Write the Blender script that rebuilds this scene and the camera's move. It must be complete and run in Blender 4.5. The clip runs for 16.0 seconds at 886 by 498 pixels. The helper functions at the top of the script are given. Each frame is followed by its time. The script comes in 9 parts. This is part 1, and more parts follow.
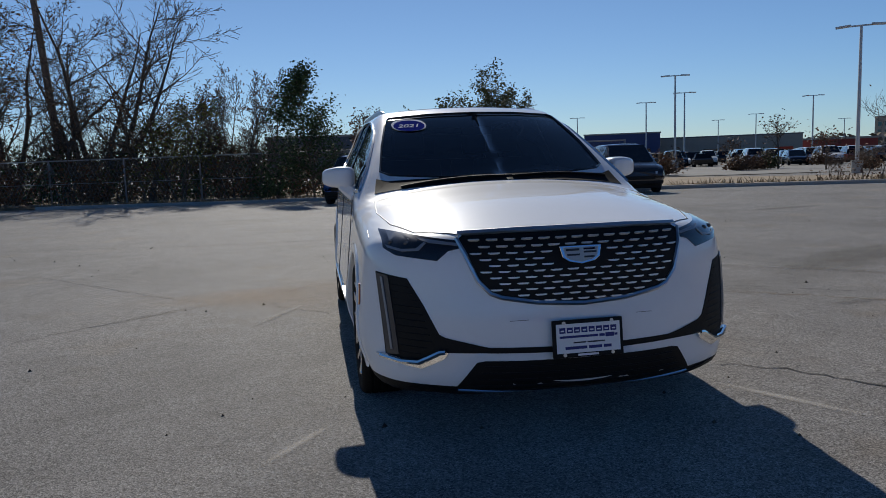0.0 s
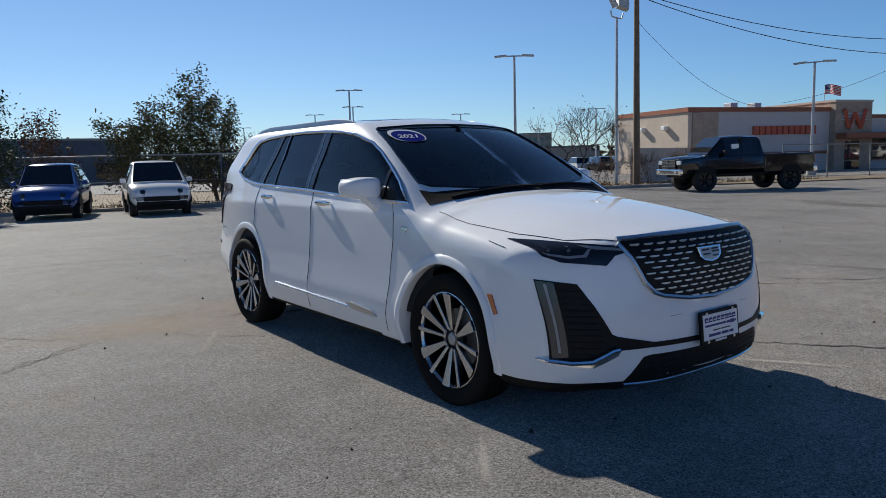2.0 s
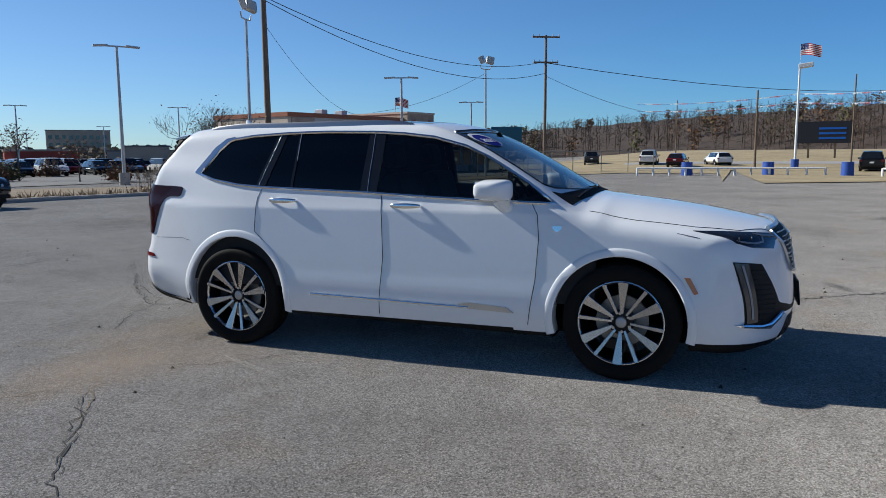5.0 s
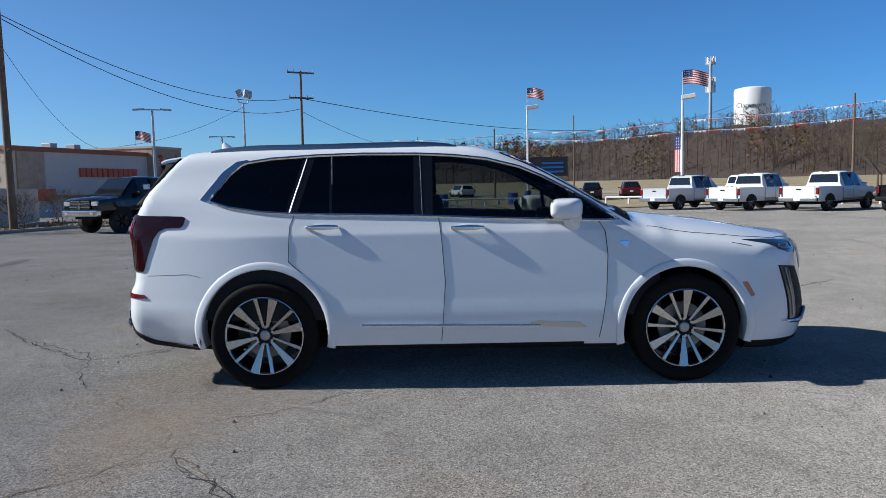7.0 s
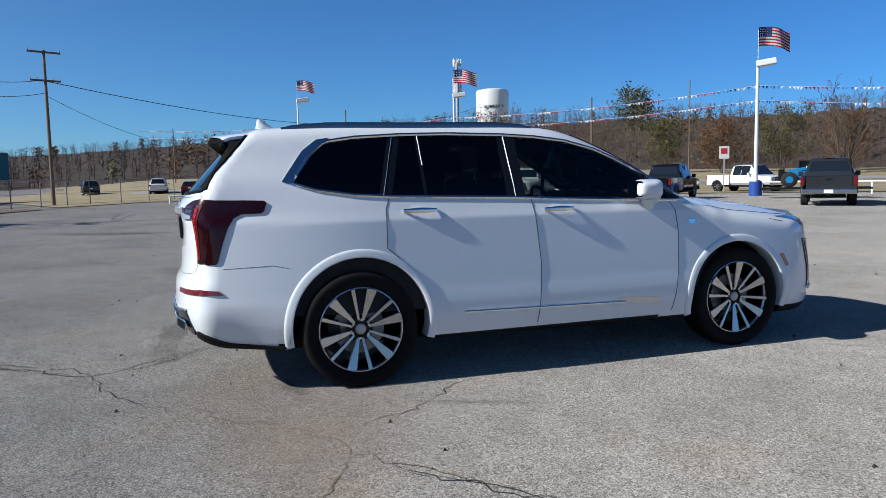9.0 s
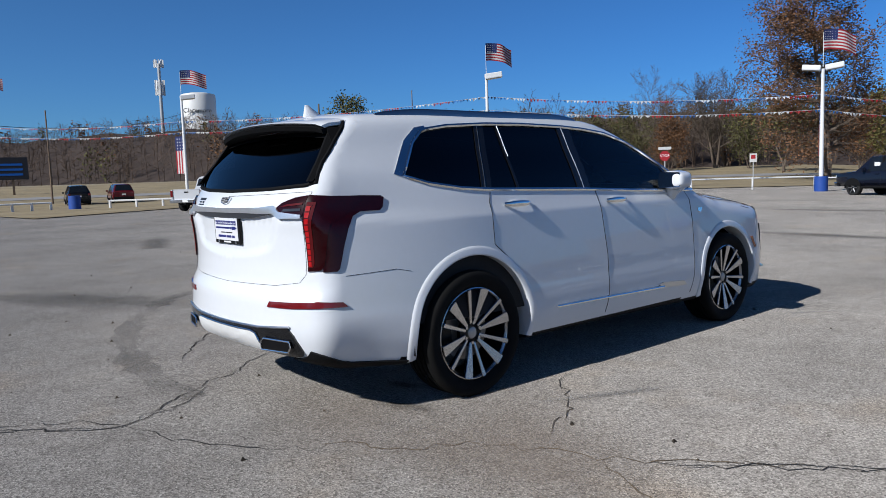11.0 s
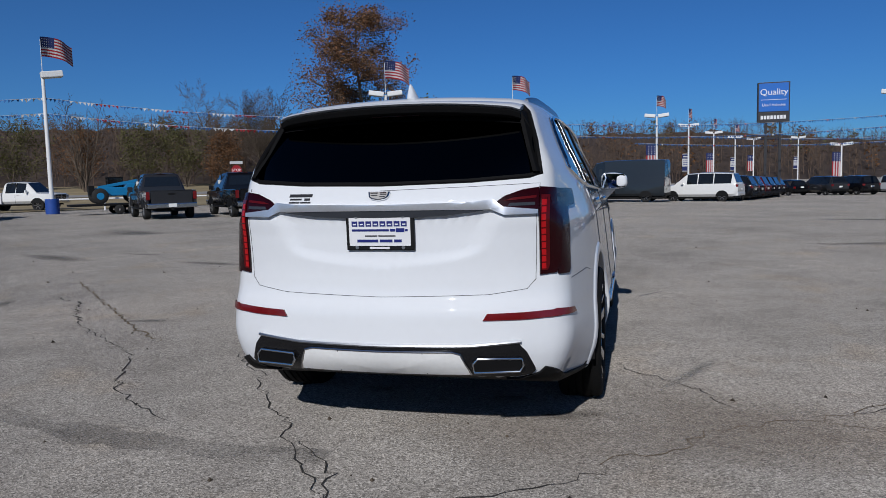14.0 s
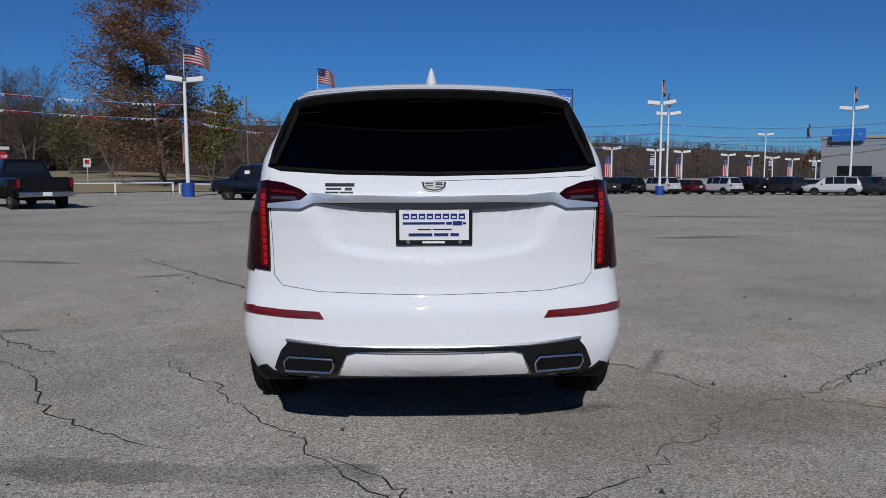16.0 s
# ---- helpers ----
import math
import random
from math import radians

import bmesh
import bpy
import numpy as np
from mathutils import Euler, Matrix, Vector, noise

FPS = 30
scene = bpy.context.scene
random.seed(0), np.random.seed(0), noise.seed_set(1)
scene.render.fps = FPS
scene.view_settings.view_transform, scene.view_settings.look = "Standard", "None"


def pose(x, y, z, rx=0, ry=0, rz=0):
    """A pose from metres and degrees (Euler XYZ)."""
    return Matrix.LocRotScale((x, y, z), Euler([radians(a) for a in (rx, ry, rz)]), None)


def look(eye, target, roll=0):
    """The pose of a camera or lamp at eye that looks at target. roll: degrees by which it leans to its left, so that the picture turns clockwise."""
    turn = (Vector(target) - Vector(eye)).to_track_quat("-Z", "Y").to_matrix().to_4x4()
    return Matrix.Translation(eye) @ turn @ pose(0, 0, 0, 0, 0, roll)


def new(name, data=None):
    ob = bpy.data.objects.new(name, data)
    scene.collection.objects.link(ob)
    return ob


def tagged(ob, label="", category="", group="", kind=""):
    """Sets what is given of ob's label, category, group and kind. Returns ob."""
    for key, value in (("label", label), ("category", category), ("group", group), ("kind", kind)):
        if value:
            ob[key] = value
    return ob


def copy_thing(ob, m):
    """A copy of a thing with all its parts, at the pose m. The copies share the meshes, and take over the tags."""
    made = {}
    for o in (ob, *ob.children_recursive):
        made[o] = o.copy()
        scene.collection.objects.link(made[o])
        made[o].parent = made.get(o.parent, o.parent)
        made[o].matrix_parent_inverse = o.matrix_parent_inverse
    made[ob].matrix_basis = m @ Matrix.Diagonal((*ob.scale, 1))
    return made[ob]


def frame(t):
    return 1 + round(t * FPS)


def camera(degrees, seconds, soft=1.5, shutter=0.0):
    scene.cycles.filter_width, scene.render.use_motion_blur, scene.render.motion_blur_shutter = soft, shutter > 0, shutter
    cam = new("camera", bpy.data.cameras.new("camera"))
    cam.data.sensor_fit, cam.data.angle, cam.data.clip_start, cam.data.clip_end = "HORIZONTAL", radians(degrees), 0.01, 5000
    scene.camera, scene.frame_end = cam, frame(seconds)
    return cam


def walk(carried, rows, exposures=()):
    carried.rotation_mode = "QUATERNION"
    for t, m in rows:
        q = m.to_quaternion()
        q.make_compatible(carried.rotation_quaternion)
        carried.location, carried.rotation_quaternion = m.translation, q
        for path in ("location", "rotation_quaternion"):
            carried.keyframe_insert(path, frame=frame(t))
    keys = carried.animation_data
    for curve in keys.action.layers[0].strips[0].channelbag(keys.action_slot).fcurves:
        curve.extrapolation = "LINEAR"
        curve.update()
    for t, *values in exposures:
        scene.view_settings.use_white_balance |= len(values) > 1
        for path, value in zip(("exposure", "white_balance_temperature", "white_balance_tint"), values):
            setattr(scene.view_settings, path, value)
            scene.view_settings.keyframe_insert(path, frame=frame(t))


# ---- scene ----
cam = camera(61.9, 16.0, 0.8)
PATH = [
    (0, (-1.156, -5.511, 1.301), (-0.812, -3.556, 1.06), -2.0),
    (0.5, (-1.714, -5.365, 1.315), (-1.158, -3.46, 1.065), -2.1),
    (1, (-2.259, -5.154, 1.335), (-1.491, -3.325, 1.08), -2.1),
    (1.5, (-2.788, -4.937, 1.345), (-1.813, -3.208, 1.094), -2.0),
    (2, (-3.291, -4.641, 1.374), (-2.118, -3.039, 1.133), -1.5),
    (2.5, (-3.777, -4.332, 1.379), (-2.434, -2.869, 1.141), -1.0),
    (3, (-4.232, -3.909, 1.382), (-2.751, -2.586, 1.146), -0.5),
    (3.2, (-4.42, -3.753, 1.4), (-2.889, -2.488, 1.156), -0.5),
    (5.3, (-5.654, -1.676, 1.444), (-3.762, -1.074, 1.205), -0.6),
    (5.5, (-5.713, -1.471, 1.425), (-3.799, -0.934, 1.199), -0.8),
    (6, (-5.805, -0.932, 1.42), (-3.849, -0.568, 1.21), -1.1),
    (6.5, (-5.891, -0.395, 1.397), (-3.909, -0.206, 1.203), -1.1),
    (7, (-5.878, 0.168, 1.375), (-3.885, 0.183, 1.205), -1.2),
    (7.5, (-5.862, 0.74, 1.353), (-3.874, 0.596, 1.188), -1.2),
    (8, (-5.749, 1.305, 1.333), (-3.779, 1.01, 1.16), -1.2),
    (8.5, (-5.628, 1.844, 1.332), (-3.691, 1.379, 1.155), -1.0),
    (9, (-5.406, 2.388, 1.329), (-3.52, 1.755, 1.132), -1.2),
    (9.2, (-5.334, 2.62, 1.353), (-3.471, 1.922, 1.152), -1.2),
    (11.3, (-3.745, 4.498, 1.264), (-2.319, 3.112, 1.052), -1.9),
    (11.5, (-3.576, 4.623, 1.243), (-2.21, 3.18, 1.02), -1.9),
    (12, (-3.144, 4.937, 1.254), (-1.925, 3.366, 1.035), -2.1),
    (12.5, (-2.687, 5.227, 1.279), (-1.628, 3.545, 1.061), -1.9),
    (13, (-2.173, 5.435, 1.285), (-1.299, 3.647, 1.085), -1.3),
    (13.5, (-1.632, 5.593, 1.287), (-0.961, 3.718, 1.107), -1.1),
    (14, (-1.099, 5.649, 1.268), (-0.608, 3.72, 1.076), -1.4),
    (14.5, (-0.61, 5.67, 1.263), (-0.305, 3.702, 1.079), -1.7),
    (15, (-0.227, 5.61, 1.262), (-0.084, 3.624, 1.074), -1.5),
    (15.5, (-0.001, 5.607, 1.267), (0.002, 3.618, 1.061), -0.7),
    (16, (0.066, 5.586, 1.26), (0.0, 3.598, 1.048), -0.1),
]
EXPOSURES = [(0.0, 0.33, 6600, 9), (1.5, 0.66, 6650, 8), (5.5, 0.7, 6250, 7), (9.0, 0.62, 6050, 7), (11.3, 0.2, 6050, 10), (12.5, -0.04, 6050, 11), (13.5, -0.24, 6050, 11), (14.0, -0.3, 6050, 11), (16.0, -0.4, 6050, 11)]
walk(cam, [(t, look(eye, target, roll)) for t, eye, target, roll in PATH], EXPOSURES)

# ---- daylight: clear late-autumn noon, sun behind the car ----
SUN_EL, SUN_AZ = 33.5, -1.2   # height, and bearing of the sun from +y towards -x
sun = new("sun", bpy.data.lights.new("sun", "SUN"))
sun.data.energy, sun.data.angle, sun.data.color = 4.0, radians(0.53), (1.0, 0.955, 0.885)
sun_way = Vector((-math.sin(radians(SUN_AZ)) * math.cos(radians(SUN_EL)), math.cos(radians(SUN_AZ)) * math.cos(radians(SUN_EL)), math.sin(radians(SUN_EL))))
sun.matrix_world = look(sun_way * 80, (0, 0, 0))
world = bpy.data.worlds.new("sky")
scene.world = world
world.use_nodes = True
wn = world.node_tree.nodes
sky = wn.new("ShaderNodeTexSky")
sky.sky_type, sky.sun_disc = "NISHITA", False
sky.sun_elevation, sky.sun_rotation = radians(SUN_EL), radians(-SUN_AZ)
sky.air_density, sky.dust_density, sky.ozone_density, sky.altitude = 1.0, 0.0, 1.6, 400
wl = world.node_tree.links
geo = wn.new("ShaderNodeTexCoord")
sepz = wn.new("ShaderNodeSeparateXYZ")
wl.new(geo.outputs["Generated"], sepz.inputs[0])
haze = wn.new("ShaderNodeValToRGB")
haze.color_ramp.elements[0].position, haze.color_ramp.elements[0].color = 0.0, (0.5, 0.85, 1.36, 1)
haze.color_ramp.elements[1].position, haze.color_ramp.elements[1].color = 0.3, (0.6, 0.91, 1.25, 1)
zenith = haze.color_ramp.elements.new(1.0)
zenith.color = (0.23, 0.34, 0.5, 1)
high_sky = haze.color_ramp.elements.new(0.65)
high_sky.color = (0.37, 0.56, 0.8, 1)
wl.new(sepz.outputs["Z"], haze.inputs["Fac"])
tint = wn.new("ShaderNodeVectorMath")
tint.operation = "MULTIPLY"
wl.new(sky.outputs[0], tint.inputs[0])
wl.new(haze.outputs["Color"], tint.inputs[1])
# deeper blue opposite the sun
turn = wn.new("ShaderNodeMapRange")
turn.inputs["From Min"].default_value, turn.inputs["From Max"].default_value = -1.0, 1.0
wl.new(sepz.outputs["Y"], turn.inputs["Value"])
deep = wn.new("ShaderNodeValToRGB")
deep.color_ramp.elements[0].position, deep.color_ramp.elements[0].color = 0.0, (0.56, 0.84, 1.08, 1)
deep.color_ramp.elements[1].position, deep.color_ramp.elements[1].color = 1.0, (1.4, 1.07, 0.95, 1)
midway = deep.color_ramp.elements.new(0.5)
midway.color = (0.86, 1.0, 1.06, 1)
wl.new(turn.outputs[0], deep.inputs["Fac"])
tint2 = wn.new("ShaderNodeVectorMath")
tint2.operation = "MULTIPLY"
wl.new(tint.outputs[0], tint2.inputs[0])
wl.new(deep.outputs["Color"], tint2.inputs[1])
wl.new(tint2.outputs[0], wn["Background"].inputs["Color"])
wn["Background"].inputs["Strength"].default_value = 0.0485

# ---- building helpers ----


def mesh_ob(name, verts, faces, material=None, smooth=False):
    me = bpy.data.meshes.new(name)
    me.from_pydata([tuple(v) for v in verts], [], faces)
    if smooth:
        me.shade_smooth()
    if material:
        me.materials.append(material)
    return new(name, me)


def part(name, bm, material, parent=None, label="", smooth=False):
    """Link a bmesh as one mesh object under a thing."""
    me = bpy.data.meshes.new(name)
    bm.to_mesh(me)
    bm.free()
    if smooth:
        me.shade_smooth()
        me.set_sharp_from_angle(angle=radians(38))
    me.materials.append(material)
    ob = new(name, me)
    if parent:
        ob.parent = parent
    if label:
        ob["label"] = label
    return ob


def thing(name, m=None, label="", category="", group="", kind=""):
    ob = new(name)
    ob.empty_display_size = 0.2
    if m is not None:
        ob.matrix_world = m
    return tagged(ob, label, category, group, kind)


def box(bm, x0, x1, y0, y1, z0, z1, bevel=0.0, m=None):
    """Add a box, its edges bevelled, to bm."""
    r = bmesh.ops.create_cube(bm, size=1, matrix=Matrix.Translation(((x0 + x1) / 2, (y0 + y1) / 2, (z0 + z1) / 2)) @ Matrix.Diagonal((x1 - x0, y1 - y0, z1 - z0, 1)))
    vs = r["verts"]
    if bevel:
        es = list({e for v in vs for e in v.link_edges})
        rb = bmesh.ops.bevel(bm, geom=es, offset=bevel, segments=2, affect="EDGES", profile=0.6)
        vs = list({v for f in rb["faces"] for v in f.verts} | {v for v in vs if v.is_valid})
    if m is not None:
        bmesh.ops.transform(bm, matrix=m, verts=[v for v in vs if v.is_valid])
    return bm


def boxed(*a, **k):
    return box(bmesh.new(), *a, **k)


def rod(bm, a, b, r0, r1=None, n=10, caps=True):
    """Add a tapered round bar from a to b."""
    a, b = Vector(a), Vector(b)
    r1 = r0 if r1 is None else r1
    q = (b - a).to_track_quat("Z", "Y").to_matrix().to_4x4()
    bmesh.ops.create_cone(bm, cap_ends=caps, segments=n, radius1=r0, radius2=r1, depth=(b - a).length, matrix=Matrix.Translation((a + b) / 2) @ q)
    return bm


def prism(bm, outline, thick, m=None):
    """Add a plate: an outline in x, y raised by thick along z."""
    lo = [bm.verts.new((x, y, 0)) for x, y in outline]
    hi = [bm.verts.new((x, y, thick)) for x, y in outline]
    bm.faces.new(lo[::-1])
    bm.faces.new(hi)
    n = len(lo)
    for i in range(n):
        bm.faces.new((lo[i], lo[(i + 1) % n], hi[(i + 1) % n], hi[i]))
    if m is not None:
        bmesh.ops.transform(bm, matrix=m, verts=lo + hi)
    return bm


def lathe(bm, profile, n=32, axis="x", m=None):
    """Add a turned shape: profile of (radius, along) about the x axis."""
    rings = []
    for r, a in profile:
        rings.append([bm.verts.new((a, r * math.cos(2 * math.pi * i / n), r * math.sin(2 * math.pi * i / n))) for i in range(n)])
    for p, q in zip(rings, rings[1:]):
        for i in range(n):
            bm.faces.new((p[i], p[(i + 1) % n], q[(i + 1) % n], q[i]))
    if m is not None:
        bmesh.ops.transform(bm, matrix=m, verts=[v for r in rings for v in r])
    return bm


def tube(name, pts, r, material, parent=None, cyclic=False, label="", res=2):
    """A round strip along pts, as a mesh."""
    bm = bmesh.new()
    pts = [Vector(p) for p in pts]
    n = 4 + 2 * res
    rings = []
    for i, p in enumerate(pts):
        a = pts[i - 1] if (i or cyclic) else p
        b = pts[(i + 1) % len(pts)] if (i + 1 < len(pts) or cyclic) else p
        d = (b - a).normalized()
        s = d.cross(Vector((0, 0, 1)))
        s = s.normalized() if s.length > 1e-4 else Vector((1, 0, 0))
        u = s.cross(d)
        rings.append([bm.verts.new(p + (s * math.cos(2 * math.pi * k / n) + u * math.sin(2 * math.pi * k / n)) * r) for k in range(n)])
    for i in range(len(pts) - (0 if cyclic else 1)):
        p, q = rings[i], rings[(i + 1) % len(pts)]
        for k in range(n):
            bm.faces.new((p[k], p[(k + 1) % n], q[(k + 1) % n], q[k]))
    if not cyclic:
        bm.faces.new(rings[0][::-1])
        bm.faces.new(rings[-1])
    return part(name, bm, material, parent, label, smooth=True)


def spline(pts):
    """A smooth curve through (x, y) points: a function of x on arrays."""
    px, py = np.array(pts, float).T
    d = np.gradient(py, px)

    def f(x):
        x = np.clip(np.asarray(x, float), px[0], px[-1])
        i = np.clip(np.searchsorted(px, x) - 1, 0, len(px) - 2)
        h = px[i + 1] - px[i]
        t = (x - px[i]) / h
        return (2 * t**3 - 3 * t**2 + 1) * py[i] + (t**3 - 2 * t**2 + t) * h * d[i] + (3 * t**2 - 2 * t**3) * py[i + 1] + (t**3 - t**2) * h * d[i + 1]
    return f


def lettering(text, size, material, m, parent=None, name="lettering", depth=0.002, bold=0.0):
    """Raised letters in the built-in font, as a mesh; m places their middle, x along the line, z outwards."""
    cu = bpy.data.curves.new(name, "FONT")
    cu.body, cu.size, cu.extrude, cu.align_x, cu.align_y, cu.offset = text, size, depth, "CENTER", "CENTER", bold
    cu.resolution_u = 3
    tmp = bpy.data.objects.new(name, cu)
    scene.collection.objects.link(tmp)
    me = bpy.data.meshes.new_from_object(tmp.evaluated_get(bpy.context.evaluated_depsgraph_get()))
    bpy.data.objects.remove(tmp)
    me.materials.clear()
    me.materials.append(material)
    ob = new(name, me)
    if parent:
        ob.parent = parent
    ob.matrix_local = m
    return ob


def smooth01(a, b, x):
    t = np.clip((np.asarray(x, float) - a) / (b - a), 0, 1)
    return t * t * (3 - 2 * t)

# ---- materials ----
MATS = {}


def mat(name, color, rough=0.5, metal=0.0, var=0.0, scale=5.0, bump=0.0, bscale=60.0, coat=0.0, spec=0.5, trans=0.0, ior=1.45, emit=None, rand=0.0, alpha=1.0, rvar=0.0, detail=4.0):
    """A procedural surface: base colour with noise of two sizes, roughness, relief, clear coat."""
    m = bpy.data.materials.new(name)
    m.use_nodes = True
    MATS[name] = m
    nt = m.node_tree
    b = nt.nodes["Principled BSDF"]
    b.inputs["Base Color"].default_value = (*color, 1)
    b.inputs["Roughness"].default_value = rough
    b.inputs["Metallic"].default_value = metal
    b.inputs["Coat Weight"].default_value = coat
    b.inputs["Coat Roughness"].default_value = 0.04
    b.inputs["Specular IOR Level"].default_value = spec
    b.inputs["Transmission Weight"].default_value = trans
    b.inputs["IOR"].default_value = ior
    b.inputs["Alpha"].default_value = alpha
    if emit:
        b.inputs["Emission Color"].default_value = (*emit[:3], 1)
        b.inputs["Emission Strength"].default_value = emit[3]
    tc = nt.nodes.new("ShaderNodeTexCoord")
    if var or rand or rvar:
        n1 = nt.nodes.new("ShaderNodeTexNoise")
        n1.inputs["Scale"].default_value, n1.inputs["Detail"].default_value = scale, detail
        n2 = nt.nodes.new("ShaderNodeTexNoise")
        n2.inputs["Scale"].default_value, n2.inputs["Detail"].default_value = scale * 9, 3
        add = nt.nodes.new("ShaderNodeMath")
        add.operation = "ADD"
        mp = nt.nodes.new("ShaderNodeMapRange")
        mp.inputs["From Min"].default_value, mp.inputs["From Max"].default_value = 0.6, 1.4
        mp.inputs["To Min"].default_value, mp.inputs["To Max"].default_value = 1 - var, 1 + var
        nt.links.new(tc.outputs["Object"], n1.inputs["Vector"])
        nt.links.new(tc.outputs["Object"], n2.inputs["Vector"])
        nt.links.new(n1.outputs["Fac"], add.inputs[0])
        nt.links.new(n2.outputs["Fac"], add.inputs[1])
        nt.links.new(add.outputs[0], mp.inputs["Value"])
        mul = nt.nodes.new("ShaderNodeVectorMath")
        mul.operation = "SCALE"
        mul.inputs[0].default_value = color
        last = mp.outputs[0]
        if rand:
            geo = nt.nodes.new("ShaderNodeNewGeometry")
            r = nt.nodes.new("ShaderNodeMapRange")
            r.inputs["To Min"].default_value, r.inputs["To Max"].default_value = 1 - rand, 1 + rand
            nt.links.new(geo.outputs["Random Per Island"], r.inputs["Value"])
            k = nt.nodes.new("ShaderNodeMath")
            k.operation = "MULTIPLY"
            nt.links.new(last, k.inputs[0])
            nt.links.new(r.outputs[0], k.inputs[1])
            last = k.outputs[0]
        nt.links.new(last, mul.inputs["Scale"])
        nt.links.new(mul.outputs[0], b.inputs["Base Color"])
        if rvar:
            rr = nt.nodes.new("ShaderNodeMapRange")
            rr.inputs["From Min"].default_value, rr.inputs["From Max"].default_value = 0.6, 1.4
            rr.inputs["To Min"].default_value, rr.inputs["To Max"].default_value = rough - rvar, rough + rvar
            nt.links.new(add.outputs[0], rr.inputs["Value"])
            nt.links.new(rr.outputs[0], b.inputs["Roughness"])
    if bump:
        nb = nt.nodes.new("ShaderNodeTexNoise")
        nb.inputs["Scale"].default_value, nb.inputs["Detail"].default_value = bscale, 5
        bp = nt.nodes.new("ShaderNodeBump")
        bp.inputs["Strength"].default_value, bp.inputs["Distance"].default_value = bump, 0.01
        nt.links.new(tc.outputs["Object"], nb.inputs["Vector"])
        nt.links.new(nb.outputs["Fac"], bp.inputs["Height"])
        nt.links.new(bp.outputs[0], b.inputs["Normal"])
    return m


white_pearl = mat("white_pearl_paint", (0.725, 0.745, 0.775), 0.4, var=0.015, scale=3, coat=1.0, spec=0.05)
white_pearl.node_tree.nodes["Principled BSDF"].inputs["Coat Roughness"].default_value = 0.02
black_gloss = mat("black_gloss_trim", (0.008, 0.008, 0.009), 0.12, coat=0.5, var=0.2, scale=20)
black_plastic = mat("black_plastic", (0.007, 0.007, 0.0075), 0.6, spec=0.25, var=0.25, scale=30, bump=0.15, bscale=400)
dark_inside = mat("dark_cabin_trim", (0.012, 0.012, 0.013), 0.8, var=0.3, scale=12)
leather = mat("black_leather", (0.012, 0.0115, 0.0115), 0.75, spec=0.2, var=0.25, scale=18, bump=0.2, bscale=150)
chrome = mat("chrome", (0.78, 0.79, 0.8), 0.12, 1.0, var=0.04, scale=8)
satin = mat("satin_aluminium", (0.55, 0.57, 0.6), 0.32, 1.0, var=0.06, scale=10)
rim_metal = mat("machined_alloy", (0.5, 0.5, 0.51), 0.26, 1.0, var=0.08, scale=25)
rim_dark = mat("dark_grey_alloy", (0.014, 0.014, 0.016), 0.35, 0.6, var=0.2, scale=20)
rubber = mat("tyre_rubber", (0.007, 0.007, 0.007), 0.85, spec=0.2, var=0.3, scale=14, bump=0.3, bscale=120)
matte_black = mat("matte_black_trim", (0.004, 0.004, 0.0045), 0.7, spec=0.15, var=0.2, scale=20)
rail_metal = mat("dark_satin_rail", (0.34, 0.35, 0.37), 0.3, 1.0, var=0.06, scale=10)
emblem_silver = mat("emblem_silver", (0.42, 0.41, 0.4), 0.4, 0.5, var=0.1, scale=40)
bar_shade_grey = mat("satin_bar_shade_grey", (0.10, 0.11, 0.13), 0.35, 0.6, var=0.06, scale=10)
tail_chrome = mat("tail_bar_chrome", (0.84, 0.86, 0.9), 0.28, 0.8, var=0.05, scale=10)
disc_metal = mat("brake_disc_steel", (0.25, 0.24, 0.23), 0.4, 0.9, var=0.2, scale=30)


def glass_mat(name, tint, rough=0.0, ior=1.5):
    """Window glass: a tinted pane that mirrors by its Fresnel gloss."""
    m = bpy.data.materials.new(name)
    m.use_nodes = True
    nt = m.node_tree
    nt.nodes.remove(nt.nodes["Principled BSDF"])
    tr, gl, mx, fr = (nt.nodes.new(k) for k in ("ShaderNodeBsdfTransparent", "ShaderNodeBsdfGlossy", "ShaderNodeMixShader", "ShaderNodeFresnel"))
    tr.inputs["Color"].default_value = (*tint, 1)
    gl.inputs["Roughness"].default_value = rough
    gl.inputs["Color"].default_value = (0.9, 0.93, 0.95, 1)
    fr.inputs["IOR"].default_value = ior
    nt.links.new(fr.outputs[0], mx.inputs["Fac"])
    nt.links.new(tr.outputs[0], mx.inputs[1])
    nt.links.new(gl.outputs[0], mx.inputs[2])
    nt.links.new(mx.outputs[0], nt.nodes["Material Output"].inputs["Surface"])
    return m


glass_front = glass_mat("clear_green_glass", (0.42, 0.46, 0.45))
glass_dark = glass_mat("privacy_glass", (0.02, 0.02, 0.022))
glass_shield = glass_mat("windshield_glass", (0.72, 0.75, 0.75), ior=1.75)
red_plastic = mat("red_reflector", (0.14, 0.004, 0.005), 0.2, coat=1.0, var=0.15, scale=60)
red_dark = mat("smoked_red_lamp", (0.018, 0.0005, 0.0014), 0.2, coat=0.25, spec=0.3, var=0.2, scale=40)
red_field = mat("red_lamp_field", (0.085, 0.003, 0.004), 0.25, coat=0.3, spec=0.3, var=0.25, scale=60)
red_bright = mat("bright_red_lamp_element", (0.42, 0.008, 0.010), 0.25, coat=0.3, spec=0.3, var=0.2, scale=60)
amber = mat("amber_reflector", (0.5, 0.14, 0.03), 0.25, coat=1.0, var=0.15, scale=60)
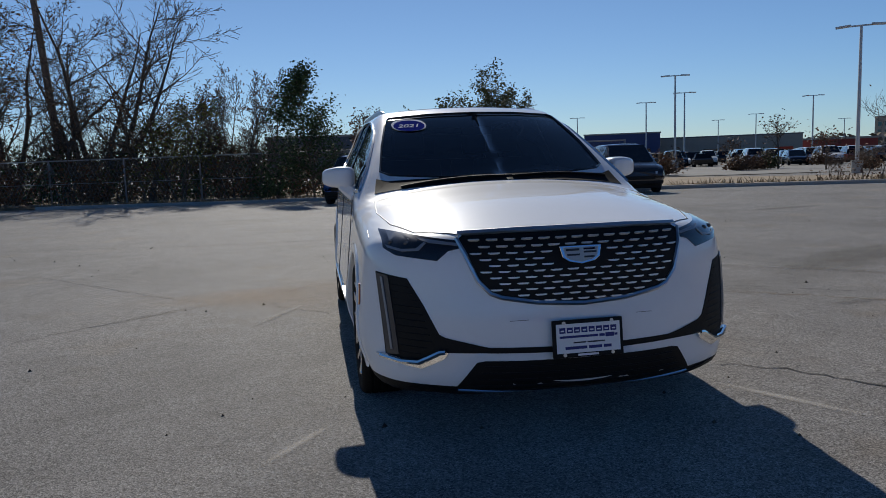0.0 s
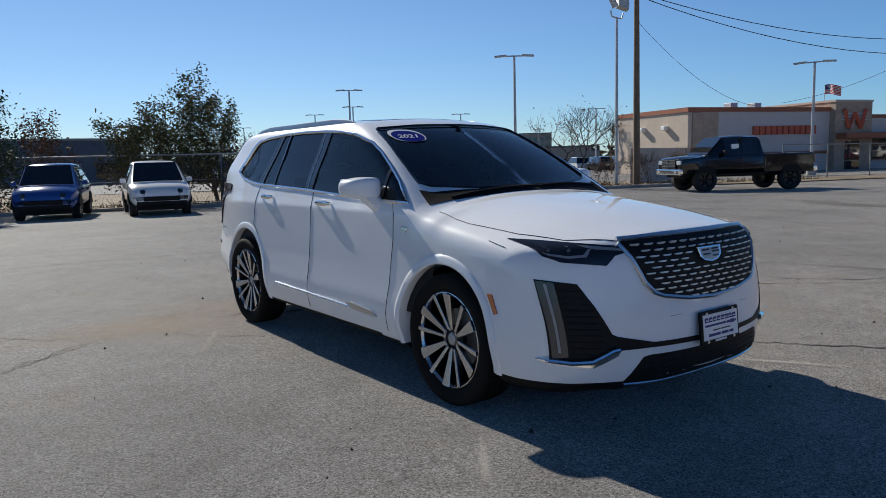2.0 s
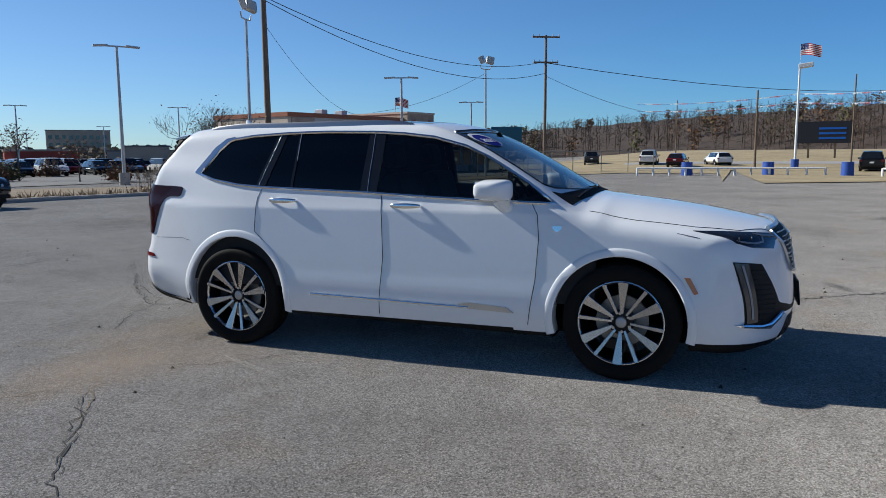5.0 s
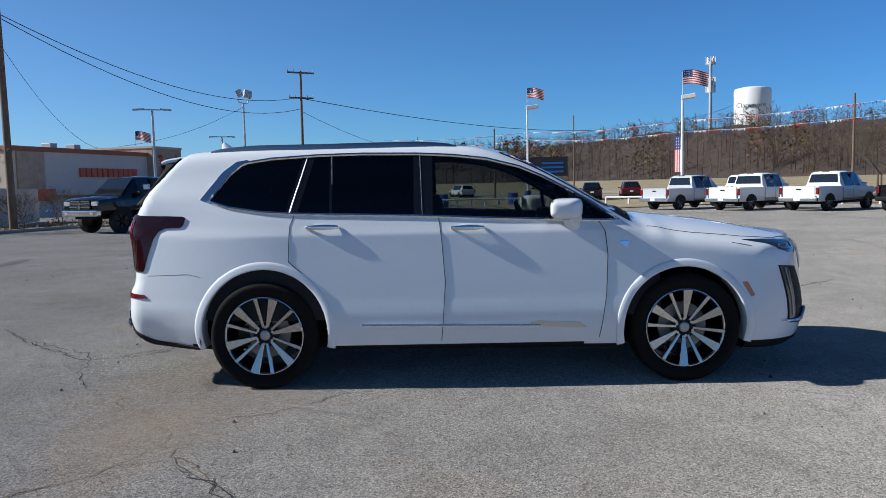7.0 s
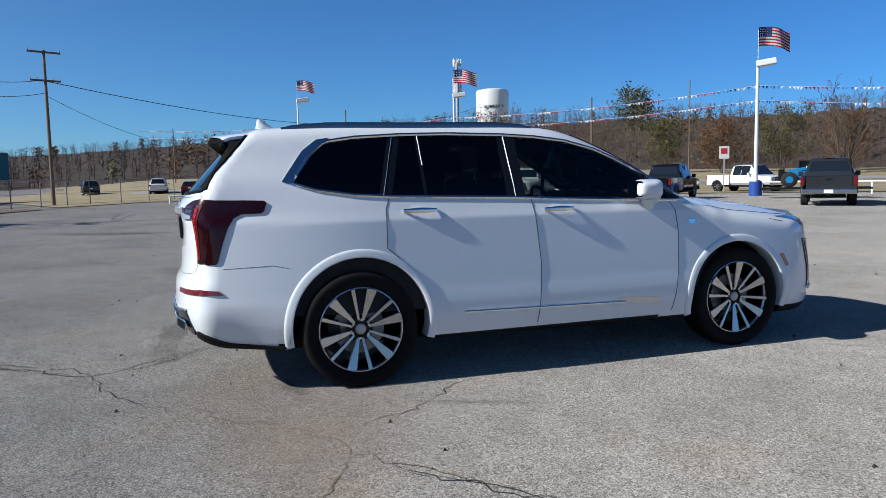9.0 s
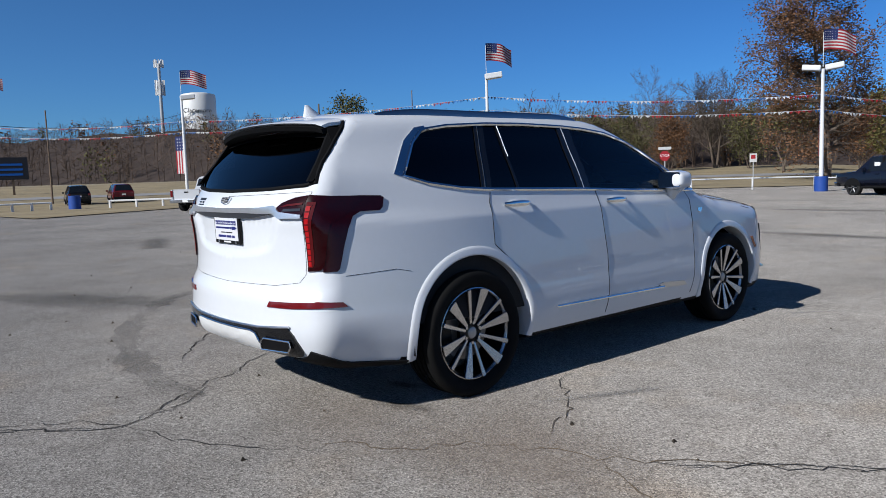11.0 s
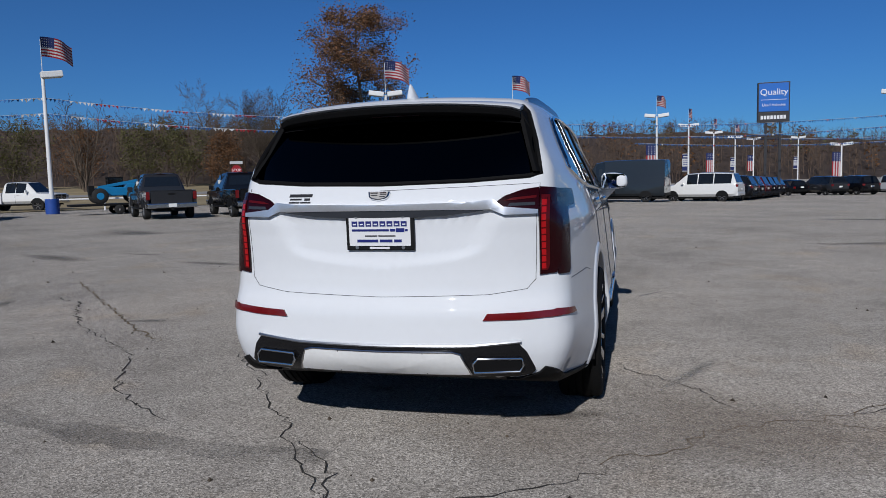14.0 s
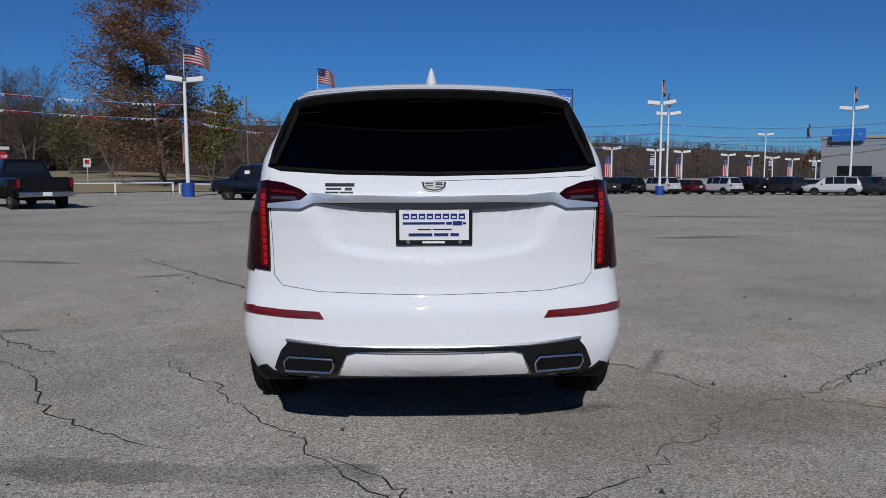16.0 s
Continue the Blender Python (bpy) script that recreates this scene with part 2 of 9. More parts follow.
white_plate = mat("white_plate", (0.75, 0.75, 0.77), 0.35, var=0.03)
ink_blue = mat("navy_ink", (0.012, 0.02, 0.16), 0.4, var=0.1)
ink_black = mat("black_ink", (0.02, 0.02, 0.025), 0.5, var=0.1)
sticker_white = mat("sticker_white", (0.75, 0.75, 0.77), 0.9, var=0.03, spec=0.0)
sticker_blue = mat("sticker_blue", (0.02, 0.03, 0.2), 0.9, var=0.1, spec=0.0)
white_paint = mat("white_paint", (0.78, 0.78, 0.77), 0.45, var=0.05, scale=6)

# ---- the ground: one sheet, falling gently away, rising to the woods ----


def ground_z(x, y):
    x, y = np.asarray(x, float), np.asarray(y, float)
    r = np.hypot(x, y)
    az = np.degrees(np.arctan2(x, y))
    fall = -0.006 * r + 0.011 * np.minimum(y, 0) * smooth01(22, -12, x)
    lot = 0.015 + smooth01(6, 24, r) * np.clip(fall, -1.3, 1)
    return lot + smooth01(58, 150, r) * 2.6 * smooth01(74, 88, az) * smooth01(172, 155, az)


def gz(x, y):
    return float(ground_z(x, y))


def asphalt_material():
    """Worn asphalt: pale aggregate chips in grey binder, broad stains, faint tracks."""
    m = mat("asphalt", (0.3, 0.28, 0.26), 0.8, spec=0.16)
    nt = m.node_tree
    b = nt.nodes["Principled BSDF"]
    b.inputs["Diffuse Roughness"].default_value = 0.7
    tc = nt.nodes.new("ShaderNodeTexCoord")

    def noise_at(scale, detail, rough=0.6):
        n = nt.nodes.new("ShaderNodeTexNoise")
        n.inputs["Scale"].default_value, n.inputs["Detail"].default_value, n.inputs["Roughness"].default_value = scale, detail, rough
        nt.links.new(tc.outputs["Object"], n.inputs["Vector"])
        return n.outputs["Fac"]

    def ramp(fac, stops):
        r = nt.nodes.new("ShaderNodeValToRGB")
        e = r.color_ramp.elements
        e[0].position, e[0].color = stops[0][0], (*stops[0][1], 1)
        e[1].position, e[1].color = stops[-1][0], (*stops[-1][1], 1)
        for p, c in stops[1:-1]:
            k = e.new(p)
            k.color = (*c, 1)
        nt.links.new(fac, r.inputs["Fac"])
        return r.outputs["Color"]

    def mixed(a, c, kind="MULTIPLY", fac=1.0):
        n = nt.nodes.new("ShaderNodeMix")
        n.data_type, n.blend_type = "RGBA", kind
        n.inputs["Factor"].default_value = fac
        nt.links.new(a, n.inputs[6])
        nt.links.new(c, n.inputs[7])
        return n.outputs[2]

    vo = nt.nodes.new("ShaderNodeTexVoronoi")
    vo.inputs["Scale"].default_value = 130
    nt.links.new(tc.outputs["Object"], vo.inputs["Vector"])
    sep = nt.nodes.new("ShaderNodeSeparateColor")
    nt.links.new(vo.outputs["Color"], sep.inputs[0])
    chips = ramp(sep.outputs[0], [(0.0, (0.13, 0.119, 0.110)), (0.4, (0.277, 0.262, 0.243)), (0.8, (0.36, 0.338, 0.313)), (1.0, (0.50, 0.473, 0.443))])
    grain = ramp(noise_at(210, 3), [(0.32, (0.42, 0.42, 0.42)), (0.68, (1.4, 1.4, 1.4))])
    broad = ramp(noise_at(0.35, 5), [(0.32, (0.78, 0.77, 0.76)), (0.5, (1.0, 0.99, 0.98)), (0.68, (1.14, 1.11, 1.08))])
    patchy = ramp(noise_at(2.6, 6, 0.7), [(0.3, (0.84, 0.83, 0.82)), (0.6, (1.05, 1.05, 1.04))])
    dirt = ramp(noise_at(0.9, 4), [(0.55, (1, 1, 1)), (0.75, (1.06, 0.98, 0.88))])
    col = mixed(mixed(mixed(mixed(chips, grain), broad), patchy), dirt)
    nt.links.new(col, b.inputs["Base Color"])
    bp = nt.nodes.new("ShaderNodeBump")
    bp.inputs["Strength"].default_value, bp.inputs["Distance"].default_value = 0.3, 0.005
    nt.links.new(vo.outputs["Distance"], bp.inputs["Height"])
    nt.links.new(bp.outputs[0], b.inputs["Normal"])
    return m


asphalt = asphalt_material()
rs = np.concatenate([np.linspace(0, 14, 29), np.geomspace(15, 3500, 60)])
NA = 120
ang = np.arange(NA) * 2 * math.pi / NA
gx, gy = np.outer(rs, np.cos(ang)).ravel(), np.outer(rs, np.sin(ang)).ravel()
gv = np.stack([gx, gy, ground_z(gx, gy)], -1)
gf = [(i * NA + k, i * NA + (k + 1) % NA, (i + 1) * NA + (k + 1) % NA, (i + 1) * NA + k) for i in range(len(rs) - 1) for k in range(NA)]
ground = tagged(mesh_ob("ground", gv, gf, asphalt, True), "grey worn asphalt of a large car lot", "ground", kind="structure")

dry_grass = mat("dry_grass", (0.30, 0.24, 0.14), 0.95, var=0.35, scale=0.25, bump=0.6, bscale=9)
verge_dirt = mat("dirt_and_dead_grass", (0.17, 0.13, 0.085), 0.95, var=0.45, scale=0.8, bump=0.7, bscale=14)
road_grey = mat("pale_road", (0.30, 0.29, 0.28), 0.9, var=0.12, scale=0.4)
far_asphalt = mat("far_lot_asphalt", (0.13, 0.13, 0.13), 0.9, var=0.2, scale=0.3)
kerb_concrete = mat("kerb_concrete", (0.32, 0.31, 0.29), 0.9, var=0.25, scale=2.0)


def sheet(name, inner, outer, material, lift, label, n=24, rows=14, category="ground"):
    """A strip of ground between two lines of (x, y), following the land."""
    a, b = np.array(inner, float), np.array(outer, float)

    def along(p, n):
        d = np.concatenate([[0], np.cumsum(np.linalg.norm(np.diff(p, axis=0), axis=1))])
        t = np.linspace(0, d[-1], n)
        return np.stack([np.interp(t, d, p[:, 0]), np.interp(t, d, p[:, 1])], -1)
    A, B = along(a, n), along(b, n)
    v, f = [], []
    for k in np.linspace(0, 1, rows) ** 1.6:
        q = A * (1 - k) + B * k
        v += [(x, y, gz(x, y) + lift) for x, y in q]
    for i in range(rows - 1):
        for j in range(n - 1):
            f.append((i * n + j, i * n + j + 1, (i + 1) * n + j + 1, (i + 1) * n + j))
    ob = mesh_ob(name, v, f, material, True)
    return tagged(ob, label, category, kind="structure")


def polar(az, r, o=(0, 0)):
    return (o[0] + r * math.sin(radians(az)), o[1] + r * math.cos(radians(az)))


sheet("verge", [(-60, 30), (-12, 26.5), (-2.5, 24), (7, 21.6), (14.9, 20.6), (21, 18.8), (27, 16.8), (30, 15.2), (46, 11)], [(-70, 48), (-12, 48), (-2, 46), (8, 42), (20, 33), (25, 27), (30, 22.5), (33, 19.5), (49, 14)], verge_dirt, 0.05, "dirt and dead grass behind the lot's edge", 60, 8)
sheet("far_lot", [(-70, 52), (-2, 48), (9, 43), (22, 35), (33, 33)], [(-120, 190), (0, 220), (60, 200), (120, 160), (150, 110)], far_asphalt, 0.04, "dark asphalt of a far store's car park", 40, 8)
sheet("grass_field", [polar(a, 68) for a in range(82, 171, 4)], [polar(a, 420) for a in range(80, 173, 4)], dry_grass, 0.06, "dry yellow grass beyond the road", 40, 16)
sheet("road", [polar(a, 84) for a in range(84, 169, 4)], [polar(a, 90) for a in range(84, 169, 4)], road_grey, 0.10, "pale road across the dry grass", 40, 3)
sheet("grass_field", [(36, -4), (46, -20), (34, -36), (22, -48), (10, -58)], [polar(92, 80), polar(110, 80), polar(130, 80), polar(150, 80), polar(168, 80)], dry_grass, 0.05, "dry grass at the lot's edge", 30, 6)
sheet("grass_field", [(50, 11), (60, 6), (58, -2), (38, -2)], [polar(74, 120), polar(80, 130), polar(88, 130), polar(92, 100)], dry_grass, 0.045, "dry grass at the lot's edge", 30, 6)
# kerb along the lot's edge
for a, b in zip([(-40, 28.4), (-12, 26.5), (-2.5, 24), (7, 21.6), (14.9, 20.6), (21, 18.8)], [(-12, 26.5), (-2.5, 24), (7, 21.6), (14.9, 20.6), (21, 18.8), (27, 16.8)]):
    d = math.hypot(b[0] - a[0], b[1] - a[1])
    k = part("kerb", boxed(0, d, -0.1, 0.08, -0.1, 0.13, 0.02), kerb_concrete)
    k.matrix_world = Matrix.Translation((*a, gz(*a))) @ pose(0, 0, 0, 0, 0, math.degrees(math.atan2(b[1] - a[1], b[0] - a[0])))
    tagged(k, "low concrete kerb at the lot's edge", "kerb", "kerbs", "structure")

# ---- cracks, stains and old marks on the asphalt ----
crack_fill = mat("dark_crack", (0.035, 0.032, 0.03), 0.95, var=0.4, scale=9)
crack_weed = mat("brown_crack", (0.16, 0.12, 0.075), 0.95, var=0.4, scale=9)
CRACKS = [
    [(3.73, 0.06), (3.07, 0.58), (2.52, 0.96), (2.30, 1.31), (2.00, 1.80), (1.78, 1.99), (1.35, 2.27), (1.20, 2.34)],
    [(1.68, 0.78), (1.51, 1.09), (1.30, 1.26), (1.12, 1.61), (0.91, 1.90), (0.67, 2.2), (0.47, 2.51), (0.25, 2.82), (0.05, 3.12)],
    [(-0.98, 2.53), (-1.01, 2.42), (-1.15, 2.32), (-1.31, 2.28), (-1.45, 2.0), (-1.80, 1.78), (-2.04, 1.7), (-2.33, 1.45), (-2.7, 1.15)],
    [(-1.0, 0.76), (-1.17, 0.99), (-1.41, 1.15), (-1.55, 1.37), (-1.62, 1.7)],
    [(0.9, 4.1), (0.56, 3.68), (0.32, 3.27), (0.05, 3.12), (-0.15, 3.06), (-0.55, 2.91), (-0.84, 2.72), (-1.0, 2.5)],
    [(-2.04, 1.72), (-2.30, 1.85), (-2.52, 2.0), (-2.7, 2.25), (-3.6, 2.6)],
    [(1.44, 4.65), (0.85, 4.09), (0.03, 3.16), (0.13, 2.80), (0.46, 2.45)],
    [(2.37, 5.55), (1.60, 4.85), (1.28, 4.47), (0.69, 3.94), (0.03, 3.15)],
    [(2.37, 5.55), (2.87, 5.73), (3.43, 5.85), (5.0, 6.4)],
    [(-3.18, 0.77), (-2.93, 1.02), (-2.68, 1.20), (-2.47, 1.39), (-2.2, 1.6)],
    [(-5.22, 5.06), (-4.18, 3.91), (-3.55, 3.21), (-3.00, 2.55), (-2.52, 2.05)],
    [(-3.50, 0.41), (-3.22, 0.79), (-2.73, 1.10), (-2.34, 1.54)],
    [(-12, 9.2), (-6.29, 7.95), (-4.89, 7.67), (-3.01, 7.15), (-1.18, 7.10), (4, 6.4)],
    [(2.53, 0.57), (2.94, 0.27), (3.47, -0.21), (6, -2.6)],
    [(1.20, -1.51), (1.52, -1.76), (1.82, -2.14), (4.0, -5.0)],
    [(5.32, -1.41), (4.73, -1.08), (3.9, -0.1), (3.73, 0.06)],
    [(5, -9), (8, -8.2), (11, -9.0), (15, -8.3)], [(4, -13), (9, -14.5), (13, -14.0)], [(-8, -9), (-4, -10.5), (-1, -10.2), (3, -11)], [(10, 2), (12, 6), (11.5, 10)],
]
crack_rng = random.Random(4)


def ribbon(name, pts, width, material, lift, label, category, jag=0.02, step=0.06, end=0.3):
    """A thin uneven strip on the ground."""
    dense = []
    for a, b in zip(pts, pts[1:]):
        d = math.hypot(b[0] - a[0], b[1] - a[1])
        n = max(2, int(d / step))
        for k in range(n):
            dense.append((a[0] + (b[0] - a[0]) * k / n + crack_rng.gauss(0, jag), a[1] + (b[1] - a[1]) * k / n + crack_rng.gauss(0, jag)))
    dense.append(pts[-1])
    v, f = [], []
    for i, (x, y) in enumerate(dense):
        a, b = dense[max(i - 1, 0)], dense[min(i + 1, len(dense) - 1)]
        dx, dy = b[0] - a[0], b[1] - a[1]
        L0 = math.hypot(dx, dy) or 1
        w = width * (0.45 + crack_rng.random() * 1.0) / 2 * min(1, end + min(i, len(dense) - 1 - i) / 6)
        v += [(x - dy / L0 * w, y + dx / L0 * w, gz(x, y) + lift), (x + dy / L0 * w, y - dx / L0 * w, gz(x, y) + lift)]
    for i in range(len(dense) - 1):
        f.append((2 * i + 1, 2 * i + 3, 2 * i + 2, 2 * i))
    return tagged(mesh_ob(name, v, f, material), label, category, "cracks in the asphalt" if category == "crack" else "", "structure")


for i, c in enumerate(CRACKS):
    ribbon("asphalt_crack", c, 0.0075 if i < 12 else 0.016, crack_weed if i in (2, 5, 13) else crack_fill, 0.004, "jagged dark crack in the asphalt", "crack")


def soft_patch_material(name, color, amount, scale):
    """A stain that thins out towards its edge and breaks up in noise."""
    m = bpy.data.materials.new(name)
    m.use_nodes = True
    nt = m.node_tree
    b = nt.nodes["Principled BSDF"]
    b.inputs["Base Color"].default_value, b.inputs["Roughness"].default_value = (*color, 1), 0.95
    tc = nt.nodes.new("ShaderNodeTexCoord")
    gr = nt.nodes.new("ShaderNodeTexGradient")
    gr.gradient_type = "SPHERICAL"
    nz = nt.nodes.new("ShaderNodeTexNoise")
    nz.inputs["Scale"].default_value, nz.inputs["Detail"].default_value = scale, 6
    fine = nt.nodes.new("ShaderNodeTexNoise")
    fine.inputs["Scale"].default_value, fine.inputs["Detail"].default_value = 60, 3
    mp = nt.nodes.new("ShaderNodeMapping")
    nt.links.new(tc.outputs["Object"], gr.inputs["Vector"])
    nt.links.new(tc.outputs["Object"], nz.inputs["Vector"])
    nt.links.new(tc.outputs["Object"], fine.inputs["Vector"])
    mul = nt.nodes.new("ShaderNodeMath")
    mul.operation = "MULTIPLY"
    nt.links.new(gr.outputs["Fac"], mul.inputs[0])
    nt.links.new(nz.outputs["Fac"], mul.inputs[1])
    mul2 = nt.nodes.new("ShaderNodeMath")
    mul2.operation = "MULTIPLY"
    nt.links.new(mul.outputs[0], mul2.inputs[0])
    nt.links.new(fine.outputs["Fac"], mul2.inputs[1])
    rg = nt.nodes.new("ShaderNodeMapRange")
    rg.inputs["From Min"].default_value, rg.inputs["From Max"].default_value = 0.02, 0.2
    rg.inputs["To Max"].default_value = amount
    nt.links.new(mul2.outputs[0], rg.inputs["Value"])
    nt.links.new(rg.outputs[0], b.inputs["Alpha"])
    return m


tan_soft = soft_patch_material("tan_sediment_soft", (0.37, 0.29, 0.22), 0.24, 5.0)
oil_soft = soft_patch_material("oil_stain_soft", (0.08, 0.075, 0.07), 0.4, 2.5)
pale_soft = soft_patch_material("pale_scuff_soft", (0.42, 0.40, 0.37), 0.38, 3.0)


def stain(x, y, rx, ry, turn, material, label, lift=0.006):
    n = 28
    v = [(0, 0, 0)] + [(math.cos(2 * math.pi * k / n), math.sin(2 * math.pi * k / n), 0) for k in range(n)]
    f = [(0, 1 + k, 1 + (k + 1) % n) for k in range(n)]
    ob = mesh_ob("ground_stain", v, f, material)
    ob.matrix_world = Matrix.Translation((x, y, gz(x, y) + lift)) @ pose(0, 0, 0, 0, 0, turn) @ Matrix.Diagonal((rx, ry, 1, 1))
    tagged(ob, label, "stain", "stains on the asphalt", "structure")


for q in ((-0.8, 2.2, 1.1, 0.6, -20), (-1.85, 1.95, 0.9, 0.6, 10), (-1.5, 1.7, 1.2, 0.7, -35)):
    stain(*q, tan_soft, "faint tan sediment stain on the asphalt", 0.006 + 0.0006 * crack_rng.random())
for q in ((0.35, 1.55, 0.16, 0.1, 0), (-0.45, 1.6, 0.16, 0.08, 10), (-0.8, 1.85, 0.25, 0.1, 20), (7.5, -6, 0.8, 0.14, -10), (9, 9, 1.4, 0.3, 15), (3.2, -0.2, 0.3, 0.1, 10), (5, 2, 2.2, 0.6, 30), (12, -1.3, 3.2, 0.45, -20), (12.8, -5.5, 3.0, 0.5, -28), (8.9, -5.4, 1.6, 0.35, -25), (5.2, -4.6, 0.9, 0.2, -15), (1.3, -9.5, 2.6, 0.4, -4), (3.1, -3.2, 0.4, 0.12, 20), (-5.2, -8.0, 1.8, 0.3, 8), (12, -12, 3.5, 0.8, -35), (6, -20, 6, 0.9, 8), (-8, -18, 7, 0.8, -4), (16, 4, 4, 0.8, 60)):
    stain(*q, oil_soft, "dark oil stain on the asphalt", 0.005 + 0.0006 * crack_rng.random())
for q in ((1.62, 0.86, 0.32, 0.05, -60), (-1.53, 0.8, 0.34, 0.06, 66), (-1.45, 0.95, 0.5, 0.05, 65), (-1.28, -2.17, 0.34, 0.04, 55), (1.2, -2.2, 0.5, 0.05, -58)):
    stain(*q, pale_soft, "pale scuff where a painted line has worn off", 0.0075)
ARC = [(5.59, -1.08), (5.15, 0.19), (4.17, 1.36), (3.27, 1.98), (2.42, 2.36), (1.49, 2.59), (0.77, 2.66), (0.23, 2.65)]
tyre_soft = bpy.data.materials.new("tyre_mark_soft")
tyre_soft.use_nodes = True
tb = tyre_soft.node_tree.nodes["Principled BSDF"]
tb.inputs["Base Color"].default_value, tb.inputs["Roughness"].default_value = (0.1, 0.095, 0.09, 1), 0.85
tn = tyre_soft.node_tree.nodes.new("ShaderNodeTexNoise")
tn.inputs["Scale"].default_value, tn.inputs["Detail"].default_value = 7, 6
tr2 = tyre_soft.node_tree.nodes.new("ShaderNodeMapRange")
tr2.inputs["From Min"].default_value, tr2.inputs["From Max"].default_value, tr2.inputs["To Max"].default_value = 0.36, 0.74, 0.42
tyre_soft.node_tree.links.new(tn.outputs["Fac"], tr2.inputs["Value"])
tyre_soft.node_tree.links.new(tr2.outputs[0], tb.inputs["Alpha"])
for off in (0.0,):
    ribbon("tyre_track", [(x + off * 0.5, y + off * 0.6) for x, y in ARC], 0.2, tyre_soft, 0.0085, "curved dark tyre track on the asphalt", "tyre mark", 0.004, 0.12, 0.6)

# crumbs of gravel and dead leaves on the near asphalt
gr_v, gr_f = [], []
for _ in range(420):
    a, r = crack_rng.random() * 2 * math.pi, 1.5 + 9 * crack_rng.random() ** 0.8
    x, y, s = r * math.cos(a), r * math.sin(a), 0.006 + 0.014 * crack_rng.random() ** 3
    k = len(gr_v)
    for q in ((1, 0, 0), (-0.4, 0.9, 0), (-0.6, -0.8, 0), (0.1, 0, 1.1)):
        gr_v.append((x + q[0] * s, y + q[1] * s, gz(x, y) + q[2] * s))
    gr_f += [(k, k + 1, k + 3), (k + 1, k + 2, k + 3), (k + 2, k, k + 3)]
tagged(mesh_ob("gravel_crumbs", gr_v, gr_f, mat("dark_crumbs", (0.07, 0.055, 0.04), 0.9, var=0.4, rand=0.6)), "dark crumbs of gravel and leaf scattered on the asphalt", "gravel", kind="stuff")

# ---- the white SUV: one smooth shell, cut along its openings ----
Z_TOP = spline([(-2.6, 0.90), (-2.42, 0.955), (-2.3, 0.985), (-2.165, 1.014), (-1.9, 1.066), (-1.57, 1.113), (-1.3, 1.146), (-1.16, 1.168), (-1.08, 1.205), (-0.87, 1.325), (-0.66, 1.445), (-0.45, 1.553), (-0.27, 1.628), (-0.1, 1.668), (0.15, 1.69), (0.6, 1.7), (1.1, 1.698), (1.6, 1.692), (2.0, 1.672), (2.3, 1.638), (2.6, 1.59)])
X_SIDE = spline([(0.1, 0.8), (0.2, 0.875), (0.27, 0.915), (0.34, 0.942), (0.44, 0.966), (0.5, 0.967), (0.56, 0.962), (0.62, 0.954), (0.7, 0.946), (0.85, 0.930), (0.98, 0.915), (1.04, 0.908), (1.06, 0.905), (1.08, 0.898), (1.12, 0.883), (1.17, 0.866), (1.3, 0.814), (1.45, 0.74), (1.6, 0.672), (1.66, 0.635), (1.8, 0.5)])
Y_REAR = spline([(0.1, 2.2), (0.27, 2.38), (0.34, 2.47), (0.46, 2.53), (0.6, 2.535), (0.68, 2.525), (0.73, 2.5), (0.82, 2.485), (1.0, 2.49), (1.12, 2.5), (1.19, 2.475), (1.25, 2.43), (1.4, 2.3), (1.56, 2.15), (1.8, 1.9)])
Y_FRONT = spline([(0.1, -2.2), (0.2, -2.36), (0.27, -2.43), (0.4, -2.465), (0.55, -2.47), (0.7, -2.45), (0.86, -2.42), (0.95, -2.39), (1.1, -2.25), (1.2, -2.1)])
Z_LOW = spline([(-2.6, 0.3), (-2.3, 0.235), (-1.8, 0.22), (-0.9, 0.25), (0.9, 0.27), (1.8, 0.28), (2.3, 0.32), (2.6, 0.45)])


def smax(a, b, k):
    h = np.clip(0.5 + 0.5 * (a - b) / k, 0, 1)
    return b + (a - b) * h + k * h * (1 - h)


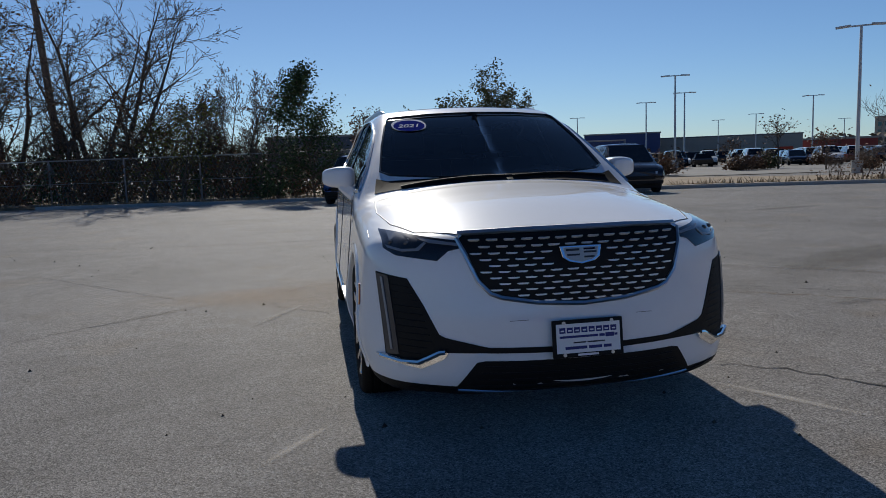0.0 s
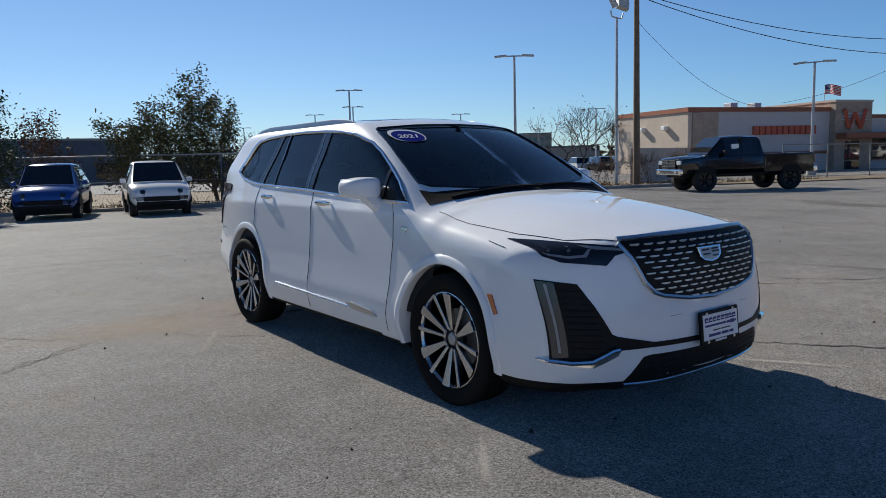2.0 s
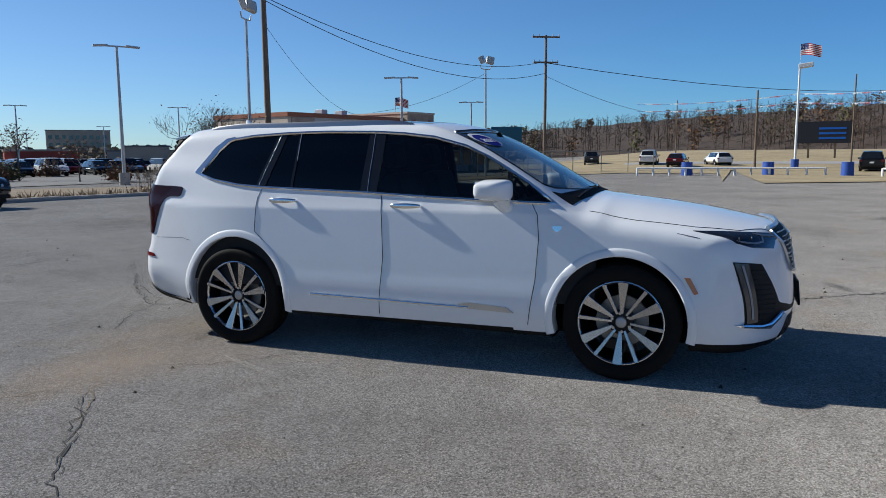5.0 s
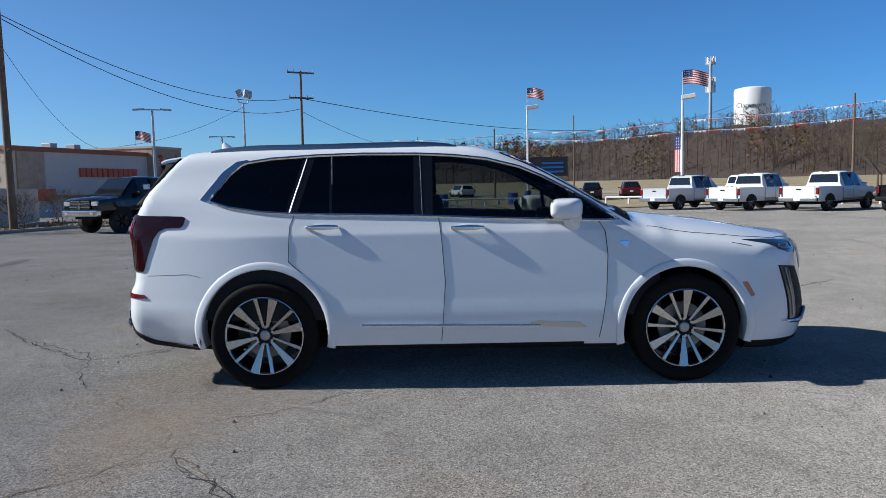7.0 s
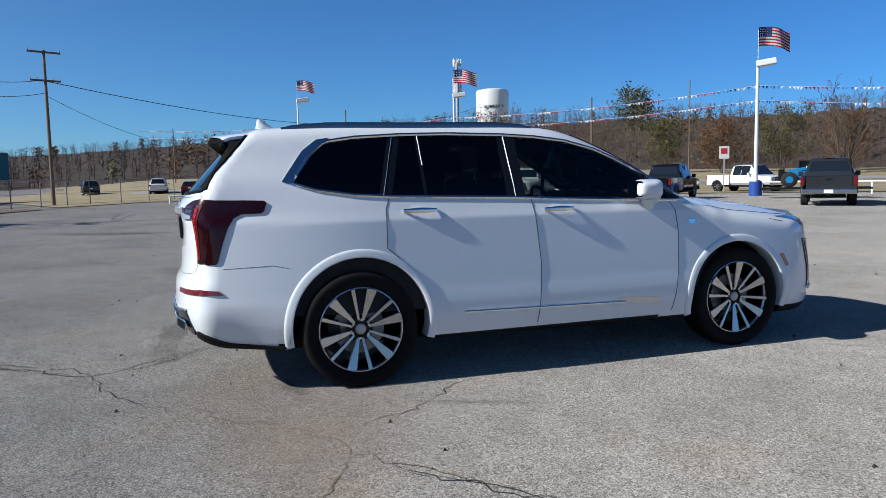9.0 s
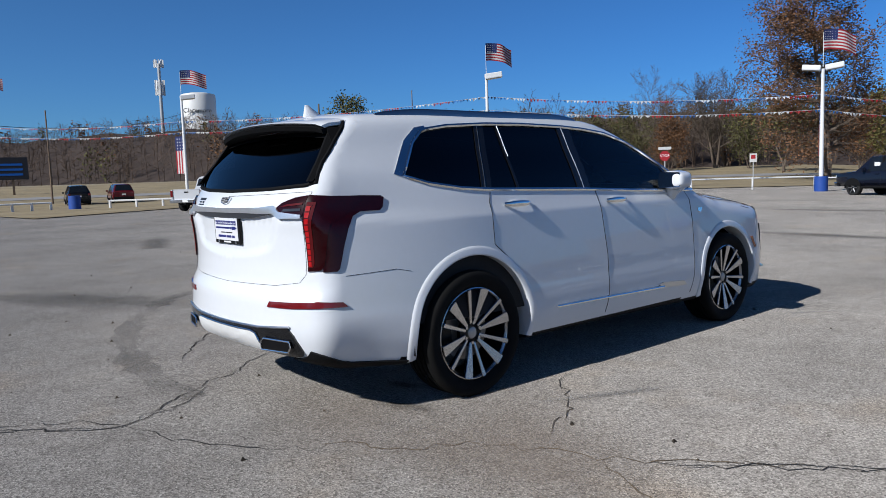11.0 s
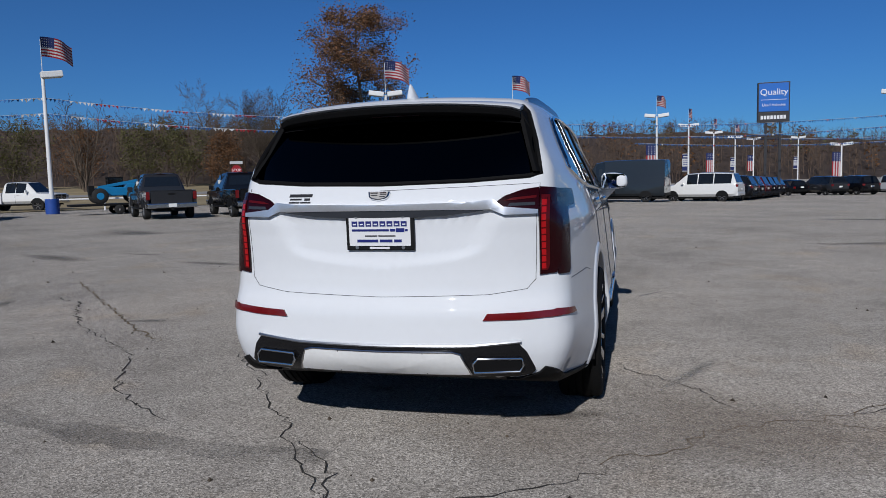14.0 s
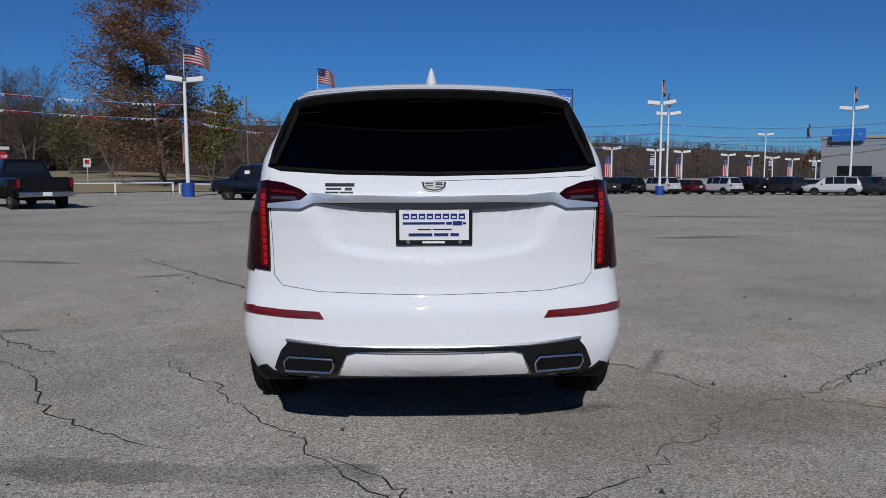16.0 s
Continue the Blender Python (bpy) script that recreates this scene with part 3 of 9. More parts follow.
def shell(x, y, z, inset=0.0):
    """Negative inside the body."""
    ax = np.sqrt(x * x + 0.0004)
    green = smooth01(1.1, 1.35, z)
    back = np.clip(y - 1.3, 0, 2)
    fore = np.clip(-1.5 - y, 0, 2)
    taper = back**2 * (0.108 - 0.05 * green) + fore**2 * 0.07
    taper = taper + green * 0.02 * smooth01(0.2, -1.0, y)
    crown = 0.05 * (ax / 0.75) ** 2 + 0.03 * (ax / 0.75) ** 4 * smooth01(-1.0, -1.4, y)
    shield = smooth01(-1.3, -1.05, y) * smooth01(0.05, -0.35, y)
    d_top = (z - (Z_TOP(y) - crown * (1 - 0.45 * shield) - shield * 0.05 * (ax / 0.7) ** 2)) * (1 - 0.14 * shield)
    # the hollow that holds the plate, and the bumper's tuck above the tyres
    wide = ax / (0.44 + (z - 0.93) * 0.46)
    foot = 0.872 + 0.25 * ax * ax
    dent = (0.012 * smooth01(foot - 0.01, foot + 0.05, z) + 0.022 * np.clip((z - foot) / 0.22, 0, 1)) * smooth01(1.1, 0.86, wide) * smooth01(1.155, 1.075, z)
    taper = taper + 0.06 * smooth01(0.6, 0.3, z) * smooth01(1.8, 2.25, y)
    d_rear = y - (Y_REAR(z) - dent - (0.10 - 0.05 * smooth01(1.2, 1.4, z)) * (ax / 0.7) ** 2.4 - 0.05 * np.clip(ax - 0.6, 0, 1))
    d_front = (Y_FRONT(z) + 0.11 * (ax / 0.6) ** 2.8 + 2.5 * np.clip(ax - 0.75, 0, 1) ** 2) - y
    d_side = ax - (X_SIDE(z) - taper)
    d_low = Z_LOW(y) - z
    f = smax(d_side, d_top, 0.07)
    f = smax(f, d_rear, 0.07)
    f = smax(f, d_front, 0.09)
    f = smax(f, d_low, 0.05)
    return f + inset


def shell_hit(origin, way, inset=0.0, far=3.5):
    """First way out of the shell along rays from inside: arrays of points."""
    o, w = np.asarray(origin, float), np.asarray(way, float)
    lo, hi = np.zeros(len(w)), np.full(len(w), far)
    for _ in range(34):
        mid = (lo + hi) / 2
        p = o + w * mid[:, None]
        inside = shell(p[:, 0], p[:, 1], p[:, 2], inset) < 0
        lo, hi = np.where(inside, mid, lo), np.where(inside, hi, mid)
    return o + w * lo[:, None]


def shell_normal(p):
    e = 1e-3
    p = np.asarray(p, float)
    g = np.stack([shell(*(p + e * d).T) - shell(*(p - e * d).T) for d in np.eye(3)], -1)
    return g / np.linalg.norm(g, axis=1, keepdims=True)


def on_side(yz, s=-1, off=0.0):
    """Points of the body's flank at (y, z)."""
    yz = np.asarray(yz, float).reshape(-1, 2)
    o = np.stack([0 * yz[:, 0], yz[:, 0], yz[:, 1]], -1)
    p = shell_hit(o, np.tile([s, 0, 0.0], (len(o), 1)), far=1.3)
    return p + shell_normal(p) * off if off else p


def on_front(xz, off=0.0):
    xz = np.asarray(xz, float).reshape(-1, 2)
    o = np.stack([xz[:, 0], np.where(xz[:, 1] > 1.12, 0.35, -1.2), xz[:, 1]], -1)
    p = shell_hit(o, np.tile([0, -1.0, 0], (len(o), 1)), far=1.9)
    return p + shell_normal(p) * off if off else p


def on_rear(xz, off=0.0):
    xz = np.asarray(xz, float).reshape(-1, 2)
    o = np.stack([xz[:, 0], 0 * xz[:, 0] + 1.2, xz[:, 1]], -1)
    p = shell_hit(o, np.tile([0, 1.0, 0], (len(o), 1)), far=1.6)
    return p + shell_normal(p) * off if off else p


def on_top(xy, off=0.0):
    xy = np.asarray(xy, float).reshape(-1, 2)
    o = np.stack([xy[:, 0], xy[:, 1], 0 * xy[:, 0] + 0.7], -1)
    p = shell_hit(o, np.tile([0, 0, 1.0], (len(o), 1)), far=1.4)
    return p + shell_normal(p) * off if off else p


def shell_grid(stations, caps, around, inset=0.0):
    """Verts and quads of the shell, cast from its long axis."""
    oy = np.concatenate([np.full(caps, -1.75), np.linspace(-1.75, 1.85, stations), np.full(caps, 1.85)])
    tilt = np.concatenate([np.linspace(-1, 0, caps + 1)[:-1], np.zeros(stations), np.linspace(0, 1, caps + 1)[1:]]) * (math.pi / 2) * 0.985
    ang = np.linspace(0, 2 * math.pi, around, endpoint=False) - math.pi / 2
    o, w = [], []
    for y0, t in zip(oy, tilt):
        for a in ang:
            o.append((0, y0, 0.78))
            w.append((math.cos(a) * math.cos(t), math.sin(t), math.sin(a) * math.cos(t)))
    v = shell_hit(np.array(o), np.array(w), inset)
    n, faces = len(oy), []
    for i in range(n - 1):
        for j in range(around):
            k = (j + 1) % around
            faces.append((i * around + j, (i + 1) * around + j, (i + 1) * around + k, i * around + k))
    faces.append(tuple(range(around)))
    faces.append(tuple((n - 1) * around + j for j in range(around))[::-1])
    return v, faces




def inside2(poly, u, v):
    """Which points (u, v) lie in the polygon."""
    r = np.zeros(len(u), bool)
    for (a, b), (c, d) in zip(poly, poly[1:] + poly[:1]):
        if d != b:
            r ^= ((b > v) != (d > v)) & (u < (c - a) * (v - b) / (d - b) + a)
    return r


def near_seg(p, a, b):
    ab = b - a
    t = np.clip(((p - a) @ ab) / max(ab @ ab, 1e-9), 0, 1)
    return np.linalg.norm(p - (a + t[:, None] * ab), axis=1)


def cut_out(bm, poly, axes, keep):
    """Cut the mesh along an outline given in two axes, among the faces for which keep(centre, normal) holds; the faces inside."""
    i, j = axes
    lo, hi = np.array(poly).min(0) - 0.06, np.array(poly).max(0) + 0.06
    cand = set()
    for f in bm.faces:
        c = f.calc_center_median()
        if lo[0] < c[i] < hi[0] and lo[1] < c[j] < hi[1] and keep(c, f.normal):
            cand.add(f)
    for a, b in zip(poly, poly[1:] + poly[:1]):
        a, b = np.array(a), np.array(b)
        fs = list(cand)
        c = np.array([f.calc_center_median() for f in fs])[:, [i, j]]
        fs = [f for f, d in zip(fs, near_seg(c, a, b)) if d < 0.045]
        n = np.zeros(3)
        n[i], n[j] = (b - a)[1], -(b - a)[0]
        o = np.zeros(3)
        o[i], o[j] = a
        geom = list({e for f in fs for e in f.edges}) + list({v for f in fs for v in f.verts}) + fs
        cand.difference_update(fs)
        done = bmesh.ops.bisect_plane(bm, geom=geom, dist=1e-5, plane_co=o, plane_no=n)
        cand.update(f for f in done["geom"] if isinstance(f, bmesh.types.BMFace))
        cand = {f for f in cand if f.is_valid}
    fs = list(cand)
    c = np.array([f.calc_center_median() for f in fs])[:, [i, j]]
    return [f for f, k in zip(fs, inside2(poly, c[:, 0], c[:, 1])) if k]


def arc(cy, cz, r, a0, a1, n=26):
    return [(cy + r * math.cos(radians(a0 + (a1 - a0) * k / n)), cz + r * math.sin(radians(a0 + (a1 - a0) * k / n))) for k in range(n + 1)]


def mirrored(pts):
    """The outline of one half, closed by its mirror image in x."""
    return list(pts) + [(-a, b) for a, b in reversed(pts) if abs(a) > 1e-6]


def patch(name, outline, proj, off, material, parent, thick=0.006, step=0.045, label=""):
    """A panel with an outline in two axes, laid on the shell by proj."""
    bm = bmesh.new()
    bm.faces.new([bm.verts.new((u, v, 0)) for u, v in outline])
    bmesh.ops.triangulate(bm, faces=bm.faces[:])
    us, vs = [p[0] for p in outline], [p[1] for p in outline]
    for k, lo, hi in ((0, min(us), max(us)), (1, min(vs), max(vs))):
        n = max(1, int((hi - lo) / step))
        for q in range(1, n):
            co, no = [0, 0, 0], [0, 0, 0]
            co[k], no[k] = lo + (hi - lo) * q / n, 1
            bmesh.ops.bisect_plane(bm, geom=bm.verts[:] + bm.edges[:] + bm.faces[:], plane_co=co, plane_no=no)
    uv = np.array([v.co[:2] for v in bm.verts])
    p = proj(uv)
    nn = shell_normal(p)
    for v, q, m in zip(bm.verts, p, nn):
        v.co = q + m * off
    bm.normal_update()
    bm.verts.index_update()
    f0 = max(bm.faces, key=lambda f: f.calc_area())
    if f0.normal.dot(Vector(nn[f0.verts[0].index])) < 0:
        bmesh.ops.reverse_faces(bm, faces=bm.faces[:])
    if thick:
        ed = [e for e in bm.edges if e.is_boundary]
        at = {v: nn[v.index] for e in ed for v in e.verts}
        ex = bmesh.ops.extrude_edge_only(bm, edges=ed)
        low = [v for v in ex["geom"] if isinstance(v, bmesh.types.BMVert)]
        src = [(np.array(v.co), m) for v, m in at.items()]
        sp = np.array([a for a, _ in src])
        for v in low:
            v.co -= Vector(src[int(np.argmin(((sp - np.array(v.co)) ** 2).sum(1)))][1]) * thick
    ob = part(name, bm, material, parent, label, smooth=True)
    if not thick:
        ob.data.normals_split_custom_set_from_vertices([tuple(m) for m in nn])
    return ob


def L(uv):
    return on_side(uv, 1)


def R(uv):
    return on_side(uv, -1)


def seam(name, pts, proj, parent, r=0.0028, material=None, off=0.0004, cyclic=False, dense=True):
    q = []
    for a, b in zip(pts, pts[1:] + (pts[:1] if cyclic else [])):
        n = max(1, int(math.hypot(b[0] - a[0], b[1] - a[1]) / 0.05)) if dense else 1
        q += [(a[0] + (b[0] - a[0]) * k / n, a[1] + (b[1] - a[1]) * k / n) for k in range(n)]
    if not cyclic:
        q.append(pts[-1])
    p = proj(np.array(q))
    p = p + shell_normal(p) * off
    return tube(name, p, r, material or ink_black, parent, cyclic, res=1)


hero = thing("suv", None, "white pearl three-row luxury SUV with chrome trim, parked on asphalt", "car")
DLO = [(1.815, 1.30), (1.664, 1.256), (1.436, 1.221), (1.207, 1.205), (0.368, 1.177), (-0.165, 1.15), (-0.66, 1.131), (-0.99, 1.122), (-0.812, 1.247), (-0.654, 1.341), (-0.497, 1.427), (-0.341, 1.497), (-0.105, 1.56), (0.13, 1.588), (0.366, 1.602), (0.76, 1.61), (1.076, 1.605), (1.392, 1.588), (1.56, 1.565), (1.602, 1.55), (1.683, 1.482)]
SHIELD = mirrored([(0, 1.188), (-0.4, 1.194), (-0.67, 1.212), (-0.722, 1.236), (-0.68, 1.4), (-0.61, 1.585), (-0.58, 1.6), (-0.3, 1.618), (0, 1.622)])
REARGLASS = mirrored([(0, 1.243), (0.4, 1.251), (0.66, 1.268), (0.712, 1.283), (0.678, 1.43), (0.632, 1.565), (0.6, 1.6), (0.3, 1.622), (0, 1.628)])
WHEEL_Z, WHEEL_R = 0.383, 0.368
ARCHES = {-1: (-1.417, 0.39, 0.42), 1: (1.425, 0.405, 0.437)}
arch_cut = {k: arc(cy, cz, r, -4, 184) + [(cy - r - 0.005, 0.05), (cy + r + 0.005, 0.05)] for k, (cy, cz, r) in ARCHES.items()}
DOOR_F = [(-0.84, 0.335), (-0.888, 0.63), (-0.903, 0.9), (-0.889, 1.05), (-0.84, 1.135), (0.23, 1.16), (0.212, 1.0), (0.194, 0.73), (0.211, 0.5), (0.226, 0.335)]
DOOR_R = [(0.226, 0.335), (0.211, 0.5), (0.194, 0.73), (0.212, 1.0), (0.23, 1.16), (1.215, 1.19), (1.242, 1.13), (1.251, 0.885), (1.14, 0.79), (1.04, 0.66), (0.995, 0.55), (0.955, 0.335)]
HATCH = mirrored([(0, 0.735), (0.49, 0.746), (0.655, 0.768), (0.692, 0.81), (0.7, 1.1), (0.71, 1.235), (0.4, 1.225), (0, 1.215)])
HOOD = mirrored([(0, -2.33), (-0.5, -2.27), (-0.69, -2.1), (-0.775, -1.85), (-0.81, -1.5), (-0.79, -1.17), (-0.4, -1.165), (0, -1.175)])


def cabin_cut(bm):
    """Take the window openings out of a shell."""
    def flank(c, n):
        return abs(n.x) > 0.4 and c.z > 0.9 and abs(c.x) > 0.45
    gone = cut_out(bm, DLO, (1, 2), flank)
    bmesh.ops.delete(bm, geom=gone, context="FACES")
    gone = cut_out(bm, SHIELD, (0, 2), lambda c, n: c.y < 0.1 and c.z > 1.1 and n.y < -0.12)
    bmesh.ops.delete(bm, geom=gone, context="FACES")
    gone = cut_out(bm, REARGLASS, (0, 2), lambda c, n: c.y > 1.6 and c.z > 1.1 and n.y > 0.2)
    bmesh.ops.delete(bm, geom=gone, context="FACES")


hv, hf = shell_grid(190, 34, 200)
hbm = bmesh.new()
hvs = [hbm.verts.new(v) for v in hv]
for f in hf:
    hbm.faces.new([hvs[k] for k in f])
hbm.normal_update()
cabin_cut(hbm)
for k in (-1, 1):
    gone = cut_out(hbm, arch_cut[k], (1, 2), lambda c, n: abs(c.x) > 0.62 and c.z < 0.95)
    bmesh.ops.delete(hbm, geom=gone, context="FACES")
bmesh.ops.bisect_plane(hbm, geom=hbm.verts[:] + hbm.edges[:] + hbm.faces[:], dist=1e-5, plane_co=(0, 0, 0.288), plane_no=(0, 0, 1))
regions = {}
for nm, poly, axes, keep in (("front_door", DOOR_F, (1, 2), lambda c, n: abs(n.x) > 0.5), ("rear_door", DOOR_R, (1, 2), lambda c, n: abs(n.x) > 0.5),
                             ("tailgate", HATCH, (0, 2), lambda c, n: c.y > 1.9 and n.y > 0.25), ("hood", HOOD, (0, 1), lambda c, n: c.z > 0.85 and n.z > 0.3)):
    for f in cut_out(hbm, poly, axes, keep):
        regions[f] = nm
def is_under(f):
    c = f.calc_center_median()
    return c.z < 0.288 or (c.z < 0.36 and f.normal.z < -0.5)


under = [f for f in hbm.faces if is_under(f)]
for f in under:
    regions[f] = "underbody"


def split_part(name, faces, material, label=""):
    """Faces of the shell as a mesh of its own, with the shell's own normals."""
    faces = list(faces)
    idx, vs = {}, []
    fl = []
    for f in faces:
        fl.append([idx.setdefault(v, len(idx)) for v in f.verts])
    vs = [tuple(v.co) for v in idx]
    ob = mesh_ob(name, vs, fl, material, True)
    ob.data.normals_split_custom_set_from_vertices([tuple(n) for n in shell_normal(np.array(vs))])
    ob.parent = hero
    if label:
        ob["label"] = label
    return ob


groups = {}
for f in hbm.faces:
    nm = regions.get(f, "body")
    if nm in ("front_door", "rear_door"):
        nm = (nm, f.calc_center_median().x > 0)
    groups.setdefault(nm, []).append(f)
for nm, fs in groups.items():
    split_part(nm if isinstance(nm, str) else nm[0], fs, black_plastic if nm == "underbody" else white_pearl)
hbm.free()
# cabin lining, a little inside the shell
lv, lf = shell_grid(90, 12, 90, 0.05)
lbm = bmesh.new()
lvs = [lbm.verts.new(v) for v in lv]
for f in lf:
    lbm.faces.new([lvs[k] for k in f])
lbm.normal_update()
cabin_cut(lbm)
def lining_gone(f):
    c = f.calc_center_median()
    return c.y < -1.25 or c.z < 0.5 or (abs(c.x) < 0.66 and 1.17 < c.z < 1.6 and c.y < 0.0 and f.normal.y < -0.12)


bmesh.ops.delete(lbm, geom=[f for f in lbm.faces if lining_gone(f)], context="FACES")
part("cabin_lining", lbm, dark_inside, hero, "dark cabin lining", smooth=True)

# windows
post_c = lambda z: 1.135 + (1.602 - z) * 0.28
for proj, s in ((R, -1), (L, 1)):
    patch("side_window_frame", [(post_c(1.6) + 0.03, 1.6), (post_c(1.205) + 0.03, 1.205), (post_c(1.205) - 0.05, 1.2), (post_c(1.6) - 0.05, 1.604)], proj, 0.001, black_gloss, hero, label="gloss black door post")
    patch("side_window_frame", [(0.40, 1.6), (0.40, 1.178), (0.27, 1.172), (0.27, 1.595)], proj, 0.001, black_gloss, hero, label="gloss black door post")
    patch("side_window_frame", [(0.985, 1.605), (0.975, 1.197), (0.955, 1.196), (0.965, 1.606)], proj, 0.001, black_gloss, hero, label="gloss black door post")
    patch("side_window_frame", [(-0.655, 1.338), (-0.70, 1.13), (-0.725, 1.13), (-0.69, 1.318)], proj, 0.001, black_gloss, hero, label="gloss black door post")
    q = [(1.80, 1.3), (1.664, 1.258), (1.436, 1.223), (post_c(1.21) + 0.02, 1.21), (post_c(1.595) + 0.02, 1.598), (1.392, 1.586), (1.56, 1.562), (1.6, 1.545), (1.683, 1.478)]
    patch("quarter_window", q, proj, -0.006, glass_dark, hero, 0, label="dark tinted rear quarter glass")
    q = [(post_c(1.206) - 0.04, 1.203), (0.37, 1.178), (0.37, 1.601), (0.76, 1.609), (post_c(1.6) - 0.04, 1.603)]
    patch("rear_door_window", q, proj, -0.006, glass_dark, hero, 0, label="dark tinted door glass")
    q = [(0.3, 1.173), (-0.165, 1.151), (-0.66, 1.132), (-0.985, 1.123), (-0.812, 1.246), (-0.654, 1.34), (-0.497, 1.426), (-0.341, 1.496), (-0.105, 1.559), (0.13, 1.587), (0.3, 1.597)]
    patch("front_door_window", q, proj, -0.006, glass_front, hero, 0, label="clear door glass")
    seam("window_chrome_trim", DLO, proj, hero, 0.0115, chrome, 0.001, True)
    # heavier chrome along the quarter window's rear corner
    patch("window_chrome_trim", [(1.872, 1.312), (1.664, 1.242), (1.664, 1.262), (1.80, 1.305), (1.683, 1.478), (1.6, 1.545), (1.56, 1.56), (1.56, 1.584), (1.637, 1.572), (1.733, 1.5)], proj, 0.004, chrome, hero)
patch("windshield", SHIELD, on_front, -0.004, glass_shield, hero, 0, step=0.06, label="clear laminated windshield")
patch("rear_window", REARGLASS, on_rear, -0.004, glass_dark, hero, 0, label="dark tinted rear window")
# black panel added over the glass top, which would mirror bright sky
patch("glass_top_cover", mirrored([(0, 1.54), (0.3, 1.535), (0.58, 1.515), (0.645, 1.5), (0.632, 1.565), (0.6, 1.6), (0.3, 1.62), (0, 1.626)]), on_rear, 0.003, matte_black, hero, 0.0, label="black cover added over the rear glass top, hiding its sky reflection")
seam("windshield_seal", SHIELD, on_front, hero, 0.008, black_gloss, 0.0, True)
seam("rear_window_seal", REARGLASS, on_rear, hero, 0.012, matte_black, 0.0, True)
# the dark band and mirror base at the top of the windshield
patch("windshield_band", mirrored([(0, 1.624), (-0.3, 1.62), (-0.585, 1.6), (-0.59, 1.585), (-0.3, 1.603), (0, 1.606)]), on_front, -0.001, black_gloss, hero, 0.001)
patch("cowl", mirrored([(0, -1.17), (-0.4, -1.155), (-0.78, -1.09), (-0.755, -0.95), (-0.69, -1.0), (-0.4, -1.07), (0, -1.095)]), on_top, 0.003, matte_black, hero, label="black cowl grille below the windshield")
for a, b, tip in (((-0.62, -1.095), (0.02, -1.135), 0.02), ((0.06, -1.125), (0.7, -1.035), 0.03)):
    pts = [(a[0] + (b[0] - a[0]) * k / 8, a[1] + (b[1] - a[1]) * k / 8 + 0.015 * k / 8) for k in range(9)]
    p = on_top(np.array(pts), 0.008)
    tube("wiper", p, 0.006, black_plastic, hero)

for proj in (R, L):
    seam("window_post_line", [(post_c(1.6) + 0.004, 1.6), (post_c(1.21) + 0.004, 1.21)], proj, hero, 0.0015, satin, 0.003)
    seam("window_post_line", [(0.356, 1.6), (0.341, 1.178)], proj, hero, 0.0022, satin, 0.003)
    seam("window_post_line", [(0.97, 1.603), (0.962, 1.4)], proj, hero, 0.003, satin, 0.003)

# seams of doors, hood and tailgate
for proj in (R, L):
    seam("door_gap", DOOR_F[:5], proj, hero)
    seam("door_gap", DOOR_F[5:], proj, hero)
    seam("door_gap", DOOR_R[5:], proj, hero)
    seam("body_gap", [(2.24, 0.80), (1.95, 0.81), (1.86, 0.79)], proj, hero, 0.0012)
    seam("body_gap", [(-1.75, 0.955), (-1.88, 0.93)], proj, hero, 0.002)
seam("tailgate_gap", HATCH[-7:] + HATCH[:6], on_rear, hero, 0.0012)
seam("hood_gap", [(-0.50, -2.27), (-0.69, -2.1), (-0.775, -1.85), (-0.81, -1.5), (-0.79, -1.2)], on_top, hero)
seam("hood_gap", [(0.50, -2.27), (0.69, -2.1), (0.775, -1.85), (0.81, -1.5), (0.79, -1.2)], on_top, hero)

# wheel arch mouldings and liners
for k, (cy, cz, r) in ARCHES.items():
    for s in (-1, 1):
        bm = bmesh.new()
        rows = []
        sec = ((r - 0.006, -0.12), (r - 0.006, 0.003), (r + 0.002, 0.009), (r + 0.03, 0.009), (r + 0.044, 0.005), (r + 0.05, -0.004))
        at = [(cy + rr * math.cos(radians(a)), cz + rr * math.sin(radians(a)), ww) for a in np.linspace(-14, 194, 45) for rr, ww in sec]
        pp = on_side([(y, max(z, 0.30)) for y, z, _ in at], s)
        flat = [bm.verts.new((p[0] + s * ww, y, z)) for p, (y, z, ww) in zip(pp, at)]
        rows = [flat[q:q + 6] for q in range(0, len(flat), 6)]
        for a, b in zip(rows, rows[1:]):
            for i in range(5):
                f = (a[i], a[i + 1], b[i + 1], b[i])
                bm.faces.new(f if s > 0 else f[::-1])
        part("wheel_arch_moulding", bm, white_pearl, hero, smooth=True)
        bm = bmesh.new()
        rows = []
        for a in np.linspace(-10, 190, 25):
            rows.append([bm.verts.new((s * xx, cy + (r + 0.015) * math.cos(radians(a)), cz + (r + 0.015) * math.sin(radians(a)))) for xx in (0.925, 0.5)])
        mid = bm.verts.new((s * 0.5, cy, cz))
        for a, b in zip(rows, rows[1:]):
            bm.faces.new((a[0], a[1], b[1], b[0]))
            bm.faces.new((a[1], mid, b[1]))
        part("wheel_liner", bm, black_plastic, hero)

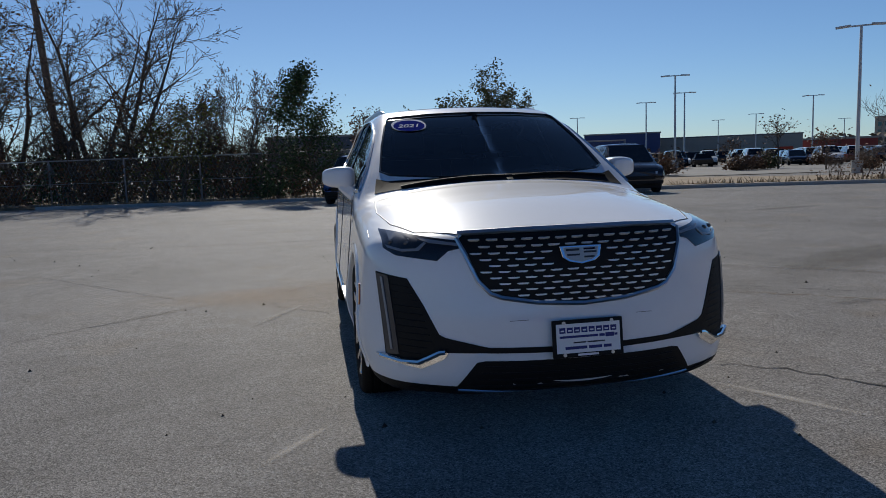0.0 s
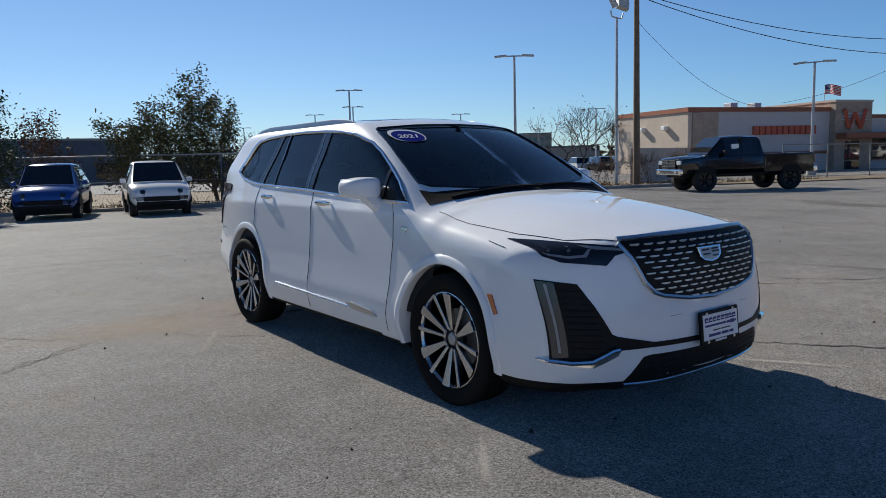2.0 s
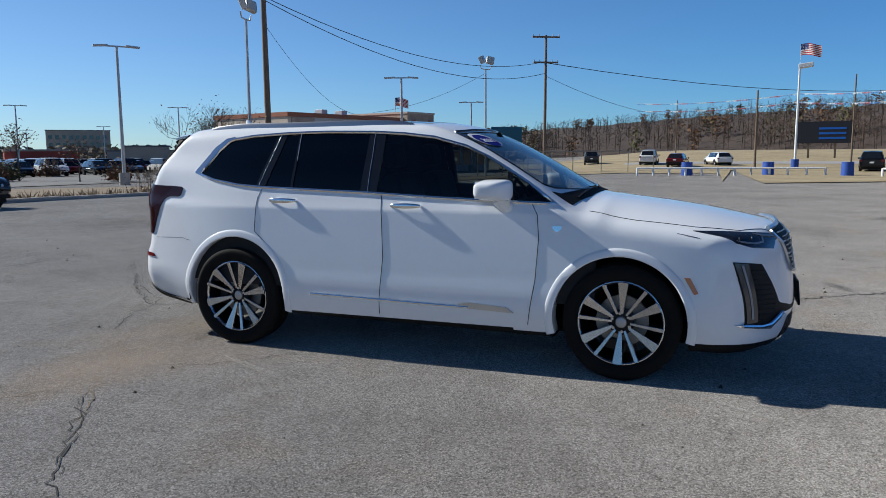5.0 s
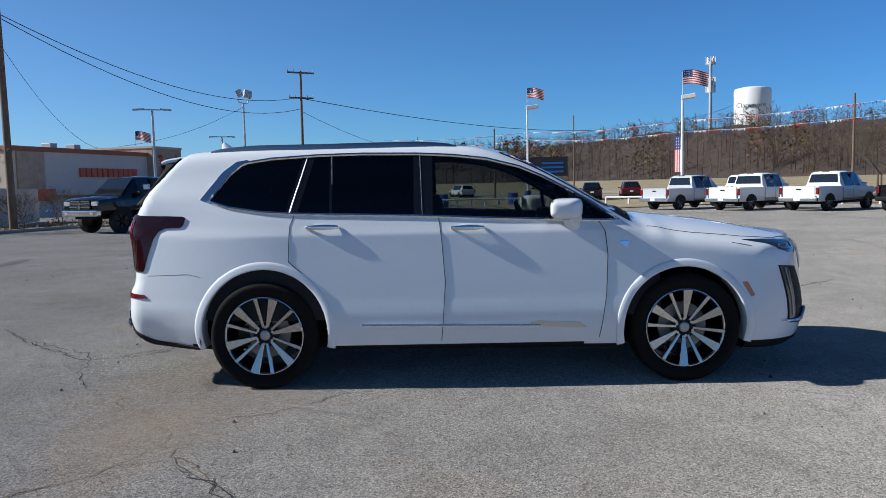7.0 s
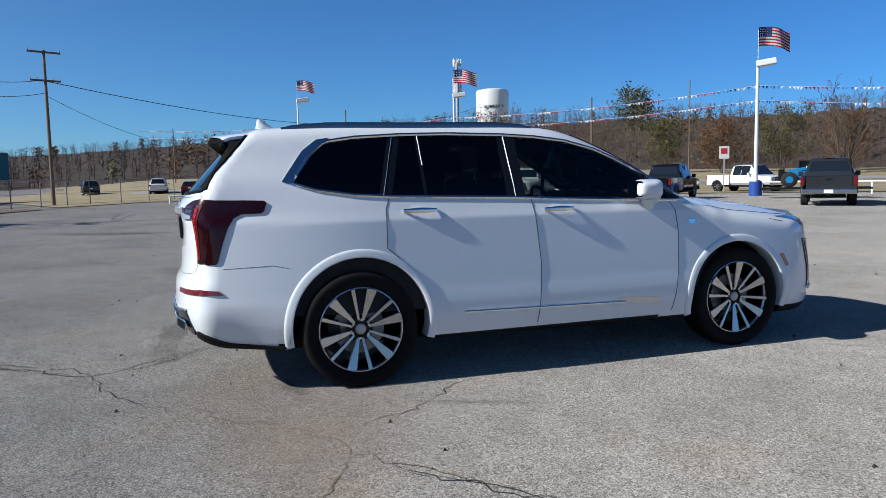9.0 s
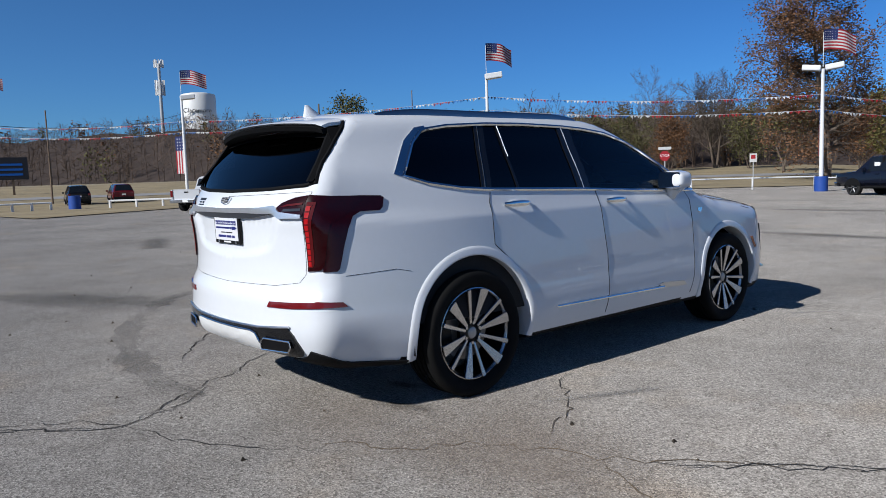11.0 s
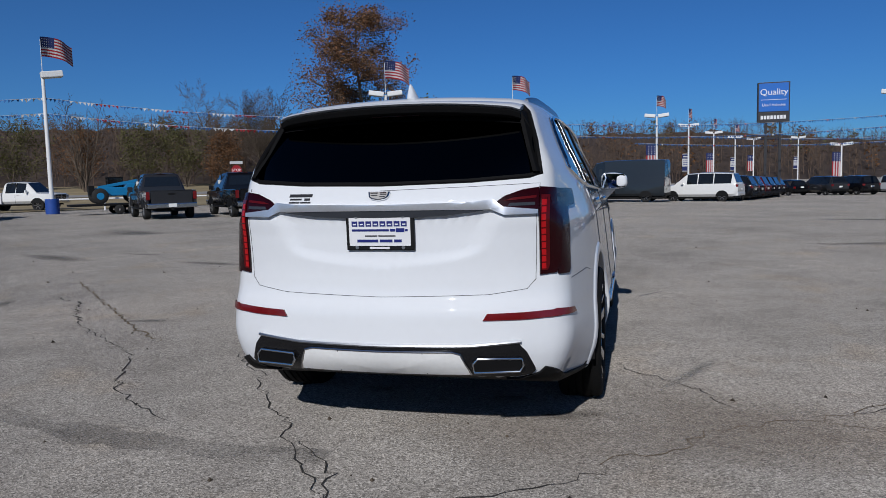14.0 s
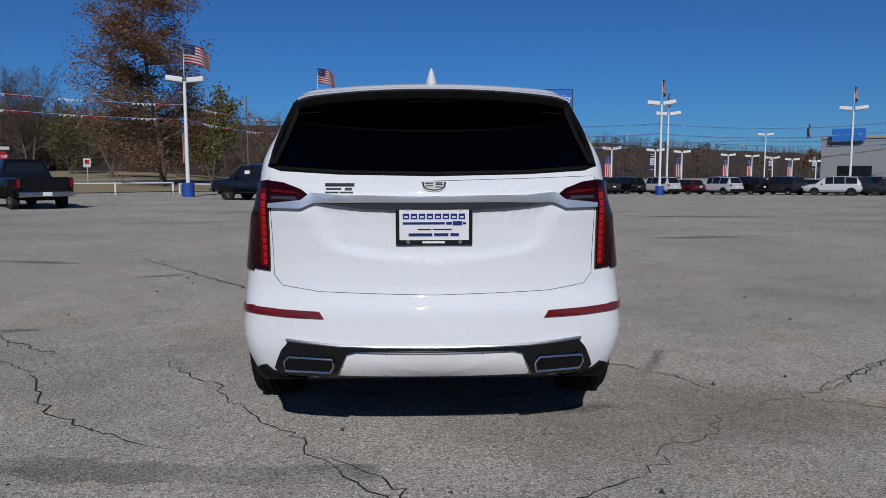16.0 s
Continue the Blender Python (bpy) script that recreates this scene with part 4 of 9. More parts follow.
# wheels: tyre with tread, barrel, twelve paired spokes, hub and nuts
def build_wheel():
    w = thing("wheel")
    bm = bmesh.new()
    R0 = WHEEL_R
    prof = [(0.262, -0.085), (0.275, -0.098), (0.30, -0.112), (0.335, -0.118), (0.352, -0.112), (R0 - 0.004, -0.098)]
    for g in (-0.06, -0.02, 0.02, 0.06):
        prof += [(R0, g - 0.024 + 0.0), (R0, g - 0.006), (R0 - 0.008, g - 0.005), (R0 - 0.008, g + 0.005), (R0, g + 0.006)]
    prof += [(R0 - 0.004, 0.098), (0.352, 0.112), (0.335, 0.118), (0.30, 0.112), (0.275, 0.098), (0.262, 0.085)]
    lathe(bm, prof, 72)
    part("tyre", bm, rubber, w, smooth=True)
    bm = bmesh.new()
    lathe(bm, [(0.272, 0.088), (0.268, 0.096), (0.262, 0.098), (0.255, 0.092), (0.252, 0.08)], 64)
    part("rim_edge", bm, rim_metal, w, "machined rim edge", smooth=True)
    bm = bmesh.new()
    lathe(bm, [(0.255, 0.09), (0.245, 0.05), (0.235, -0.09), (0.26, -0.095)], 48)
    part("rim_barrel", bm, rim_dark, w, smooth=True)
    bm = bmesh.new()
    lathe(bm, [(0.02, 0.01), (0.165, 0.01), (0.165, -0.02), (0.02, -0.02)], 40)
    part("brake_disc", bm, disc_metal, w, smooth=True)
    part("brake_caliper", boxed(-0.03, 0.03, -0.2, -0.12, -0.07, 0.07, 0.012), rim_dark, w)
    for i in range(6):
        for off, w0, w1, nm in ((0, 0.011, 0.033, "wide_spoke"), (27.0, 0.010, 0.014, "narrow_spoke")):
            a = radians(60 * i + off + 10)
            bm = bmesh.new()
            prism(bm, [(0.055, -w0 * 0.9), (0.262, -w1), (0.266, 0), (0.262, w1), (0.055, w0 * 0.9)], 0.028, Matrix.Translation((0, 0, 0)))
            bmesh.ops.bevel(bm, geom=bm.edges[:], offset=0.003, segments=1, affect="EDGES")
            for v in bm.verts:
                v.co.z += 0.045 + 0.04 * (v.co.x / 0.26) ** 2
            # radial axis -> y/z plane, height -> x
            bmesh.ops.transform(bm, matrix=Matrix(((0, 0, 1, 0), (math.cos(a), -math.sin(a), 0, 0), (math.sin(a), math.cos(a), 0, 0), (0, 0, 0, 1))), verts=bm.verts[:])
            bmesh.ops.recalc_face_normals(bm, faces=bm.faces[:])
            part(nm, bm, rim_metal, w)
        a = radians(60 * i + 10 + 10)
        bm = bmesh.new()
        rod(bm, (0.05, 0.058 * math.cos(a), 0.058 * math.sin(a)), (0.078, 0.058 * math.cos(a), 0.058 * math.sin(a)), 0.0125, 0.010, 6)
        part("wheel_nut", bm, rim_metal, w, "chrome wheel nut")
    bm = bmesh.new()
    lathe(bm, [(0.085, 0.03), (0.082, 0.055), (0.06, 0.06), (0.038, 0.062)], 32)
    part("hub", bm, rim_dark, w, smooth=True)
    bm = bmesh.new()
    lathe(bm, [(0.034, 0.055), (0.033, 0.07), (0.026, 0.0735), (0.001, 0.074)], 24)
    part("centre_cap", bm, emblem_silver, w, "silver centre cap", smooth=True)
    return w


wheel0 = build_wheel()
wheel0.parent = hero
wheel0.matrix_local = pose(0.825, ARCHES[-1][0] - 0.012, WHEEL_Z)
for m in (pose(0.835, 1.433, WHEEL_Z, 23), pose(-0.825, -1.429, WHEEL_Z, 77, 0, 180), pose(-0.835, 1.433, WHEEL_Z, 4, 0, 180)):
    copy_thing(wheel0, m).parent = hero
# suspension and axles, seen dark under the body
part("underbody_tray", boxed(-0.6, 0.6, -2.0, 1.95, 0.22, 0.33, 0.03), black_plastic, hero)
for y in (-1.43, 1.43):
    bm = bmesh.new()
    rod(bm, (-0.8, y, WHEEL_Z), (0.8, y, WHEEL_Z), 0.045)
    part("axle", bm, black_plastic, hero)

# ---- the SUV's front: grille, lamps, plate ----
GRILLE = mirrored([(0, 0.652), (-0.2, 0.665), (-0.36, 0.692), (-0.405, 0.71), (-0.455, 0.765), (-0.525, 0.94), (-0.49, 0.962), (0, 0.964)])
grille = patch("grille", GRILLE, on_front, 0.010, black_plastic, hero, 0.016, 0.022, label="black radiator grille with chrome dashes")
seam("grille_surround", GRILLE, on_front, hero, 0.011, satin, 0.010, True)
seam("grille_top_bar", [(-0.515, 0.957), (-0.25, 0.966), (0, 0.967), (0.25, 0.966), (0.515, 0.957)], on_front, hero, 0.015, satin, 0.013)
dash = None
for row in range(11):
    z = 0.932 - row * 0.0258
    half = np.interp(z, [0.66, 0.71, 0.765, 0.93], [0.22, 0.37, 0.425, 0.485])
    n0 = int(half / 0.076)
    for c in np.arange(-n0 - 0.5 * (row % 2), n0 + 0.6, 1.0):
        x = c * 0.076
        if abs(x) > half or (abs(x) < 0.115 and 0.815 < z < 0.9):
            continue
        p = on_front([(x, z)])[0]
        nn = Vector(shell_normal([p])[0])
        p = p + np.array(nn) * 0.009
        if dash is None:
            bm = bmesh.new()
            prism(bm, [(-0.026, -0.001), (-0.016, -0.005), (0.016, -0.005), (0.026, -0.001), (0.025, 0.0025), (-0.025, 0.0025)], 0.009)
            dash = part("grille_dash", bm, mat("bright_dash", (0.72, 0.7, 0.66), 0.35, 0.45, var=0.05, scale=20), grille, "chrome dash")
            ob = dash
        else:
            ob = new("grille_dash", dash.data)
            ob.parent = grille
            ob["label"] = "chrome dash"
        xa = Vector((1, nn.x / max(-nn.y, 0.2), 0)).normalized()
        zz = nn.cross(xa)
        if zz.z < 0:
            zz = -zz
        za = xa.cross(zz)
        ob.matrix_local = Matrix(((xa.x, zz.x, za.x, p[0]), (xa.y, zz.y, za.y, p[1]), (xa.z, zz.z, za.z, p[2]), (0, 0, 0, 1)))


def facing(p, up=(0, 0, 1), off=0.0):
    """A pose lying on the shell at p: z outwards, x to the right of one who looks at it."""
    n = Vector(shell_normal([p])[0])
    x = Vector(up).cross(n).normalized()
    y = n.cross(x)
    q = Vector(p) + n * off
    return Matrix(((x.x, y.x, n.x, q.x), (x.y, y.y, n.y, q.y), (x.z, y.z, n.z, q.z), (0, 0, 0, 1)))


def emblem(m, w, parent):
    """A plain shield of chrome with coloured bars."""
    e = thing("emblem", None)
    e.parent = parent
    e.matrix_local = m
    sh = [(-0.5, 0.19), (0.5, 0.19), (0.44, -0.07), (0.3, -0.17), (0.0, -0.23), (-0.3, -0.17), (-0.44, -0.07)]
    bm = bmesh.new()
    prism(bm, [(a * w, b * w) for a, b in sh], 0.012)
    bmesh.ops.bevel(bm, geom=bm.edges[:], offset=0.002, segments=1, affect="EDGES")
    part("shield", bm, chrome, e, "chrome shield frame")
    bm = bmesh.new()
    prism(bm, [(a * w * 0.84, b * w * 0.82) for a, b in sh], 0.0135)
    part("shield_field", bm, emblem_silver, e, "silver field")
    for k, (a, b, z0, z1, mt) in enumerate(((-0.36, -0.04, 0.1, 0.17, ink_black), (0.06, 0.36, 0.02, 0.08, ink_black), (-0.34, -0.04, -0.06, 0.0, ink_black), (0.06, 0.3, -0.14, -0.08, ink_black), (0.06, 0.34, 0.12, 0.18, red_dark))):
        part("shield_bar", boxed(a * w, b * w, z0 * w * 0.7, z1 * w * 0.7, 0.013, 0.0155), mt, e)
    return e


emblem(facing(on_front([(0.0, 0.862)])[0], off=0.014), 0.195, hero)

HEAD = [(-0.835, 0.968), (-0.77, 0.964), (-0.523, 0.936), (-0.523, 0.905), (-0.57, 0.895), (-0.62, 0.852), (-0.79, 0.872), (-0.836, 0.9)]
FOG = [(-0.875, 0.792), (-0.75, 0.772), (-0.69, 0.66), (-0.63, 0.53), (-0.585, 0.505), (-0.70, 0.405), (-0.85, 0.402)]
DRL = [(-0.872, 0.786), (-0.825, 0.778), (-0.795, 0.425), (-0.843, 0.415)]
head_black = mat("lamp_housing", (0.012, 0.013, 0.016), 0.18, coat=1.0, var=0.2, scale=30)
lamp_white = mat("lamp_white_strip", (0.22, 0.235, 0.26), 0.25, coat=0.5, var=0.05)
lamp_grey = mat("lamp_grey_lens", (0.04, 0.043, 0.05), 0.15, coat=0.5, var=0.25, scale=25)
for s in (1, -1):
    def M(pts):
        return [(s * a, b) for a, b in pts]
    hl = patch("headlamp", M(HEAD), on_front, 0.004, head_black, hero, 0.008, 0.03, label="slim dark headlamp")
    patch("lamp_strip", M([(-0.69, 0.944), (-0.523, 0.924), (-0.523, 0.914), (-0.64, 0.925), (-0.675, 0.935)]), on_front, 0.008, lamp_white, hl, 0.003, 0.03)
    patch("lamp_strip", M([(-0.828, 0.915), (-0.815, 0.9), (-0.76, 0.888), (-0.69, 0.893), (-0.655, 0.925), (-0.665, 0.927), (-0.70, 0.902), (-0.76, 0.898), (-0.825, 0.912)]), on_front, 0.008, lamp_white, hl, 0.003, 0.03)
    for x in (-0.80, -0.735):
        bm = bmesh.new()
        p = on_front([(s * x, 0.925)])[0]
        bmesh.ops.create_uvsphere(bm, u_segments=16, v_segments=8, radius=0.014, matrix=Matrix.Translation(p) @ Matrix.Diagonal((1.2, 0.4, 0.8, 1)))
        part("projector", bm, lamp_grey, hl, "glass projector", smooth=True)
    fog = patch("side_intake", M(FOG), on_front, 0.003, black_plastic, hero, 0.01, 0.03, label="black side intake")
    for k in range(11):
        z = 0.74 - 0.03 * k
        xl, xr = np.interp(z, [0.40, 0.78], [-0.785, -0.815]), np.interp(z, [0.40, 0.5, 0.66, 0.77], [-0.73, -0.66, -0.705, -0.76])
        seam("intake_slat", [(s * xl, z), (s * xr, z - 0.006)], on_front, fog, 0.0045, black_plastic, 0.002)
    dr = patch("daytime_lamp", M(DRL), on_front, 0.007, lamp_grey, hero, 0.012, 0.03, label="tall clear daytime running lamp")
    patch("light_guide", M([(-0.853, 0.772), (-0.845, 0.771), (-0.818, 0.445), (-0.826, 0.445)]), on_front, 0.011, lamp_white, dr, 0.003, 0.03)
    patch("bumper_corner_trim", M([(-0.885, 0.41), (-0.84, 0.392), (-0.70, 0.37), (-0.605, 0.425), (-0.59, 0.452), (-0.635, 0.452), (-0.71, 0.402), (-0.845, 0.408)]), on_front, 0.014, chrome, hero, 0.016, 0.03, label="chrome corner trim")
    edge = np.array([(s * a, b) for a, b in ((-0.86, 0.408), (-0.78, 0.398), (-0.71, 0.402), (-0.665, 0.428), (-0.625, 0.452), (-0.6, 0.456))])
    q = on_front(edge)
    q = q + shell_normal(q) * 0.016
    tube("bumper_corner_edge", q, 0.013, chrome, hero, label="bright chrome edge of the corner trim")
    patch("tow_cover", M([(-0.33, 0.59), (-0.25, 0.592), (-0.25, 0.590), (-0.33, 0.588)]), on_front, 0.0006, ink_black, hero, 0.0)
patch("bumper_band", mirrored([(0, 0.466), (-0.42, 0.474), (-0.60, 0.505), (-0.66, 0.53), (-0.70, 0.42), (-0.6, 0.448), (-0.45, 0.45), (0, 0.44)]), on_front, 0.004, black_plastic, hero, 0.008, label="black band across the bumper")
patch("lower_intake", mirrored([(0, 0.408), (-0.44, 0.412), (-0.475, 0.405), (-0.56, 0.285), (-0.3, 0.272), (0, 0.268)]), on_front, 0.003, black_plastic, hero, 0.01, label="black lower intake")
for k in range(4):
    z = 0.385 - 0.03 * k
    seam("intake_slat", [(-0.44 - 0.02 * k, z), (0, z - 0.006), (0.44 + 0.02 * k, z)], on_front, hero, 0.005, black_plastic, 0.003)
seam("skid_strip", [(-0.55, 0.272), (-0.3, 0.26), (0, 0.256), (0.3, 0.26), (0.55, 0.272)], on_front, hero, 0.007, chrome, 0.004)
patch("chin_lip", mirrored([(0, 0.25), (-0.5, 0.262), (-0.74, 0.288), (-0.76, 0.27), (-0.5, 0.235), (0, 0.225)]), on_front, 0.006, black_plastic, hero, 0.02)


def dealer_plate(m, parent_label):
    """A white show plate in a black frame, its print as plain bars."""
    pl = thing("show_plate", None)
    pl.parent = hero
    pl.matrix_local = m
    pl["label"] = parent_label
    part("plate_frame", boxed(-0.162, 0.162, -0.083, 0.083, -0.002, 0.014, 0.006), black_plastic, pl, "black plate frame")
    part("plate", boxed(-0.146, 0.146, -0.062, 0.066, 0.0145, 0.0165), white_plate, pl, "white plate")
    def bar(a, b, c, d, mt):
        part("print_bar", boxed(a, b, c, d, 0.0168, 0.0176), mt, pl)
    x = -0.132
    for k in range(8):
        bar(x, x + 0.0275, 0.026, 0.05, ink_blue)
        part("print_bar", boxed(x + 0.006, x + 0.0215, 0.033, 0.039, 0.0177, 0.0183), white_plate, pl)
        x += 0.0335
    bar(-0.132, 0.045, 0.004, 0.014, ink_blue)
    bar(0.05, 0.075, 0.003, 0.015, ink_blue)
    bar(0.078, 0.118, 0.0, 0.018, ink_blue)
    bar(0.12, 0.134, 0.004, 0.014, ink_blue)
    bar(-0.07, -0.012, -0.02, -0.014, ink_black)
    bar(-0.006, 0.075, -0.02, -0.014, ink_black)
    x = -0.108
    for wdt in (0.1, 0.06, 0.036):
        bar(x, x + wdt, -0.046, -0.033, ink_blue)
        x += wdt + 0.008
    part("print_bar", boxed(-0.05, 0.045, -0.076, -0.067, 0.0142, 0.015), white_plate, pl)
    for sx in (-0.11, 0.11):
        for sz in (0.07, -0.07):
            bm = bmesh.new()
            rod(bm, (sx, sz, 0.012), (sx, sz, 0.0178), 0.008, n=10)
            part("plate_screw", bm, satin, pl)
    return pl


fp = on_front([(0.0, 0.5)])[0]
dealer_plate(Matrix.Translation((0.005, fp[1] - 0.02, 0.503)) @ pose(0, 0, 0, 84, 0, 0), "white show plate in a black frame")
rp = on_rear([(0.0, 1.03)])[0]
dealer_plate(Matrix.Translation((0.0, rp[1] + 0.006, 1.03)) @ pose(0, 0, 0, 92, 0, 180), "white show plate in a black frame")

# ---- flanks: handles, mouldings, mirrors, markers ----
for s, proj in ((-1, R), (1, L)):
    for y, z in ((1.02, 1.113), (0.036, 1.092)):
        p = on_side([(y, z)], s)[0]
        h = thing("door_handle", None)
        h.parent = hero
        h.matrix_local = Matrix.Translation((p[0], y, z))
        h["label"] = "chrome pull handle"
        bm = bmesh.new()
        rows = []
        for t in np.linspace(-1, 1, 15):
            cx = s * (0.008 + 0.018 * (1 - t**4))
            hh = 0.011 + 0.008 * (1 - t * t)
            row = [bm.verts.new((cx + s * 0.008 * math.cos(a), 0.112 * t, hh * math.sin(a))) for a in np.linspace(0, 2 * math.pi, 10, endpoint=False)]
            rows.append(row)
        for a, b in zip(rows, rows[1:]):
            for i in range(10):
                bm.faces.new((a[i], a[(i + 1) % 10], b[(i + 1) % 10], b[i]))
        bm.faces.new(rows[0][::-1])
        bm.faces.new(rows[-1])
        bmesh.ops.recalc_face_normals(bm, faces=bm.faces[:])
        part("grip", bm, chrome, h, smooth=True)
        bm = bmesh.new()
        bmesh.ops.create_uvsphere(bm, u_segments=20, v_segments=10, radius=1, matrix=Matrix.Diagonal((0.006, 0.075, 0.026, 1)))
        part("grip_cup", bm, white_pearl, h, smooth=True)
    patch("door_moulding", [(-0.37, 0.452), (-0.43, 0.464), (-0.70, 0.447), (-0.75, 0.412), (-0.43, 0.424)], proj, 0.012, satin, hero, 0.014, 0.05, label="satin chrome moulding blade")
    strip = np.array([(0.76 - 1.2 * k / 24, 0.452 - 0.022 * k / 24) for k in range(25)])
    q = proj(strip)
    q = q + shell_normal(q) * 0.006
    tube("door_moulding", q, 0.0105, chrome, hero, label="chrome door moulding")
    patch("side_marker", [(-1.80, 0.694), (-1.835, 0.694), (-1.885, 0.602), (-1.86, 0.594)], proj, 0.006, amber, hero, 0.008, 0.03, label="amber side marker")
    bm = bmesh.new()
    prism(bm, [(-0.032, 0.017), (0.032, 0.017), (0.024, -0.008), (0, -0.02), (-0.024, -0.008)], 0.006)
    fb = part("fender_badge", bm, chrome, hero, "small chrome badge")
    fb.matrix_local = facing(on_side([(-1.02, 0.965)], s)[0])
    # door mirror
    mr = thing("door_mirror", None)
    mr.parent = hero
    mr["label"] = "white door mirror with dark lower edge"
    bm = bmesh.new()
    bmesh.ops.create_cube(bm, size=2)
    bmesh.ops.subdivide_edges(bm, edges=bm.edges[:], cuts=9, use_grid_fill=True)
    low = bm.copy()
    for b2, isl in ((bm, False), (low, True)):
        for v in b2.verts:
            c = v.co
            q = (abs(c.x) ** 4 + abs(c.y) ** 4 + abs(c.z) ** 4) ** 0.25
            c = c / q
            x, y, z = c.x * 0.106, c.y * 0.086, c.z * 0.069
            y -= 0.035 * (1 - (c.x * s) ** 2) * (c.y < 0)
            z *= 1 - 0.22 * (c.x * s > 0) * abs(c.x)
            y += 0.03 * c.x * s
            v.co = Vector((x, y, z))
        gone = [f for f in b2.faces if (f.calc_center_median().z < -0.03) != isl]
        bmesh.ops.delete(b2, geom=gone, context="FACES")
    at = (s * 0.972, -0.605, 1.208)
    for b2, nm, mt in ((bm, "mirror_cap", white_pearl), (low, "mirror_base", white_pearl)):
        ob = part(nm, b2, mt, mr, smooth=True)
        ob.matrix_local = Matrix.Translation(at)
    bm = bmesh.new()
    prism(bm, [(-0.09, -0.058), (0.085, -0.05), (0.095, 0), (0.08, 0.056), (-0.08, 0.062), (-0.098, 0.0)], 0.004)
    gl = part("mirror_glass", bm, mat("mirror_silver", (0.9, 0.9, 0.92), 0.02, 1.0), mr, "mirror glass")
    gl.matrix_local = Matrix.Translation((at[0], at[1] + 0.088, at[2])) @ pose(0, 0, 0, 90, 0, 180)
    bm = bmesh.new()
    prism(bm, [(-0.09, -0.06), (0.09, -0.035), (0.075, 0.02), (-0.04, 0.03), (-0.09, 0.0)], 0.05)
    st = part("mirror_arm", bm, white_pearl, mr, "mirror arm")
    st.matrix_local = Matrix.Translation((s * 0.905, -0.66, 1.09)) @ pose(0, 0, 0, 0, -s * 35, 0)
    bm2 = bmesh.new()
    rod(bm2, (s * 0.86, -0.68, 1.09), (s * 0.95, -0.63, 1.16), 0.055, 0.04, 14)
    part("mirror_stalk", bm2, white_pearl, mr, smooth=True)
    # roof rail
    rail = [(s * (0.585 + 0.02 * math.sin(math.pi * k / 24)), 0.1 + 1.74 * k / 24) for k in range(25)]
    p = on_top(np.array(rail))
    lift = np.array([min(1, 6 * min(k, 24 - k) / 24) for k in range(25)])
    p[:, 2] += 0.002 + 0.024 * np.sqrt(lift)
    bm = bmesh.new()
    rows = []
    for q in p:
        rows.append([bm.verts.new((q[0] + dx, q[1], q[2] + dz)) for dx, dz in ((-0.014, -0.05), (-0.013, -0.004), (-0.007, 0.005), (0.007, 0.005), (0.013, -0.004), (0.014, -0.05))])
    for a, b in zip(rows, rows[1:]):
        for i in range(5):
            bm.faces.new((a[i], a[i + 1], b[i + 1], b[i]))
    bm.faces.new(rows[0])
    bm.faces.new(rows[-1][::-1])
    bmesh.ops.recalc_face_normals(bm, faces=bm.faces[:])
    part("roof_rail", bm, rail_metal, hero, "dark satin roof rail", smooth=True)

# sunroof, aerial fin, spoiler
patch("sunroof", mirrored([(0, 0.0), (-0.42, 0.02), (-0.45, 0.05), (-0.45, 0.75), (-0.42, 0.78), (0, 0.78)]), on_top, 0.002, black_gloss, hero, 0.004, 0.06, label="dark glass sunroof")
bm = bmesh.new()
rows = []
base = float(on_top([(0, 1.87)])[0][2])
for t in np.linspace(0, 1, 8):
    y0, y1, w = 1.74 + 0.17 * t**0.7, 1.955 - 0.02 * t, 0.032 * (1 - t) ** 0.8 + 0.004
    rows.append([bm.verts.new((w * math.sin(a) * (0.5 + 0.5 * min(1, (1 - math.cos(a)))), (y0 + y1) / 2 - (y1 - y0) / 2 * math.cos(a), base - 0.02 + 0.09 * t)) for a in np.linspace(0, 2 * math.pi, 16, endpoint=False)])
for a, b in zip(rows, rows[1:]):
    for i in range(16):
        bm.faces.new((a[i], a[(i + 1) % 16], b[(i + 1) % 16], b[i]))
bm.faces.new(rows[-1])
bmesh.ops.recalc_face_normals(bm, faces=bm.faces[:])
part("aerial_fin", bm, white_pearl, hero, "white shark-fin aerial", smooth=True)


def spoiler_mesh(z_off, depth, y_in, tip):
    bm = bmesh.new()
    rows = []
    xs = np.linspace(-0.605, 0.605, 31)
    za, zb = (on_top(np.stack([xs, 0 * xs + y], -1))[:, 2] for y in (1.95, 2.03))
    for x, z0, z1 in zip(xs, za, zb):
        e = 2.275 - 0.075 * (abs(x) / 0.605) ** 2.2 + tip
        zt = (z0, z1)
        z1 = z1 - 0.012 + z_off
        row = [(x, y_in, zt[0] - 0.004 + z_off), (x, 2.03, z1 + 0.004), (x, 2.15, z1 - 0.01), (x, e - 0.015, z1 - 0.022), (x, e, z1 - 0.03), (x, e - 0.01, z1 - 0.03 - depth), (x, 2.1, z1 - 0.06 - depth * 0.4), (x, 2.0, z1 - 0.08)]
        rows.append([bm.verts.new(q) for q in row])
    for a, b in zip(rows, rows[1:]):
        for i in range(7):
            bm.faces.new((a[i], b[i], b[i + 1], a[i + 1]))
    bm.faces.new(rows[0])
    bm.faces.new(rows[-1][::-1])
    bmesh.ops.recalc_face_normals(bm, faces=bm.faces[:])
    return bm


